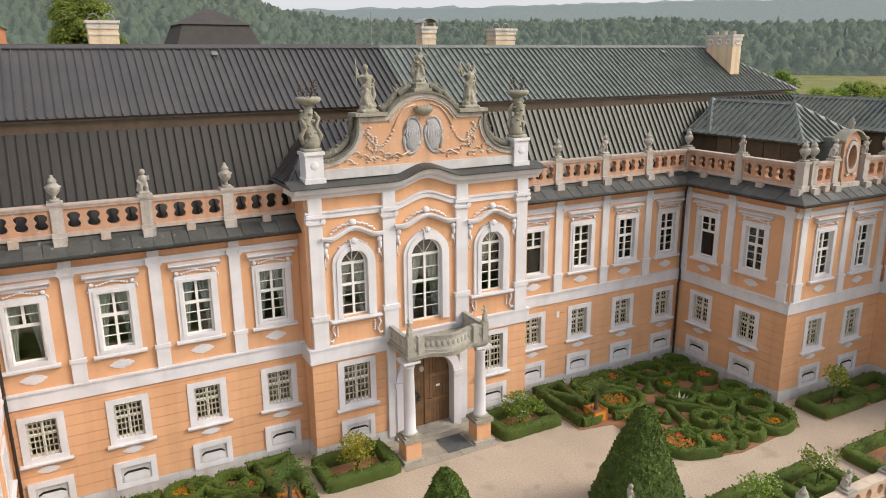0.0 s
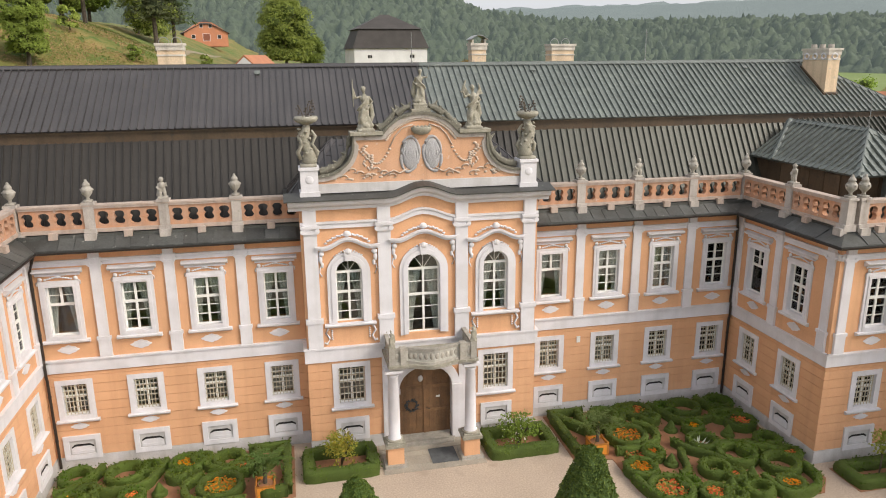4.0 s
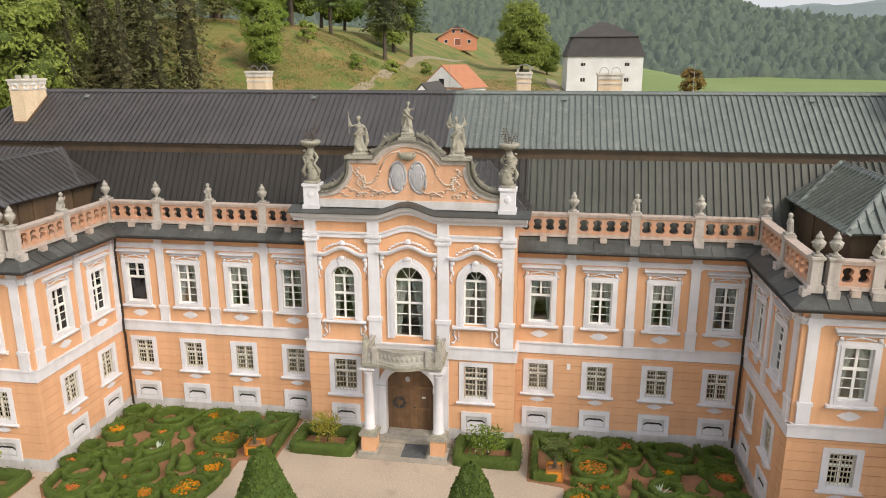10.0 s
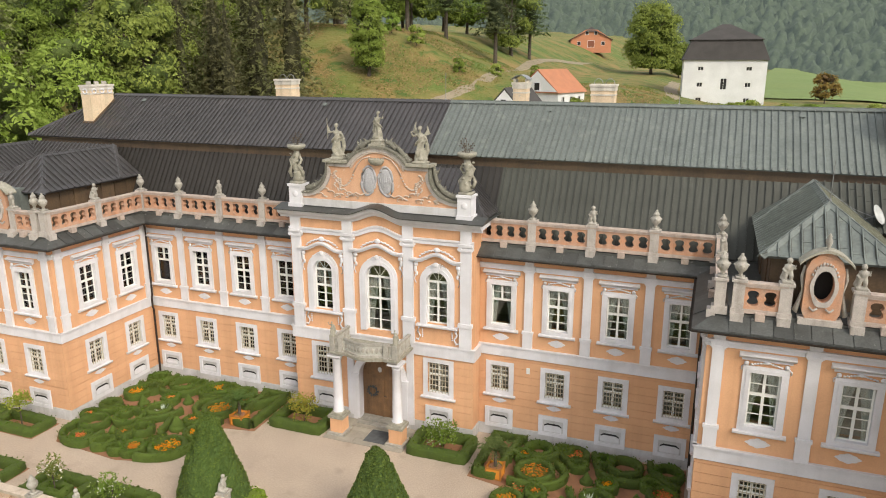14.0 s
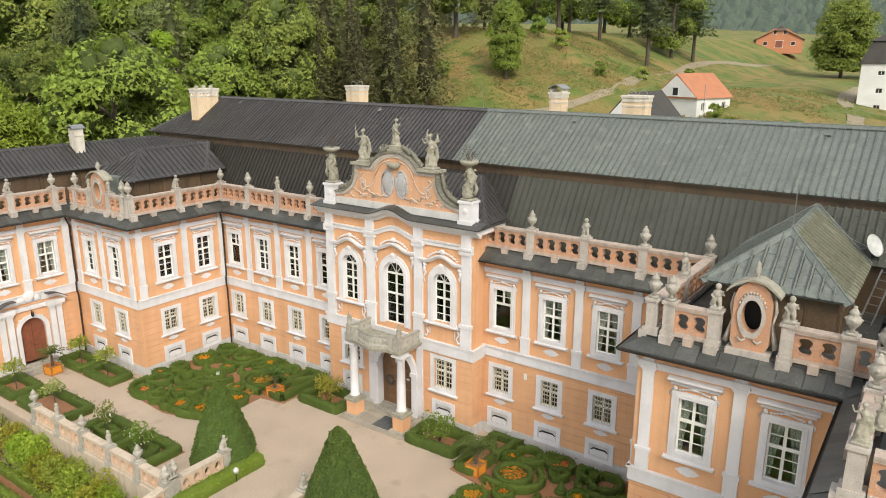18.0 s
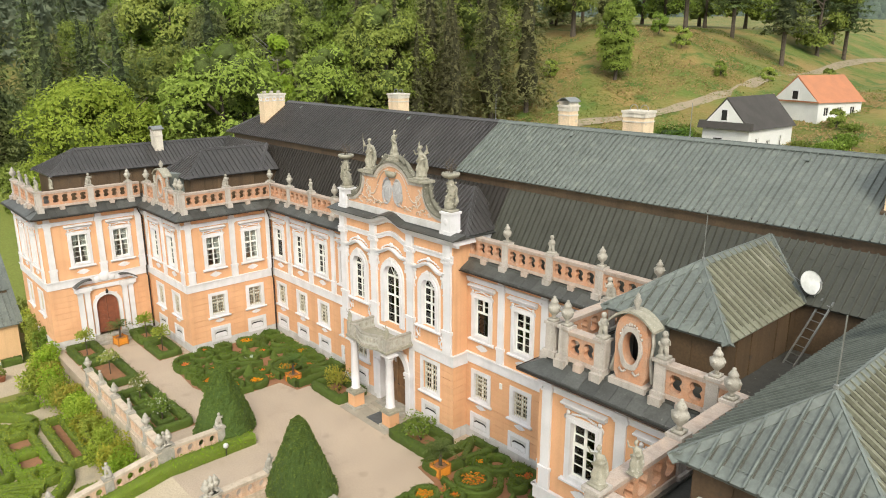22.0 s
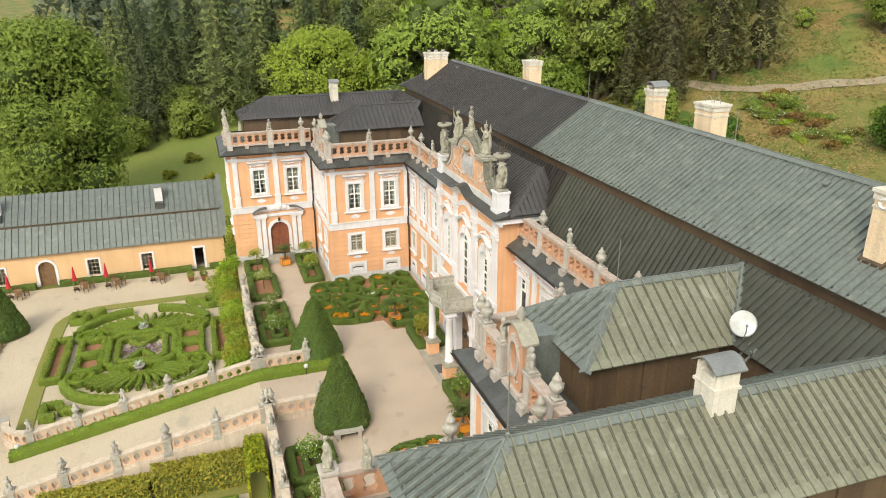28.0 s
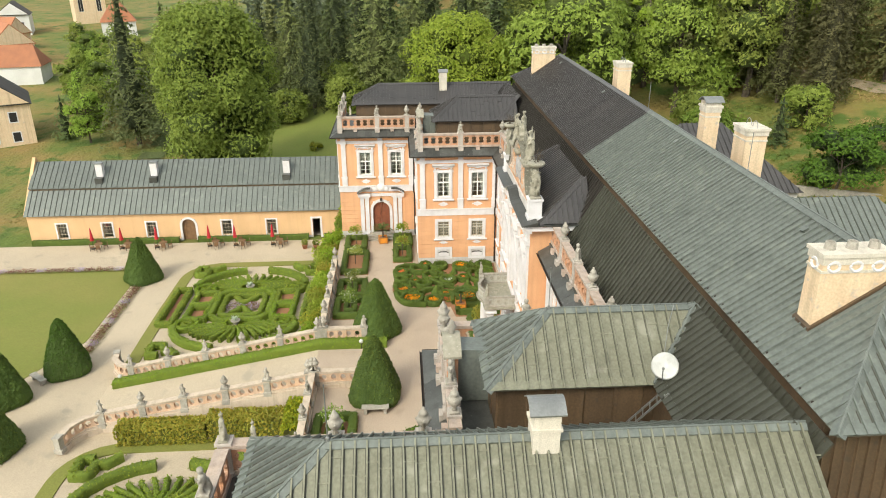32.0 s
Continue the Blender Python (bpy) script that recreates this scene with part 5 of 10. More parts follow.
def wall_strip(pts, z0, z1, t):
    """An upright strip along a plan line."""
    s = Shape()
    for (xa, ya), (xb, yb) in zip(pts, pts[1:]):
        dx, dy = xb - xa, yb - ya
        l = math.hypot(dx, dy)
        s.box(-0.01, -t / 2, z0, l + 0.01, t / 2, z1, Matrix.Translation((xa, ya, 0)) @ Matrix.Rotation(math.atan2(dy, dx), 4, "Z"))
    return s
line = bulge(-0.06)
BALCONY = material("balcony_panel_stone", (0.58, 0.555, 0.49), (0.40, 0.38, 0.33), 3.0, 40, 0.9, bump=0.4, spread=0.9, streak=0.4)
part("parapet_foot", wall_strip(line, 4.84, 4.95, 0.16), STONE_PALE, p)
part("parapet_panel", wall_strip(line, 4.95, 5.46, 0.07), BALCONY, p, "pierced pale stone parapet")
part("handrail", wall_strip(line, 5.46, 5.57, 0.18), STONE_PALE, p)
for (xa, ya), (xb, yb) in zip(line, line[1:]):
    l = math.hypot(xb - xa, yb - ya)
    n = max(1, round(l / 0.5))
    for k in range(n):
        q = (k + 0.5) / n
        x, y = xa + (xb - xa) * q, ya + (yb - ya) * q
        part("parapet_rosette", Shape().ball((x, y, 5.2), 0.12 if abs(yb - ya) < abs(xb - xa) else 0.07, 0.07 if abs(yb - ya) < abs(xb - xa) else 0.12, 0.17, 8, 6), STONE_PALE, p, smooth=True)
for x, y in ((RC - 1.78, -1.94), (RC + 1.78, -1.94), (RC - 1.3, -1.94), (RC + 1.3, -1.94)):
    part("parapet_post", Shape().box(x - 0.13, y - 0.13, 4.84, x + 0.13, y + 0.13, 5.62), STONE_PALE, p)
for sx in (-1, 1):
    f = figure(0.85, 20 + sx, STONE, "small weathered stone figure on the balcony parapet")
    f.matrix_basis = RAT @ pose(RC + sx * 1.78, -1.94, 5.62)
# door: two leaves of planks, fan above, in the arched opening
d = tagged(new("door"), "double-leaf weathered oak entrance door with a wreath", "door", kind="structure")
d.matrix_basis = RAT
leaf_top = lambda x: 2.75 + 1.1 * math.sqrt(max(0.0, 1 - (x / 1.25) ** 2))
for sx in (-1, 1):
    leaf = part("leaf", Shape().prism([(RC + x, z) for x, z in ([(-1.24, 0.24)] + [(-0.01, 0.24)] + [(x, leaf_top(x)) for x in (-0.01, -0.3, -0.6, -0.85, -1.05, -1.18, -1.24)])] if sx < 0 else
                [(RC + x, z) for x, z in ([(0.01, 0.24), (1.24, 0.24)] + [(x, leaf_top(x)) for x in (1.24, 1.18, 1.05, 0.85, 0.6, 0.3, 0.01)])], 0.3, 0.38), WOOD_DOOR, d)
    for k in range(7):
        x0 = sx * (0.07 + 0.165 * k)
        a, b = min(x0, x0 + sx * 0.15), max(x0, x0 + sx * 0.15)
        part("plank", Shape().box(RC + a, 0.27, 0.3, RC + b, 0.31, min(leaf_top(a), leaf_top(b)) - 0.05), WOOD_DOOR, leaf)
    part("rail", Shape().box(RC + (0.05 if sx > 0 else -1.2), 0.245, 2.55, RC + (1.2 if sx > 0 else -0.05), 0.28, 2.7).box(RC + (0.05 if sx > 0 else -1.2), 0.245, 1.35, RC + (1.2 if sx > 0 else -0.05), 0.28, 1.47), WOOD_DOOR, leaf)
part("astragal", Shape().box(RC - 0.06, 0.22, 0.26, RC + 0.06, 0.3, 3.7), WOOD_DOOR, d)
part("rosette", Shape().ball((RC - 0.18, 0.25, 3.05), 0.13, 0.05, 0.16, 10, 6), PLINTH, d, "pale carved rosette", smooth=True)
part("notice_plate", Shape().box(RC + 0.55, 0.255, 2.02, RC + 0.75, 0.27, 2.12), SASH, d, "small white notice plate")
part("handle", Shape().tube([(RC + 0.1, 0.24, 1.55), (RC + 0.1, 0.16, 1.55), (RC + 0.26, 0.16, 1.53)], 0.02, 6), IRON, d)
part("backing", Shape().box(RC - 1.25, 0.42, 0.0, RC + 1.25, 0.48, 3.9), BLACK, d)
wr = Shape()
r = random.Random(9)
for k in range(120):
    a = r.uniform(0, 6.28)
    q = 0.27 + r.uniform(-0.06, 0.06)
    wr.ball((RC - 0.62 + q * math.cos(a), 0.2 + r.uniform(-0.05, 0.05), 1.75 + q * math.sin(a)), 0.035, 0.03, 0.035, 5, 3)
tagged(part("wreath", wr, WREATH, at=RAT), "round wreath of dark twigs on the door", "wreath")
for k in range(3):
    o = 0.28 * (2 - k)
    pts = [(RC - 1.25 - o, 0.3), (RC - 1.05 - o * 0.6, -0.35 - o), (RC + 1.05 + o * 0.6, -0.35 - o), (RC + 1.25 + o, 0.3)]
    s = plate(pts, 0.0 if k == 0 else 0.08 * k - 0.0, 0.08 * (k + 1))
    st = part("step", s, STONE_PALE if k else PAVING, p, at=None)
r = random.Random(3)
pv = thing("threshold_paving", "worn stone flags before the door", "paving", kind="structure", at=pose(0, 0, 0))
x = 11.0
for row, (y0, y1) in enumerate(((23.95, 24.5), (24.52, 25.2), (25.22, 25.95), (25.97, 26.4))):
    x = 10.95
    while x < 15.5:
        wd = min(r.uniform(0.7, 1.2), 15.55 - x)
        part("flagstone", Shape().box(x, y0, 0.0, x + wd - 0.02, y1, 0.022 + r.uniform(0, 0.01)), PAVING, pv)
        x += wd
tagged(part("doormat", Shape().box(13.15, 24.35, 0.034, 14.35, 26.0, 0.05), MAT_GREY), "grey doormat on the flags before the door", "doormat")

# ---- eaves, balustrades, roofs ----
def eave(at, length, e0, e1):
    """Tin apron over the cornice with its gutter. e0, e1: 1 at an outer corner, -1 at an inner one, 0 butted."""
    o, i = 0.58, -0.62       # outer and inner edge from the wall face
    a0, a1 = -e0 * o, length + e1 * o
    b0, b1 = e0 * 0.62, length - e1 * 0.62
    v = [(a0, -o, 9.98), (a1, -o, 9.98), (b1, 0.62, 10.62), (b0, 0.62, 10.62), (a0, -o, 10.04), (a1, -o, 10.04), (b1, 0.62, 10.68), (b0, 0.62, 10.68)]
    t = tagged(part("eave", Shape().add(v, [(0, 3, 2, 1), (4, 5, 6, 7), (0, 1, 5, 4), (1, 2, 6, 5), (2, 3, 7, 6), (3, 0, 4, 7)]), SLATE_TIN, at=at), "grey sheet-metal eave apron with a brown gutter", "eave", kind="structure")
    g = Shape()
    n = 6
    v, f = [], []
    for u in (a0, a1):
        for k in range(n + 1):
            q = math.pi + math.pi * k / n
            v.append((u, -o - 0.03 + 0.085 * math.cos(q), 10.0 + 0.085 * math.sin(q)))
        for k in range(n, -1, -1):
            q = math.pi + math.pi * k / n
            v.append((u, -o - 0.03 + 0.07 * math.cos(q), 10.005 + 0.07 * math.sin(q)))
    m = 2 * n + 2
    f = [(k, (k + 1) % m, m + (k + 1) % m, m + k) for k in range(m)] + [tuple(range(m - 1, -1, -1)), tuple(range(m, 2 * m))]
    part("gutter", g.add(v, f), GUTTER, t)
    u = max(a0, b0) + 0.05
    rn = random.Random(int(length * 100))
    while u < min(a1, b1) - 0.3:
        wd = rn.uniform(0.55, 0.8)
        wd = min(wd, min(a1, b1) - u)
        lift = rn.uniform(0.0, 0.018)
        part("tin_sheet", Shape().add([(u, -o + 0.01, 10.045 + lift), (u + wd - 0.02, -o + 0.01, 10.045 + lift), (u + wd - 0.02, 0.1, 10.43 + lift), (u, 0.1, 10.43 + lift), (u, -o + 0.01, 10.075 + lift), (u + wd - 0.02, -o + 0.01, 10.06 + lift), (u + wd - 0.02, 0.1, 10.445 + lift), (u, 0.1, 10.46 + lift)],
             [(0, 3, 2, 1), (4, 5, 6, 7), (0, 1, 5, 4), (1, 2, 6, 5), (2, 3, 7, 6), (3, 0, 4, 7)]), SLATE_TIN, t)
        u += wd
    return t

EAVES = [(pose(-3.0, 27.55, 0), 11.0, -1, 0), (pose(18.5, 27.55, 0), 11.0, 0, -1),
         (pose(-3.0, 20.65, 0, 0, 0, 90), 6.9, 1, -1), (pose(29.5, 27.55, 0, 0, 0, -90), 6.9, -1, 1),
         (pose(-10.2, 20.65, 0), 7.2, -1, 1), (pose(29.5, 20.65, 0), 7.2, 1, -1),
         (pose(-10.2, 13.4, 0, 0, 0, 90), 7.25, 1, -1), (pose(36.7, 20.65, 0, 0, 0, -90), 7.25, -1, 1),
         (pose(-17.7, 13.4, 0), 7.5, 1, 1), (pose(36.7, 13.4, 0), 7.5, 1, 1),
         (pose(-17.7, 40.3, 0, 0, 0, -90), 26.9, 0, 1), (pose(44.2, 13.4, 0, 0, 0, 90), 26.9, 1, 0)]
for e in EAVES:
    eave(*e)

def figure_eight(w, h):
    """Outline of the lobed hole, anticlockwise, starting on the right."""
    pts = []
    for k in range(28):
        a = 2 * math.pi * k / 28
        r = (1.0 - 0.42 * abs(math.cos(a)) ** 22) * (1.0 + 0.10 * abs(math.sin(2 * a)) ** 2)
        pts.append((w * r * math.cos(a) * 0.5, h * r * math.sin(a) * 0.5))
    return pts

PANELS = {}
def pierced(width, height, t, mat):
    """A parapet panel with one lobed hole; shared by width."""
    key = (round(width, 3), round(height, 3), t, mat.name)
    if key not in PANELS:
        hole = figure_eight(min(0.47, width * 0.76), min(0.58, height * 0.75)) if mat is STUCCO_OLD else [(x * 0.8, z * 0.98) for x, z in arc(0, 0, 0.21, 0, 360 * 27 / 28, 27, 0.23)]
        out = []
        for x, z in hole:
            k = min(width / 2 / abs(x) if x else 9e9, height / 2 / abs(z) if z else 9e9)
            out.append((x * k, z * k))
        for cx, cz in ((width / 2, height / 2), (-width / 2, height / 2), (-width / 2, -height / 2), (width / 2, -height / 2)):
            j = min(range(28), key=lambda i: (out[i][0] - cx) ** 2 + (out[i][1] - cz) ** 2)
            out[j] = (cx, cz)
        s = Shape()
        ring(s, out + out[:1], hole + hole[:1], 0, t)
        s.box(-width / 2, -0.012, -0.025, -0.2, 0.0, 0.025).box(0.2, -0.012, -0.025, width / 2, 0.0, 0.025)
        me = s.mesh("pierced_panel"); me.materials.append(mat)
        PANELS[key] = me
    return PANELS[key]

def balustrade(at, u0, u1, posts, z=10.6, h=1.15, pitch=0.62, slope=0.0, mats=(STUCCO_OLD, RAIL_OLD, TRIM_OLD), wide=0.4, group="roof balustrades", label="weathered apricot and white roof balustrade with lobed openings", foot=True, y0=0.17):
    t = thing("balustrade", label, "balustrade", group, at=at)
    t_ = 0.24
    posts = sorted(posts)
    shear = Matrix(((1, 0, 0, 0), (0, 1, 0, 0), (slope, 0, 1, 0), (0, 0, 0, 1)))
    part("base_course", Shape().box(u0, y0 - 0.05, z, u1, y0 + t_ + 0.05, z + 0.16, shear), mats[1], t)
    part("rail", Shape().box(u0, y0 - 0.06, z + h - 0.16, u1, y0 + t_ + 0.06, z + h - 0.07, shear).box(u0, y0 - 0.09, z + h - 0.07, u1, y0 + t_ + 0.09, z + h, shear), mats[1], t)
    ends = [u0] + [e for p in posts for e in (p - wide / 2, p + wide / 2)] + [u1]
    for a, b in zip(ends[::2], ends[1::2]):
        if b - a < 0.25:
            continue
        n = max(1, round((b - a) / pitch))
        wd = (b - a) / n
        for k in range(n):
            c = a + wd * (k + 0.5)
            part("pierced_panel", pierced(wd, h - 0.32, t_, mats[0]), mats[0], t, at=Matrix.Translation((c, y0, z + h / 2 + slope * c)) @ shear)
            if foot and k == n // 2 - 1:
                part("foot_block", Shape().box(c + wd / 2 - 0.16, y0 - 0.26, z - 0.2, c + wd / 2 + 0.16, y0, z + 0.08), mats[1], t)
    for c in posts:
        s = Shape().box(c - wide / 2, y0 - 0.07, z - 0.1, c + wide / 2, y0 + t_ + 0.07, z + h).box(c - wide / 2 - 0.06, y0 - 0.12, z + h, c + wide / 2 + 0.06, y0 + t_ + 0.12, z + h + 0.1)
        s.box(c - wide / 2 - 0.04, y0 - 0.16, z - 0.12, c + wide / 2 + 0.04, y0 + t_ + 0.16, z + 0.16)
        if foot:
            s.box(c - wide / 2 - 0.02, y0 - 0.3, z - 0.3, c + wide / 2 + 0.02, y0, z + 0.02)
        part("post", s, mats[2], t, at=Matrix.Translation((0, 0, slope * c)))
    return t

vases, putti = [], []
TOP = 11.85
def crown(at, us, kinds, slope=0.0, z=TOP):
    for u, k in zip(us, kinds):
        if k != "-":
            (vases if k == "v" else putti).append(at @ pose(u, 0.29, z + slope * u))
for at, mirror in ((pose(-3.0, 27.55, 0), False), (pose(18.5, 27.55, 0), True)):
    ps = [2.6, 5.5, 8.42]
    ps = [11.0 - p for p in ps][::-1] if mirror else ps
    balustrade(at, 0.0 if mirror else -0.04, 11.04 if mirror else 11.0, ps)
    crown(at, ps, "vpv")
for at, mirror in ((pose(-3.0, 20.65, 0, 0, 0, 90), False), (pose(29.5, 27.55, 0, 0, 0, -90), True)):
    ps = [0.3, 3.68, 7.2]
    ps = [6.9 - p for p in ps][::-1] if mirror else ps
    balustrade(at, ps[0] - 0.1, ps[-1] + 0.1, ps)
    crown(at, ps, "vpv")
for at in (pose(-10.2, 20.65, 0), pose(29.5, 20.65, 0)):
    west = at.translation.x < 0
    a, b = (0.0, 6.3) if west else (0.9, 7.2)
    ps = [0.7, 2.45, 4.75, 6.3] if west else [0.9, 2.45, 4.75, 6.5]
    balustrade(at, a, 2.5, [p for p in ps if p < 3])
    balustrade(at, 4.7, b, [p for p in ps if p > 4])
    crown(at, ps, "vppv")
for at, mirror in ((pose(-10.2, 13.4, 0, 0, 0, 90), False), (pose(36.7, 20.65, 0, 0, 0, -90), True)):
    ps = [0.3, 3.75, 6.5]
    ps = [7.25 - p for p in ps][::-1] if mirror else ps
    balustrade(at, 0.27 if not mirror else 0.0, 7.25 if not mirror else 6.98, ps)
    crown(at, ps, "-pv" if not mirror else "vv-")
for at in (pose(-17.7, 13.4, 0), pose(36.7, 13.4, 0)):
    ps = [0.5, 2.7, 4.8] if at.translation.x < 0 else [2.7, 4.8, 7.0]
    balustrade(at, *((0.3, 6.9) if at.translation.x < 0 else (0.6, 7.2)), ps)
    crown(at, ps, "vpp" if at.translation.x < 0 else "ppv")
stamp(vase, vases)
stamp(putto, putti)
for x in (-10.5, 37.0):
    figure(1.05, 31, STONE, "tall pale sandstone statue at the corner of the roof balustrade").matrix_basis = pose(x, 13.7, TOP)
    figure(0.9, 33, STONE, "pale sandstone statue at the end of the roof balustrade").matrix_basis = pose(x + (-0.3 if x < 0 else 0.3), 14.7, TOP)

def aedicule():
    """A round-topped dormer front with an oval opening in the balustrade."""
    t = thing("oculus_dormer", "apricot stucco oculus front with an oval opening, scrolls and an urn", "dormer", "oculus fronts", "structure")
    CZ = 11.85
    angs = [radians(k * 15) for k in range(25)]
    hole = [(0.5 * math.cos(a), CZ + 0.58 * math.sin(a)) for a in angs]
    def out(a):
        c, s_ = math.cos(a), math.sin(a)
        k = min(0.95 / max(abs(c), 1e-6), (0.78 if s_ > 0 else 1.25) / max(abs(s_), 1e-6))
        x, z = c * k, CZ + s_ * k
        if s_ > 0:
            z += 0.42 * math.cos(x / 0.95 * math.pi / 2) * (s_ > 0.55)
        return x, z
    outer = [out(a) for a in angs]
    part("front", ring(Shape(), outer, hole, 0.1, 0.5), STUCCO_OLD, t, "weathered apricot stucco")
    fr = [((0.68 + 0.03 * math.cos(6 * a)) * math.cos(a), CZ + (0.77 + 0.03 * math.cos(6 * a)) * math.sin(a)) for a in angs]
    part("oval_frame", ring(Shape(), fr, hole, 0.03, 0.1), TRIM_OLD, t, "weathered white oval frame")
    top_ = [(-1.32 + 2.64 * k / 16, CZ + 0.72 + 0.5 * math.cos((-1 + k / 8) * math.pi / 2) ** 0.8 + (0.02 if k in (0, 16) else 0)) for k in range(17)]
    part("coping", ring(Shape(), [(x, z + 0.09) for x, z in top_[::-1]], top_[::-1], -0.04, 0.6), STONE, t)
    part("foot", Shape().box(-1.1, -0.05, 10.45, 1.1, 0.6, 10.66), TRIM_OLD, t)
    for sx in (-1, 1):
        part("scroll", Shape().tube([(sx * 1.0, 0.3, 12.5), (sx * 1.1, 0.3, 12.1), (sx * 0.98, 0.3, 11.6), (sx * 1.14, 0.3, 11.1), (sx * 1.25, 0.3, 10.8)], [0.07, 0.09, 0.07, 0.12, 0.15], 7), STONE_PALE, t, "pale stone side scroll", smooth=True)
    s = Shape()
    for k in range(11):
        a = radians(30 + k * 12)
        s.ball((0.72 * math.cos(a), 0.07, CZ + 0.82 * math.sin(a)), 0.07, 0.05, 0.055, 6, 4)
    for sx in (-1, 1):
        s.tube([(sx * 0.2, 0.06, CZ - 0.8), (sx * 0.4, 0.06, CZ - 0.9), (sx * 0.6, 0.06, CZ - 0.78)], 0.045, 5)
    part("garland", s, TRIM_OLD, t, "white stucco garland", smooth=True)
    part("urn", Shape().lathe([(0.16, 13.1), (0.07, 13.2), (0.15, 13.33), (0.18, 13.46), (0.09, 13.56), (0.12, 13.6), (0.0, 13.74)], 12, pose(0, 0.3, 0)), STONE_PALE, t, smooth=True)
    part("roof", Shape().profile([(0.5, 12.75), (0.5, 12.6), (2.0, 12.6), (2.0, 12.66)], -0.75, 0.75).box(-0.75, 0.5, 10.6, -0.68, 2.0, 12.6).box(0.68, 0.5, 10.6, 0.75, 2.0, 12.6), TIN_GREEN, t, "tin-clad dormer body")
    part("dark_lining", Shape().box(-0.66, 0.9, 10.9, 0.66, 0.95, 12.6), BLACK, t)
    return t
stamp(aedicule, [pose(-6.6, 20.75, 0) @ Matrix.Diagonal((0.8, 1, 1, 1)), pose(33.1, 20.75, 0) @ Matrix.Diagonal((0.8, 1, 1, 1))])

SEAM = Shape().box(-0.5, -0.04, -0.004, 0.5, 0.04, 0.012).box(-0.5, -0.014, 0.012, 0.5, 0.02, 0.085).mesh("seam")
SEAMS = {}
def seam_mesh(mat, dirt_shade=True):
    """A standing seam; on the low roofs its shadow line and grime are painted along its foot."""
    dirt_shade = dirt_shade and mat in (TIN_MOSS, TIN_GREEN)
    key = (mat.name, dirt_shade)
    if key not in SEAMS:
        me = SEAM.copy(); me.materials.append(mat); me.materials.append(SEAM_DIRT_SHADE if dirt_shade else mat)
        me.polygons.foreach_set("material_index", [1] * 6 + [0] * 6)
        SEAMS[key] = me
    return SEAMS[key]

JOINTS = {}
def joint_mesh(mat):
    """The flat cross joint of two roof sheets, one metre long."""
    if mat.name not in JOINTS:
        me = Shape().box(-0.02, -0.45, -0.004, 0.02, 0.45, 0.016).mesh("lock_joint"); me.materials.append(mat)
        JOINTS[mat.name] = me
    return JOINTS[mat.name]

def slope(name, ea, eb, rb, ra, mat, gap=0.31, label="standing-seam tin roof slope", thick=0.06, seams=True, dirt_shade=True):
    """A roof plane: eave a to b, ridge b to a (may meet in one point), with standing seams up the slope."""
    ea, eb, ra, rb = [Vector(p) for p in (ea, eb, ra, rb)]
    nrm = (eb - ea).cross(ra - ea if (ra - ea).length > 0.01 else rb - ea).normalized()
    if nrm.z < 0:
        nrm = -nrm
    pts = [ea, eb, rb, ra] if (ra - rb).length > 0.01 else [ea, eb, ra]
    n = len(pts)
    s = Shape().add([p for p in pts] + [p - nrm * thick for p in pts], [tuple(range(n)), tuple(range(2 * n - 1, n - 1, -1))] + [(i, n + i, n + (i + 1) % n, (i + 1) % n) for i in range(n)])
    t = tagged(part(name, s, mat), label, "roof", kind="structure")
    if not seams:
        return t
    ux = (eb - ea).normalized()
    vy = nrm.cross(ux)
    if vy.z < 0:
        vy = -vy
    L = (eb - ea).length
    p_ra, p_rb = ((ra - ea).dot(ux), (ra - ea).dot(vy)), ((rb - ea).dot(ux), (rb - ea).dot(vy))
    low, joints = dirt_shade and L < 16 and mat is not TIN_STEEP and nrm.z > 0.6, 0
    if low:    # doubled strip along the drip edge
        rot = Matrix((vy, -ux, nrm)).transposed().to_4x4()
        cut = min(0.3 * p_ra[0] / max(p_ra[1], 0.1), 0.45)
        part("drip_strip", Shape().add([(0, 0, 0.004), (0, -L, 0.004), (0.3, -L + cut, 0.004), (0.3, -cut, 0.004), (0, 0, 0.05), (0, -L, 0.05), (0.3, -L + cut, 0.04), (0.3, -cut, 0.04)],
             [(3, 2, 1, 0), (4, 5, 6, 7), (0, 1, 5, 4), (1, 2, 6, 5), (2, 3, 7, 6), (3, 0, 4, 7)], Matrix.Translation(ea) @ rot), mat, t)
    k = gap * 0.5
    while k < L:
        if k < p_ra[0]:
            top = p_ra[1] * k / max(p_ra[0], 1e-6)
        elif k > p_rb[0]:
            top = p_rb[1] * (L - k) / max(L - p_rb[0], 1e-6)
        else:
            top = p_ra[1] + (p_rb[1] - p_ra[1]) * (k - p_ra[0]) / max(p_rb[0] - p_ra[0], 1e-6)
        if top > 0.3:
            mid = ea + ux * k + vy * (top / 2)
            rot = Matrix((vy, -ux, nrm)).transposed().to_4x4()
            part("seam", seam_mesh(mat, dirt_shade), mat, t, at=Matrix.Translation(mid) @ rot @ Matrix.Diagonal((top, 1.3 if low else 1, 1.2 if low else 1, 1)))
            if low:
                q = 0.5 + 0.8 * ((joints * 5) % 3) / 3 + 0.12 * math.sin(joints * 3.7)
                joints += 1
                while q < top - 0.3:
                    part("lock_joint", joint_mesh(mat), mat, t, at=Matrix.Translation(ea + ux * (k + gap / 2) + vy * q) @ rot @ Matrix.Diagonal((1, gap, 1, 1)))
                    q += 1.3
        k += gap
    return t

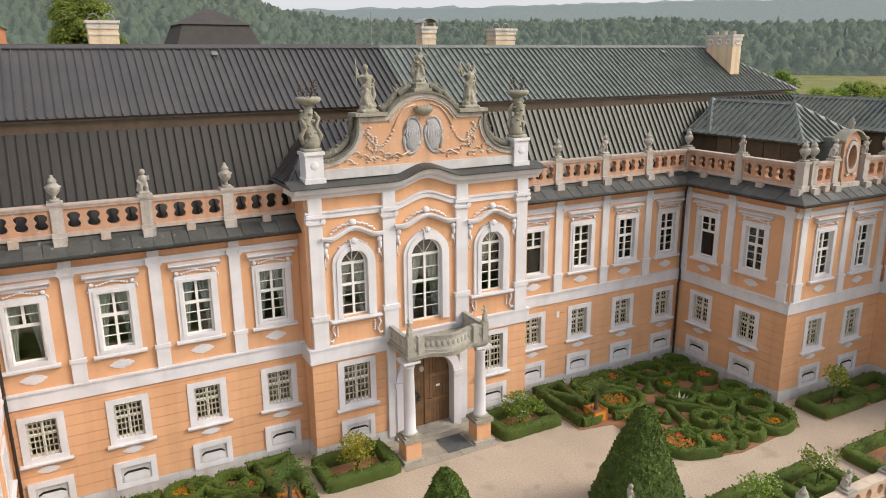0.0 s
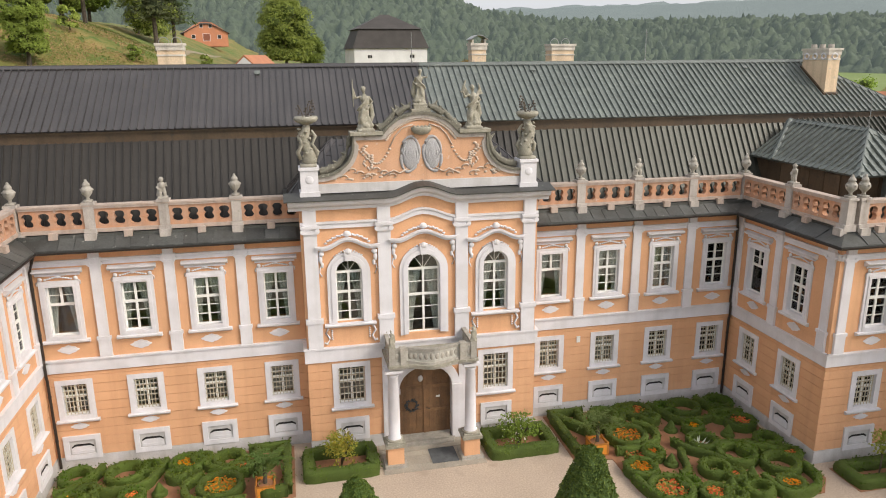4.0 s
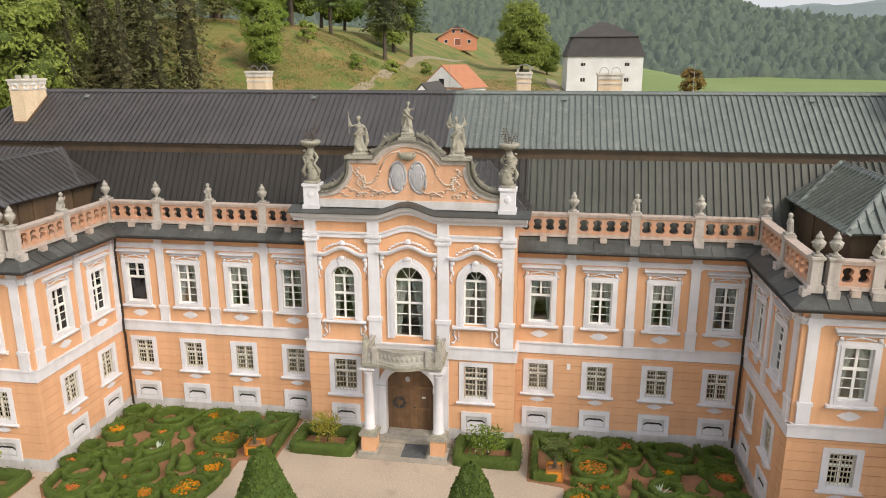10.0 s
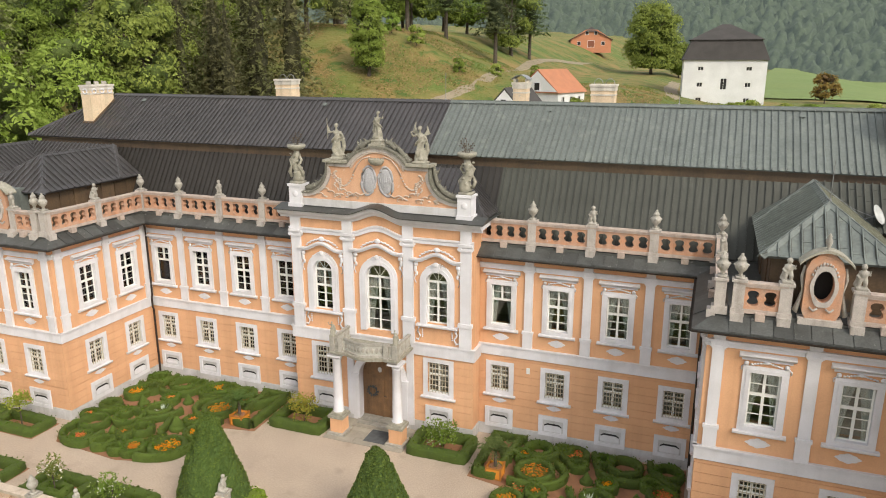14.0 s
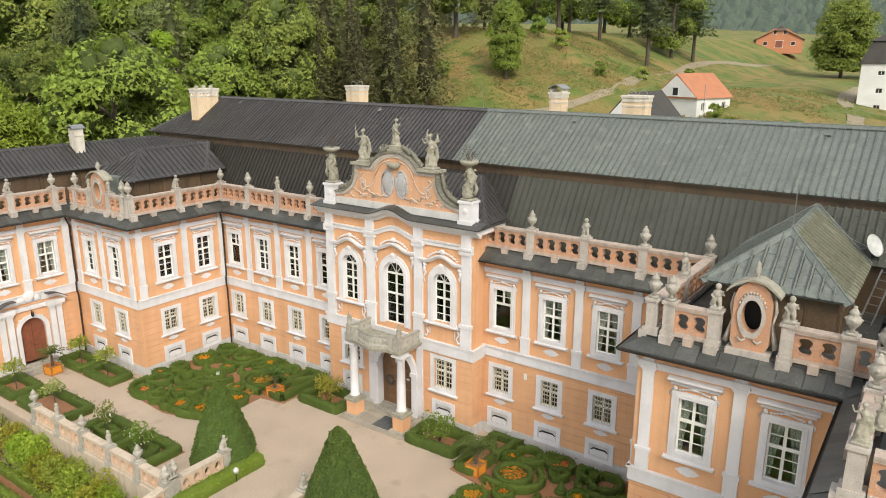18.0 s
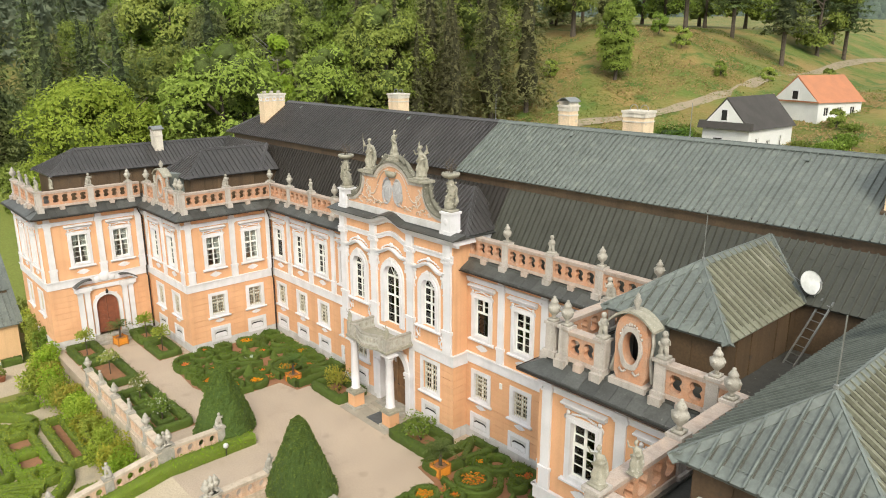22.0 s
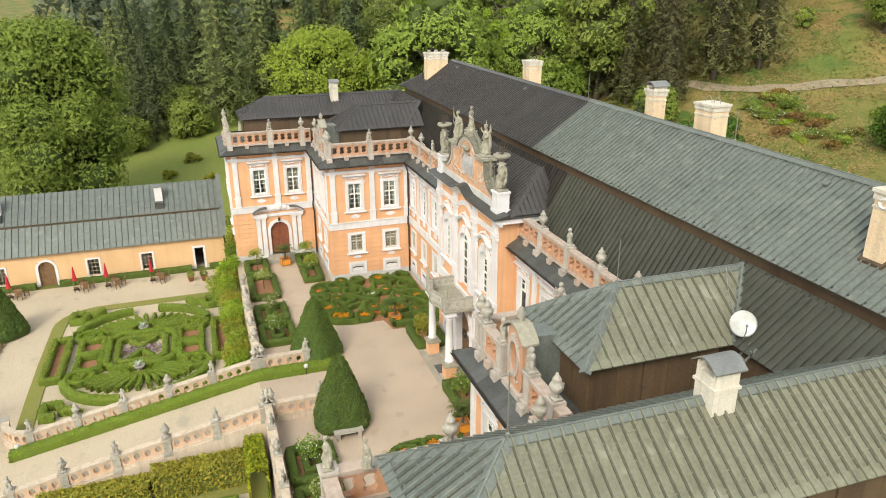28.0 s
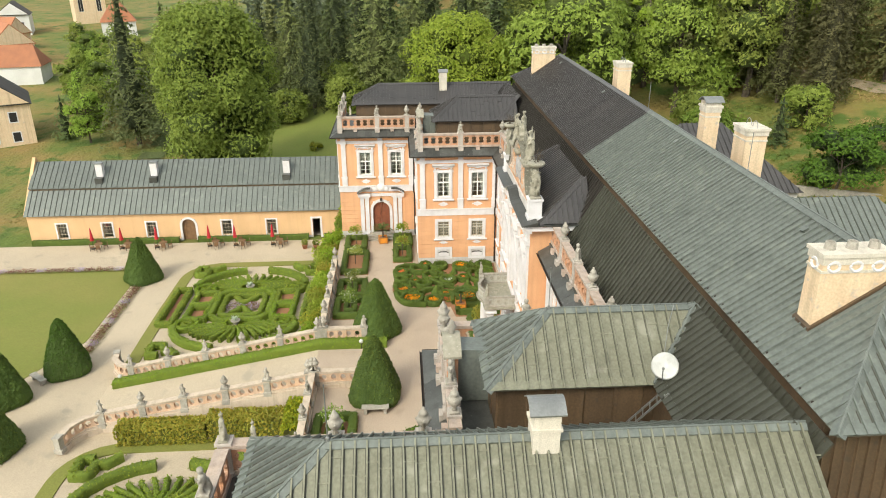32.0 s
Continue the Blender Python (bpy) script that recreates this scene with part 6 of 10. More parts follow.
def ridge_cap(a, b, mat, r=0.19):
    """A folded tin strip along a ridge, hip or valley."""
    a, b = Vector(a), Vector(b)
    d = (b - a).normalized()
    side = Vector((-d.y, d.x, 0)).normalized()
    up = d.cross(side)
    up = up if up.z > 0 else -up
    m = Matrix.Translation(a) @ Matrix((d, side, up)).transposed().to_4x4()
    s = Shape().profile([(-r, -0.055), (-0.035, 0.06), (-0.03, 0.095), (0.03, 0.095), (0.035, 0.06), (r, -0.055), (r, -0.09), (0, 0.0), (-r, -0.09)], 0, (b - a).length, m)
    tagged(part("ridge_cap", s, mat), "folded tin strip along the roof edge", "ridge", kind="structure")

# main roof
EX0, EX1, EY0, EY1, EZ = -14.83, 41.4, 30.2, 38.2, 14.52
GX0, GX1, GY, GZ = -10.48, 37.1, 34.0, 17.12
SPLIT = 14.55
slope("roof_main_dark", (EX0, EY0, EZ), (SPLIT, EY0, EZ), (SPLIT, GY, GZ), (GX0, GY, GZ), TIN_DARK, gap=0.32, label="dark brown standing-seam tin roof")
slope("roof_main_green", (SPLIT, EY0, EZ), (EX1, EY0, EZ), (GX1, GY, GZ), (SPLIT, GY, GZ), TIN_GREEN, gap=0.32, dirt_shade=False, label="grey-green patinated standing-seam tin roof")
slope("roof_main_back", (EX1, EY1, EZ), (EX0, EY1, EZ), (GX0, GY, GZ), (GX1, GY, GZ), TIN_DARK, gap=2.0)
slope("roof_hip_west", (EX0, EY1, EZ), (EX0, EY0, EZ), (GX0, GY, GZ), (GX0, GY, GZ), TIN_DARK)
slope("roof_hip_east", (EX1, EY0, EZ), (EX1, EY1, EZ), (GX1, GY, GZ), (GX1, GY, GZ), TIN_GREEN)
ridge_cap((GX0, GY, GZ + 0.02), (SPLIT, GY, GZ + 0.02), TIN_DARK)
ridge_cap((SPLIT, GY, GZ + 0.02), (GX1, GY, GZ + 0.02), TIN_GREEN)
ridge_cap((GX0, GY, GZ), (EX0, EY0, EZ), TIN_DARK)
ridge_cap((GX1, GY, GZ), (EX1, EY0, EZ), TIN_GREEN)
# steep lower slopes
SB = (28.35, 10.6)      # foot
ST = (30.42, 13.98)
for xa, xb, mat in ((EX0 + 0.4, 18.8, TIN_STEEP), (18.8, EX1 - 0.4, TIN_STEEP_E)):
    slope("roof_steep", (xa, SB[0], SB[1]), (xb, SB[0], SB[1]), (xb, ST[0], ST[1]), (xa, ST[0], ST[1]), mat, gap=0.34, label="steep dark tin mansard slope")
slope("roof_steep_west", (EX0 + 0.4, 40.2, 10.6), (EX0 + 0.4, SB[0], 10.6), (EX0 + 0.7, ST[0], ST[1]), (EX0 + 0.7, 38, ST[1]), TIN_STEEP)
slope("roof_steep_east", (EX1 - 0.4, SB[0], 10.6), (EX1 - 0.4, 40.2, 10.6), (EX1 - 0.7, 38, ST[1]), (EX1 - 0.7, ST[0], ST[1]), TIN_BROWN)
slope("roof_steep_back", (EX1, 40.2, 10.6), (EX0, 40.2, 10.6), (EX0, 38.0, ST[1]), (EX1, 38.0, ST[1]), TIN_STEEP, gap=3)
s = Shape().box(-17.5, 27.6, 10.3, 44.0, 40.2, 10.55).box(-10.0, 20.8, 10.3, -3.2, 27.6, 10.55).box(29.7, 20.8, 10.3, 36.5, 27.6, 10.55).box(-17.5, 13.6, 10.3, -10.4, 27.6, 10.55).box(36.9, 13.6, 10.3, 44.0, 27.6, 10.55)
tagged(part("attic_deck", s, SLATE_TIN), "dark sheet-metal deck behind the balustrade", "roof", kind="structure")
s = Shape().slab(EX0 + 0.1, EX1 - 0.1, EZ - 0.14, EZ - 0.07, EY0 + 0.1, 38.1).box(EX0 + 0.9, ST[0] + 0.02, ST[1] - 0.3, EX1 - 0.9, ST[0] + 0.2, EZ - 0.14)
tagged(part("main_eave_soffit", s, TIN_BROWN), "brown eave soffit under the upper roof", "roof", kind="structure")

# wing roofs: attic wall and hipped roof
def hip_roof(name, x0, x1, y0, y1, ze, xr, yr, zr, mat, attic_in, east=None, gap=0.31):
    slope(name + "_west", (x0, y1, ze), (x0, y0, ze), (xr, yr, zr), (xr, y1, zr), mat, gap)
    slope(name + "_east", (x1, y0, ze), (x1, y1, ze), (xr, y1, zr), (xr, yr, zr), east or mat, gap)
    slope(name + "_front", (x0, y0, ze), (x1, y0, ze), (xr, yr, zr), (xr, yr, zr), mat, gap)
    ridge_cap((xr, yr, zr), (xr, y1, zr), mat)
    for x in (x0, x1):
        ridge_cap((x, y0, ze), (xr, yr, zr), mat)
    a = attic_in
    t = tagged(part(name + "_attic", Shape().box(x0 + a, y0 + a, 10.5, x1 - a, y1, ze - 0.03), TIN_BROWN), "brown tin-clad attic wall below the hipped roof", "wall", kind="structure")
    def strips(p, q, flip):
        L = (Vector(q) - Vector(p)).length
        n = round(L / 0.95)
        d = (Vector(q) - Vector(p)) / n
        for k in range(n):
            c = Vector(p) + d * (k + 0.5)
            sh = Shape().box(-L / n / 2 + 0.03, -0.025 - 0.02 * ((k * 7) % 3), 10.56, L / n / 2 - 0.03, 0.0, ze - 0.12 - 0.05 * ((k * 5) % 2))
            part("tin_panel", sh, TIN_BROWN, t, at=Matrix.Translation((c.x, c.y, 0)) @ Matrix.Rotation(math.atan2(d.y, d.x), 4, "Z"))
    strips((x0 + a, y0 + a, 0), (x1 - a, y0 + a, 0), False)
    strips((x1 - a, y0 + a, 0), (x1 - a, y1, 0), False)
    strips((x0 + a, y1, 0), (x0 + a, y0 + a, 0), False)
hip_roof("pavilion_roof_east", 31.05, 35.8, 22.0, 29.4, 12.46, 33.43, 24.4, 14.17, TIN_GREEN, 0.42, TIN_MOSS, 0.4)
hip_roof("pavilion_roof_west", mir(35.8), mir(31.05), 22.0, 29.4, 12.46, mir(33.43), 24.4, 14.17, TIN_DARK, 0.42, None, 0.4)
hip_roof("wing_roof_east", 38.04, 42.7, 14.8, 30.0, 12.6, 40.35, 17.3, 14.15, TIN_GREEN, 0.4, TIN_MOSS)
# valley roofs between pavilion and wing
for m, mat in ((lambda x: x, TIN_STEEP_E), (mir, TIN_DARK)):
    ends = [m(33.4), m(40.4), m(40.4), m(33.4)]
    if ends[0] > ends[1]:
        ends = [ends[1], ends[0], ends[3], ends[2]]
    slope("roof_valley", (ends[0], 27.6, 12.44), (ends[1], 27.6, 12.44), (ends[2], 29.75, 14.2), (ends[3], 29.75, 14.2), mat, label="grey tin valley roof between pavilion and wing")
    a, b = sorted((m(35.4), m(38.4)))
    tagged(part("valley_wall", Shape().box(a, 27.85, 10.55, b, 28.1, 12.5), TIN_BROWN), "brown tin-clad wall under the valley roof", "wall", kind="structure")
hip_roof("wing_roof_west", mir(42.7), mir(38.04), 14.8, 30.0, 12.6, mir(40.35), 17.3, 14.15, TIN_DARK, 0.4)
for m, mat in ((lambda x: x, TIN_GREEN), (mir, TIN_DARK)):
    for q in (-1, 1):
        ridge_cap((m(33.43 + q * 2.37), 27.62, 12.5), (m(33.43), 29.71, 14.21), mat)
# small roof behind the gable
zb, zt = 11.85, 13.9
slope("gable_roof", (7.6, 26.9, zb), (18.9, 26.9, zb), (16.8, 29.7, zt), (9.7, 29.7, zt), TIN_DARK, label="dark tin roof behind the gable")
slope("gable_roof_west", (7.6, 29.9, zb), (7.6, 26.9, zb), (9.7, 29.7, zt), (9.7, 29.9, zt), TIN_DARK, label="dark tin roof behind the gable")
slope("gable_roof_east", (18.9, 26.9, zb), (18.9, 29.9, zb), (16.8, 29.9, zt), (16.8, 29.7, zt), TIN_DARK, label="dark tin roof behind the gable")
for x0, x1 in ((7.6, 9.7), (18.9, 16.8)):
    ridge_cap((x0, 26.9, zb), (x1, 29.7, zt), TIN_DARK)

# chimneys
def chimney(x, y, sx, sy, z0, z1, style, label, mat=CREAM_WALL):
    t = thing("chimney", label, "chimney", "chimneys", at=pose(x, y, 0))
    part("shaft", Shape().box(-sx / 2, -sy / 2, z0, sx / 2, sy / 2, z1 - 0.35), mat, t)
    small = style == "hood" and sx < 0.78
    if not small:
        part("neck_band", Shape().box(-sx / 2 - 0.03, -sy / 2 - 0.03, z1 - 0.62, sx / 2 + 0.03, sy / 2 + 0.03, z1 - 0.54), WHITEWASH, t)
    part("cap", Shape().box(-sx / 2 - 0.05, -sy / 2 - 0.05, z1 - 0.35, sx / 2 + 0.05, sy / 2 + 0.05, z1 - 0.27).box(-sx / 2, -sy / 2, z1 - 0.27, sx / 2, sy / 2, z1) if small else Shape().box(-sx / 2 - 0.04, -sy / 2 - 0.04, z1 - 0.35, sx / 2 + 0.04, sy / 2 + 0.04, z1 - 0.12).box(-sx / 2 - 0.09, -sy / 2 - 0.09, z1 - 0.12, sx / 2 + 0.09, sy / 2 + 0.09, z1), WHITEWASH if style != "brick" else STONE, t)
    if not small:
        part("flashing", Shape().box(-sx / 2 - 0.12, -sy / 2 - 0.12, z0, sx / 2 + 0.12, sy / 2 + 0.12, z0 + 0.1), SLATE_TIN, t)
    if style == "rings":
        n = max(2, int(sy / 0.55))
        def plaster_ring(pts):
            part("plaster_ring", Shape().tube(pts, 0.05, 5), TRIM, t, "white plaster ring")
        for side in (-1, 1):
            for k in range(n):
                yy = -sy / 2 + sy * (k + 0.5) / n
                pts = [(side * (sx / 2 + 0.02), yy + 0.17 * math.cos(radians(a)), z1 - 0.42 + 0.17 * math.sin(radians(a)) * 0.9) for a in range(0, 361, 30)]
                plaster_ring(pts)
            m = max(1, int(sx / 0.5))
            for k in range(m):
                xx = -sx / 2 + sx * (k + 0.5) / m
                pts = [(xx + 0.17 * math.cos(radians(a)), side * (sy / 2 + 0.02), z1 - 0.42 + 0.17 * math.sin(radians(a)) * 0.9) for a in range(0, 361, 30)]
                plaster_ring(pts)
        for k in range(n):
            yy = -sy / 2 + sy * (k + 0.5) / n
            part("flue_pot", Shape().lathe([(0.17, z1), (0.15, z1 + 0.22), (0.11, z1 + 0.22), (0.11, z1 + 0.1)], 10, pose(0, yy, 0)), STONE_PALE, t)
    if style == "hood":
        pts = [(-sx / 2 - 0.1, 0.16)] + [(-sx / 2 - 0.05 + (sx + 0.1) * k / 8, 0.2 + 0.2 * math.sin(math.pi * k / 8)) for k in range(9)] + [(sx / 2 + 0.1, 0.16)]
        s = ring(Shape(), [(x_, z1 + z_ + 0.04) for x_, z_ in pts], [(x_, z1 + z_) for x_, z_ in pts], -sy / 2 - 0.12, sy / 2 + 0.12)
        part("metal_hood", s, ZINC, t, "curved zinc rain hood")
        for q in (-1, 1):
            part("hood_leg", Shape().box(q * (sx / 2 - 0.05) - 0.05, -sy / 2, z1, q * (sx / 2 - 0.05) + 0.05, sy / 2, z1 + 0.2), WHITEWASH, t)
    if style == "wire":
        s = Shape()
        for xx in (-sx / 4, sx / 4):
            s.tube([(xx + 0.25 * math.cos(radians(a)), 0, z1 + 0.3 * math.sin(radians(a))) for a in range(0, 181, 20)], 0.02, 5)
        part("wire_hoop", s, ZINC, t)
    return t
def roof_z(y):
    return EZ + (GZ - EZ) * (y - EY0) / (GY - EY0)
for x in (mir(37.08), 37.08):
    s = Shape().profile([(31.36, roof_z(31.36) + 0.01), (33.5, roof_z(33.5) + 0.01), (33.5, roof_z(33.5) + 0.11), (31.36, roof_z(31.36) + 0.11)], x - 0.46, x + 0.46)
    tagged(part("chimney_flashing", s, TIN_BROWN), "soot-brown tin flashing round the chimney foot", "flashing", kind="structure")
chimney(mir(37.08), 32.45, 0.8, 2.0, 15.1, 17.85, "rings", "long cream chimney with plaster rings on the hip")
chimney(37.08, 32.45, 0.74, 2.0, 15.1, 17.8, "rings", "long cream chimney with plaster rings on the hip")
chimney(2.3, 35.9, 1.2, 1.0, 15.5, 18.25, "wire", "cream plastered chimney behind the ridge")
chimney(18.2, 36.0, 0.8, 0.8, 15.5, 18.2, "hood", "cream plastered chimney with a zinc hood behind the ridge")
chimney(23.0, 36.0, 1.3, 1.0, 15.5, 18.15, "wire", "patched cream chimney behind the ridge")
chimney(40.42, 22.95, 0.74, 0.7, 13.6, 14.9, "hood", "whitewashed chimney with a curved zinc hood on the wing ridge", WHITEWASH)
chimney(-13.34, 23.45, 0.7, 0.7, 13.4, 15.1, "hood", "pale chimney on the wing ridge", WHITEWASH)

# ---- wing portals, pipes and roof fittings ----
def wing_portal():
    t = thing("portal", "white pilastered side portal with a broken curved pediment", "portal", "side portals", "structure")
    w = 0.8
    inner = [(w, 0.55), (w, 2.75)] + arc(0, 2.75, w, 0, 180, 14)[1:-1] + [(-w, 2.75), (-w, 0.55)]
    outer = [(w + 0.25, 0.4), (w + 0.25, 2.75)] + arc(0, 2.75, w + 0.25, 0, 180, 14)[1:-1] + [(-w - 0.25, 2.75), (-w - 0.25, 0.4)]
    part("arch_surround", ring(Shape(), outer, inner, -0.14, 0.2), TRIM, t)
    sp = Shape()
    for sx in (-1, 1):
        pts = [(sx * w, 3.6)] + [(sx * x, z) for x, z in arc(0, 2.75, w, 90, 0, 8)]
        sp.prism(pts if sx < 0 else pts[::-1], 0.004, 0.3)
    part("arch_fill", sp, TRIM, t)
    for sx in (-1, 1):
        for x in (1.35, 1.82):
            part("pilaster", Shape().box(sx * x - 0.18, -0.2 if x < 1.5 else -0.14, 0.5, sx * x + 0.18, 0, 3.95).box(sx * x - 0.23, -0.26 if x < 1.5 else -0.2, 3.95, sx * x + 0.23, 0, 4.1).box(sx * x - 0.23, -0.26 if x < 1.5 else -0.2, 0.3, sx * x + 0.23, 0, 0.5), TRIM, t)
        pts = [(sx * (2.25 - 1.25 * k / 8), 4.42 + 0.42 * math.sin(math.pi * 0.5 * min(1, k / 6))) for k in range(9)]
        part("pediment_half", ring(Shape(), [(x, z + 0.14) for x, z in pts], pts, -0.5, 0.0), TRIM, t)
        part("pediment_tin", ring(Shape(), [(x * 1.0, z + 0.19) for x, z in pts], [(x, z + 0.145) for x, z in pts], -0.62, 0.0), SLATE_TIN, t, "grey tin pediment cover")
        part("entablature", Shape().box(sx * 1.6 - 0.6, -0.3, 4.1, sx * 1.6 + 0.6, 0, 4.42), TRIM, t)
    part("lintel", Shape().box(-1.0, -0.12, 4.12, 1.0, 0, 4.4), TRIM, t)
    part("crest", Shape().ball((0, -0.1, 5.0), 0.42, 0.12, 0.4, 12, 8).ball((-0.5, -0.08, 4.85), 0.3, 0.1, 0.24).ball((0.5, -0.08, 4.85), 0.3, 0.1, 0.24), TRIM, t, "white stucco cartouche crest", smooth=True)
    part("lantern", Shape().lathe([(0.03, 4.05), (0.09, 3.95), (0.1, 3.75), (0.04, 3.68)], 8, pose(0, -0.3, 0)).tube([(0, -0.3, 4.05), (0, -0.1, 4.15)], 0.015, 5), IRON, t, "small black lantern")
    return t
def arched_door(w, z0, zs, mat, label):
    d = tagged(new("door"), label, "door", "side doors", "structure")
    for sx in (-1, 1):
        pts = [(0.01, z0), (w - 0.01, z0)] + [(w * math.cos(radians(a)) * 0.99, zs + w * math.sin(radians(a)) * 0.99) for a in (0, 15, 30, 45, 60, 75, 89)]
        pts = [(sx * x, z) for x, z in pts]
        leaf = part("leaf", Shape().prism(pts if sx > 0 else pts[::-1], 0.12, 0.19), mat, d)
        for k in range(7):
            za = z0 + 0.1 + k * 0.32
            s = Shape().add([(sx * 0.08, 0.1, za), (sx * (w - 0.12), 0.1, za + 0.22), (sx * (w - 0.12), 0.1, za + 0.46), (sx * 0.08, 0.1, za + 0.24), (sx * 0.08, 0.12, za), (sx * (w - 0.12), 0.12, za + 0.22), (sx * (w - 0.12), 0.12, za + 0.46), (sx * 0.08, 0.12, za + 0.24)],
                            [(0, 1, 2, 3), (7, 6, 5, 4), (0, 4, 5, 1), (3, 2, 6, 7), (1, 5, 6, 2), (0, 3, 7, 4)])
            part("herringbone_board", s, mat, leaf)
    part("knob", Shape().ball((0.07, 0.08, z0 + 1.05), 0.035), IRON, d)
    return d
PW, PE = pose(-10.2, 13.4 + 3.85, 0, 0, 0, 90), pose(36.7, 20.65 - 3.4, 0, 0, 0, -90)
stamp(wing_portal, [PW, PE])
stamp(arched_door, [PW, PE], 0.79, 0.56, 2.75, WOOD_RED, "red-brown herringbone double door in an arched portal")
for at in (PW, PE):
    t = thing("portal_steps", "three broad stone steps at the side portal", "steps", "portal steps", "structure", at=at)
    for k in range(3):
        part("step", Shape().box(-1.5 + 0.15 * k, -1.25 + 0.34 * k, 0.0, 1.5 - 0.15 * k, -0.15, 0.17 * (k + 1)), STONE_PALE, t)

def downpipe(x, y, z1=9.95, off=(0, 0)):
    t = thing("downpipe", "dark brown rainwater pipe in the corner of the wall", "downpipe", "downpipes")
    t.matrix_basis = pose(x, y, 0)
    part("pipe", Shape().tube([(off[0], off[1], z1), (off[0] * 0.6, off[1] * 0.6, z1 - 0.35), (0, 0, z1 - 0.8), (0, 0, 5.3), (0.0, -0.06, 5.2), (0, -0.06, 4.5), (0, 0, 4.4), (0, 0, 0.2)], 0.06, 8), GUTTER, t)
    for z in (1.5, 3.6, 6.4, 8.4):
        part("bracket", Shape().lathe([(0.075, z), (0.075, z + 0.05)], 8), IRON, t)
downpipe(-2.83, 27.36, off=(0.35, -0.4))
downpipe(29.33, 27.36, off=(-0.35, -0.4))
downpipe(-10.03, 20.46, off=(0.35, -0.4))
t = thing("sign_plate", "small cream notice plate on the stucco wall", "plate")
t.matrix_basis = pose(21.17, 27.5, 3.95)
part("plate", Shape().box(-0.09, -0.02, -0.16, 0.09, 0.02, 0.16), SASH, t)

# satellite dish, ladder, lightning rods, roof hatches
t = thing("satellite_dish", "white satellite dish on the mansard roof", "dish", at=pose(35.8, 27.9, 13.2) @ pose(0, 0, 0, 62, 0, 62) @ Matrix.Scale(1.25, 4))
part("reflector", Shape().lathe([(0.0, -0.08), (0.17, -0.06), (0.31, -0.01), (0.36, 0.02), (0.31, 0.01), (0.17, -0.04), (0.02, -0.06)], 28), DISH_WHITE, t, smooth=True)
part("feed_arm", Shape().tube([(0, -0.4, 0.0), (0, -0.25, 0.28), (0, -0.08, 0.38)], 0.015, 6).ball((0, -0.06, 0.39), 0.04), ZINC, t)
part("bracket", Shape().tube([(0, 0, -0.12), (0, 0, -0.5), (0.0, -0.5, -0.9)], 0.035, 6), ZINC, t)
t = thing("dish_cable", "thin pale cable from the dish up to the ridge", "cable")
part("cable", Shape().tube([(35.75, 27.85, 13.05), (34.9, 28.2, 13.32), (34.2, 28.5, 13.75), (33.5, 28.9, 14.25)], 0.014, 5), ZINC, t)
def rod(x, y, z, h):
    t = thing("lightning_rod", "thin metal lightning rod on the roof ridge", "lightning rod", "lightning rods", at=pose(x, y, z))
    part("rod", Shape().tube([(0, 0, -0.1), (0, 0, h)], 0.018, 5), ZINC, t)
    part("foot", Shape().lathe([(0.06, -0.05), (0.05, 0.12), (0.02, 0.14)], 8), ZINC, t)
rod(33.43, 24.45, 14.2, 1.6)
rod(40.35, 17.35, 14.2, 1.7)
rod(27.2, 34.0, 17.15, 1.7)
rod(14.2, 34.0, 17.15, 1.6)
lad = thing("roof_ladder", "pale metal ladder lying on the steep roof", "ladder", at=look((36.0, 26.4, 10.62), (36.45, 27.75, 12.6)) @ pose(0, 0, 0, 180, 0, 0))
for sx in (-0.22, 0.22):
    part("rail", Shape().box(sx - 0.025, -0.03, -0.3, sx + 0.025, 0.03, 2.6), ZINC, lad)
for k in range(8):
    part("rung", Shape().tube([(-0.22, 0, 0.02 + 0.34 * k), (0.22, 0, 0.02 + 0.34 * k)], 0.018, 6), ZINC, lad)
def hatch(x, v):
    y, z = EY0 + (GY - EY0) * v, EZ + (GZ - EZ) * v
    t = thing("roof_hatch", "small tin roof vent on the standing-seam roof", "roof vent", "roof vents", at=pose(x, y, z, 33.4, 0, 0))
    part("cowl", Shape().box(-0.1, -0.1, 0.0, 0.1, 0.1, 0.1).box(-0.13, -0.14, 0.1, 0.13, 0.12, 0.12), TIN_GREEN, t)
for x in (-7.5, 6.5, 20.5, 33.0):
    hatch(x, 0.86)
# snow guard pins along the eave of the main roof
sg = Shape()
for k in range(86):
    x = EX0 + 0.45 + k * 0.64
    sg.box(x - 0.012, EY0 + 0.06, EZ + 0.04, x + 0.012, EY0 + 0.12, EZ + 0.11)
tagged(part("snow_guard", sg, GUTTER), "row of small snow guard pins along the roof eave", "snow guard", kind="stuff")

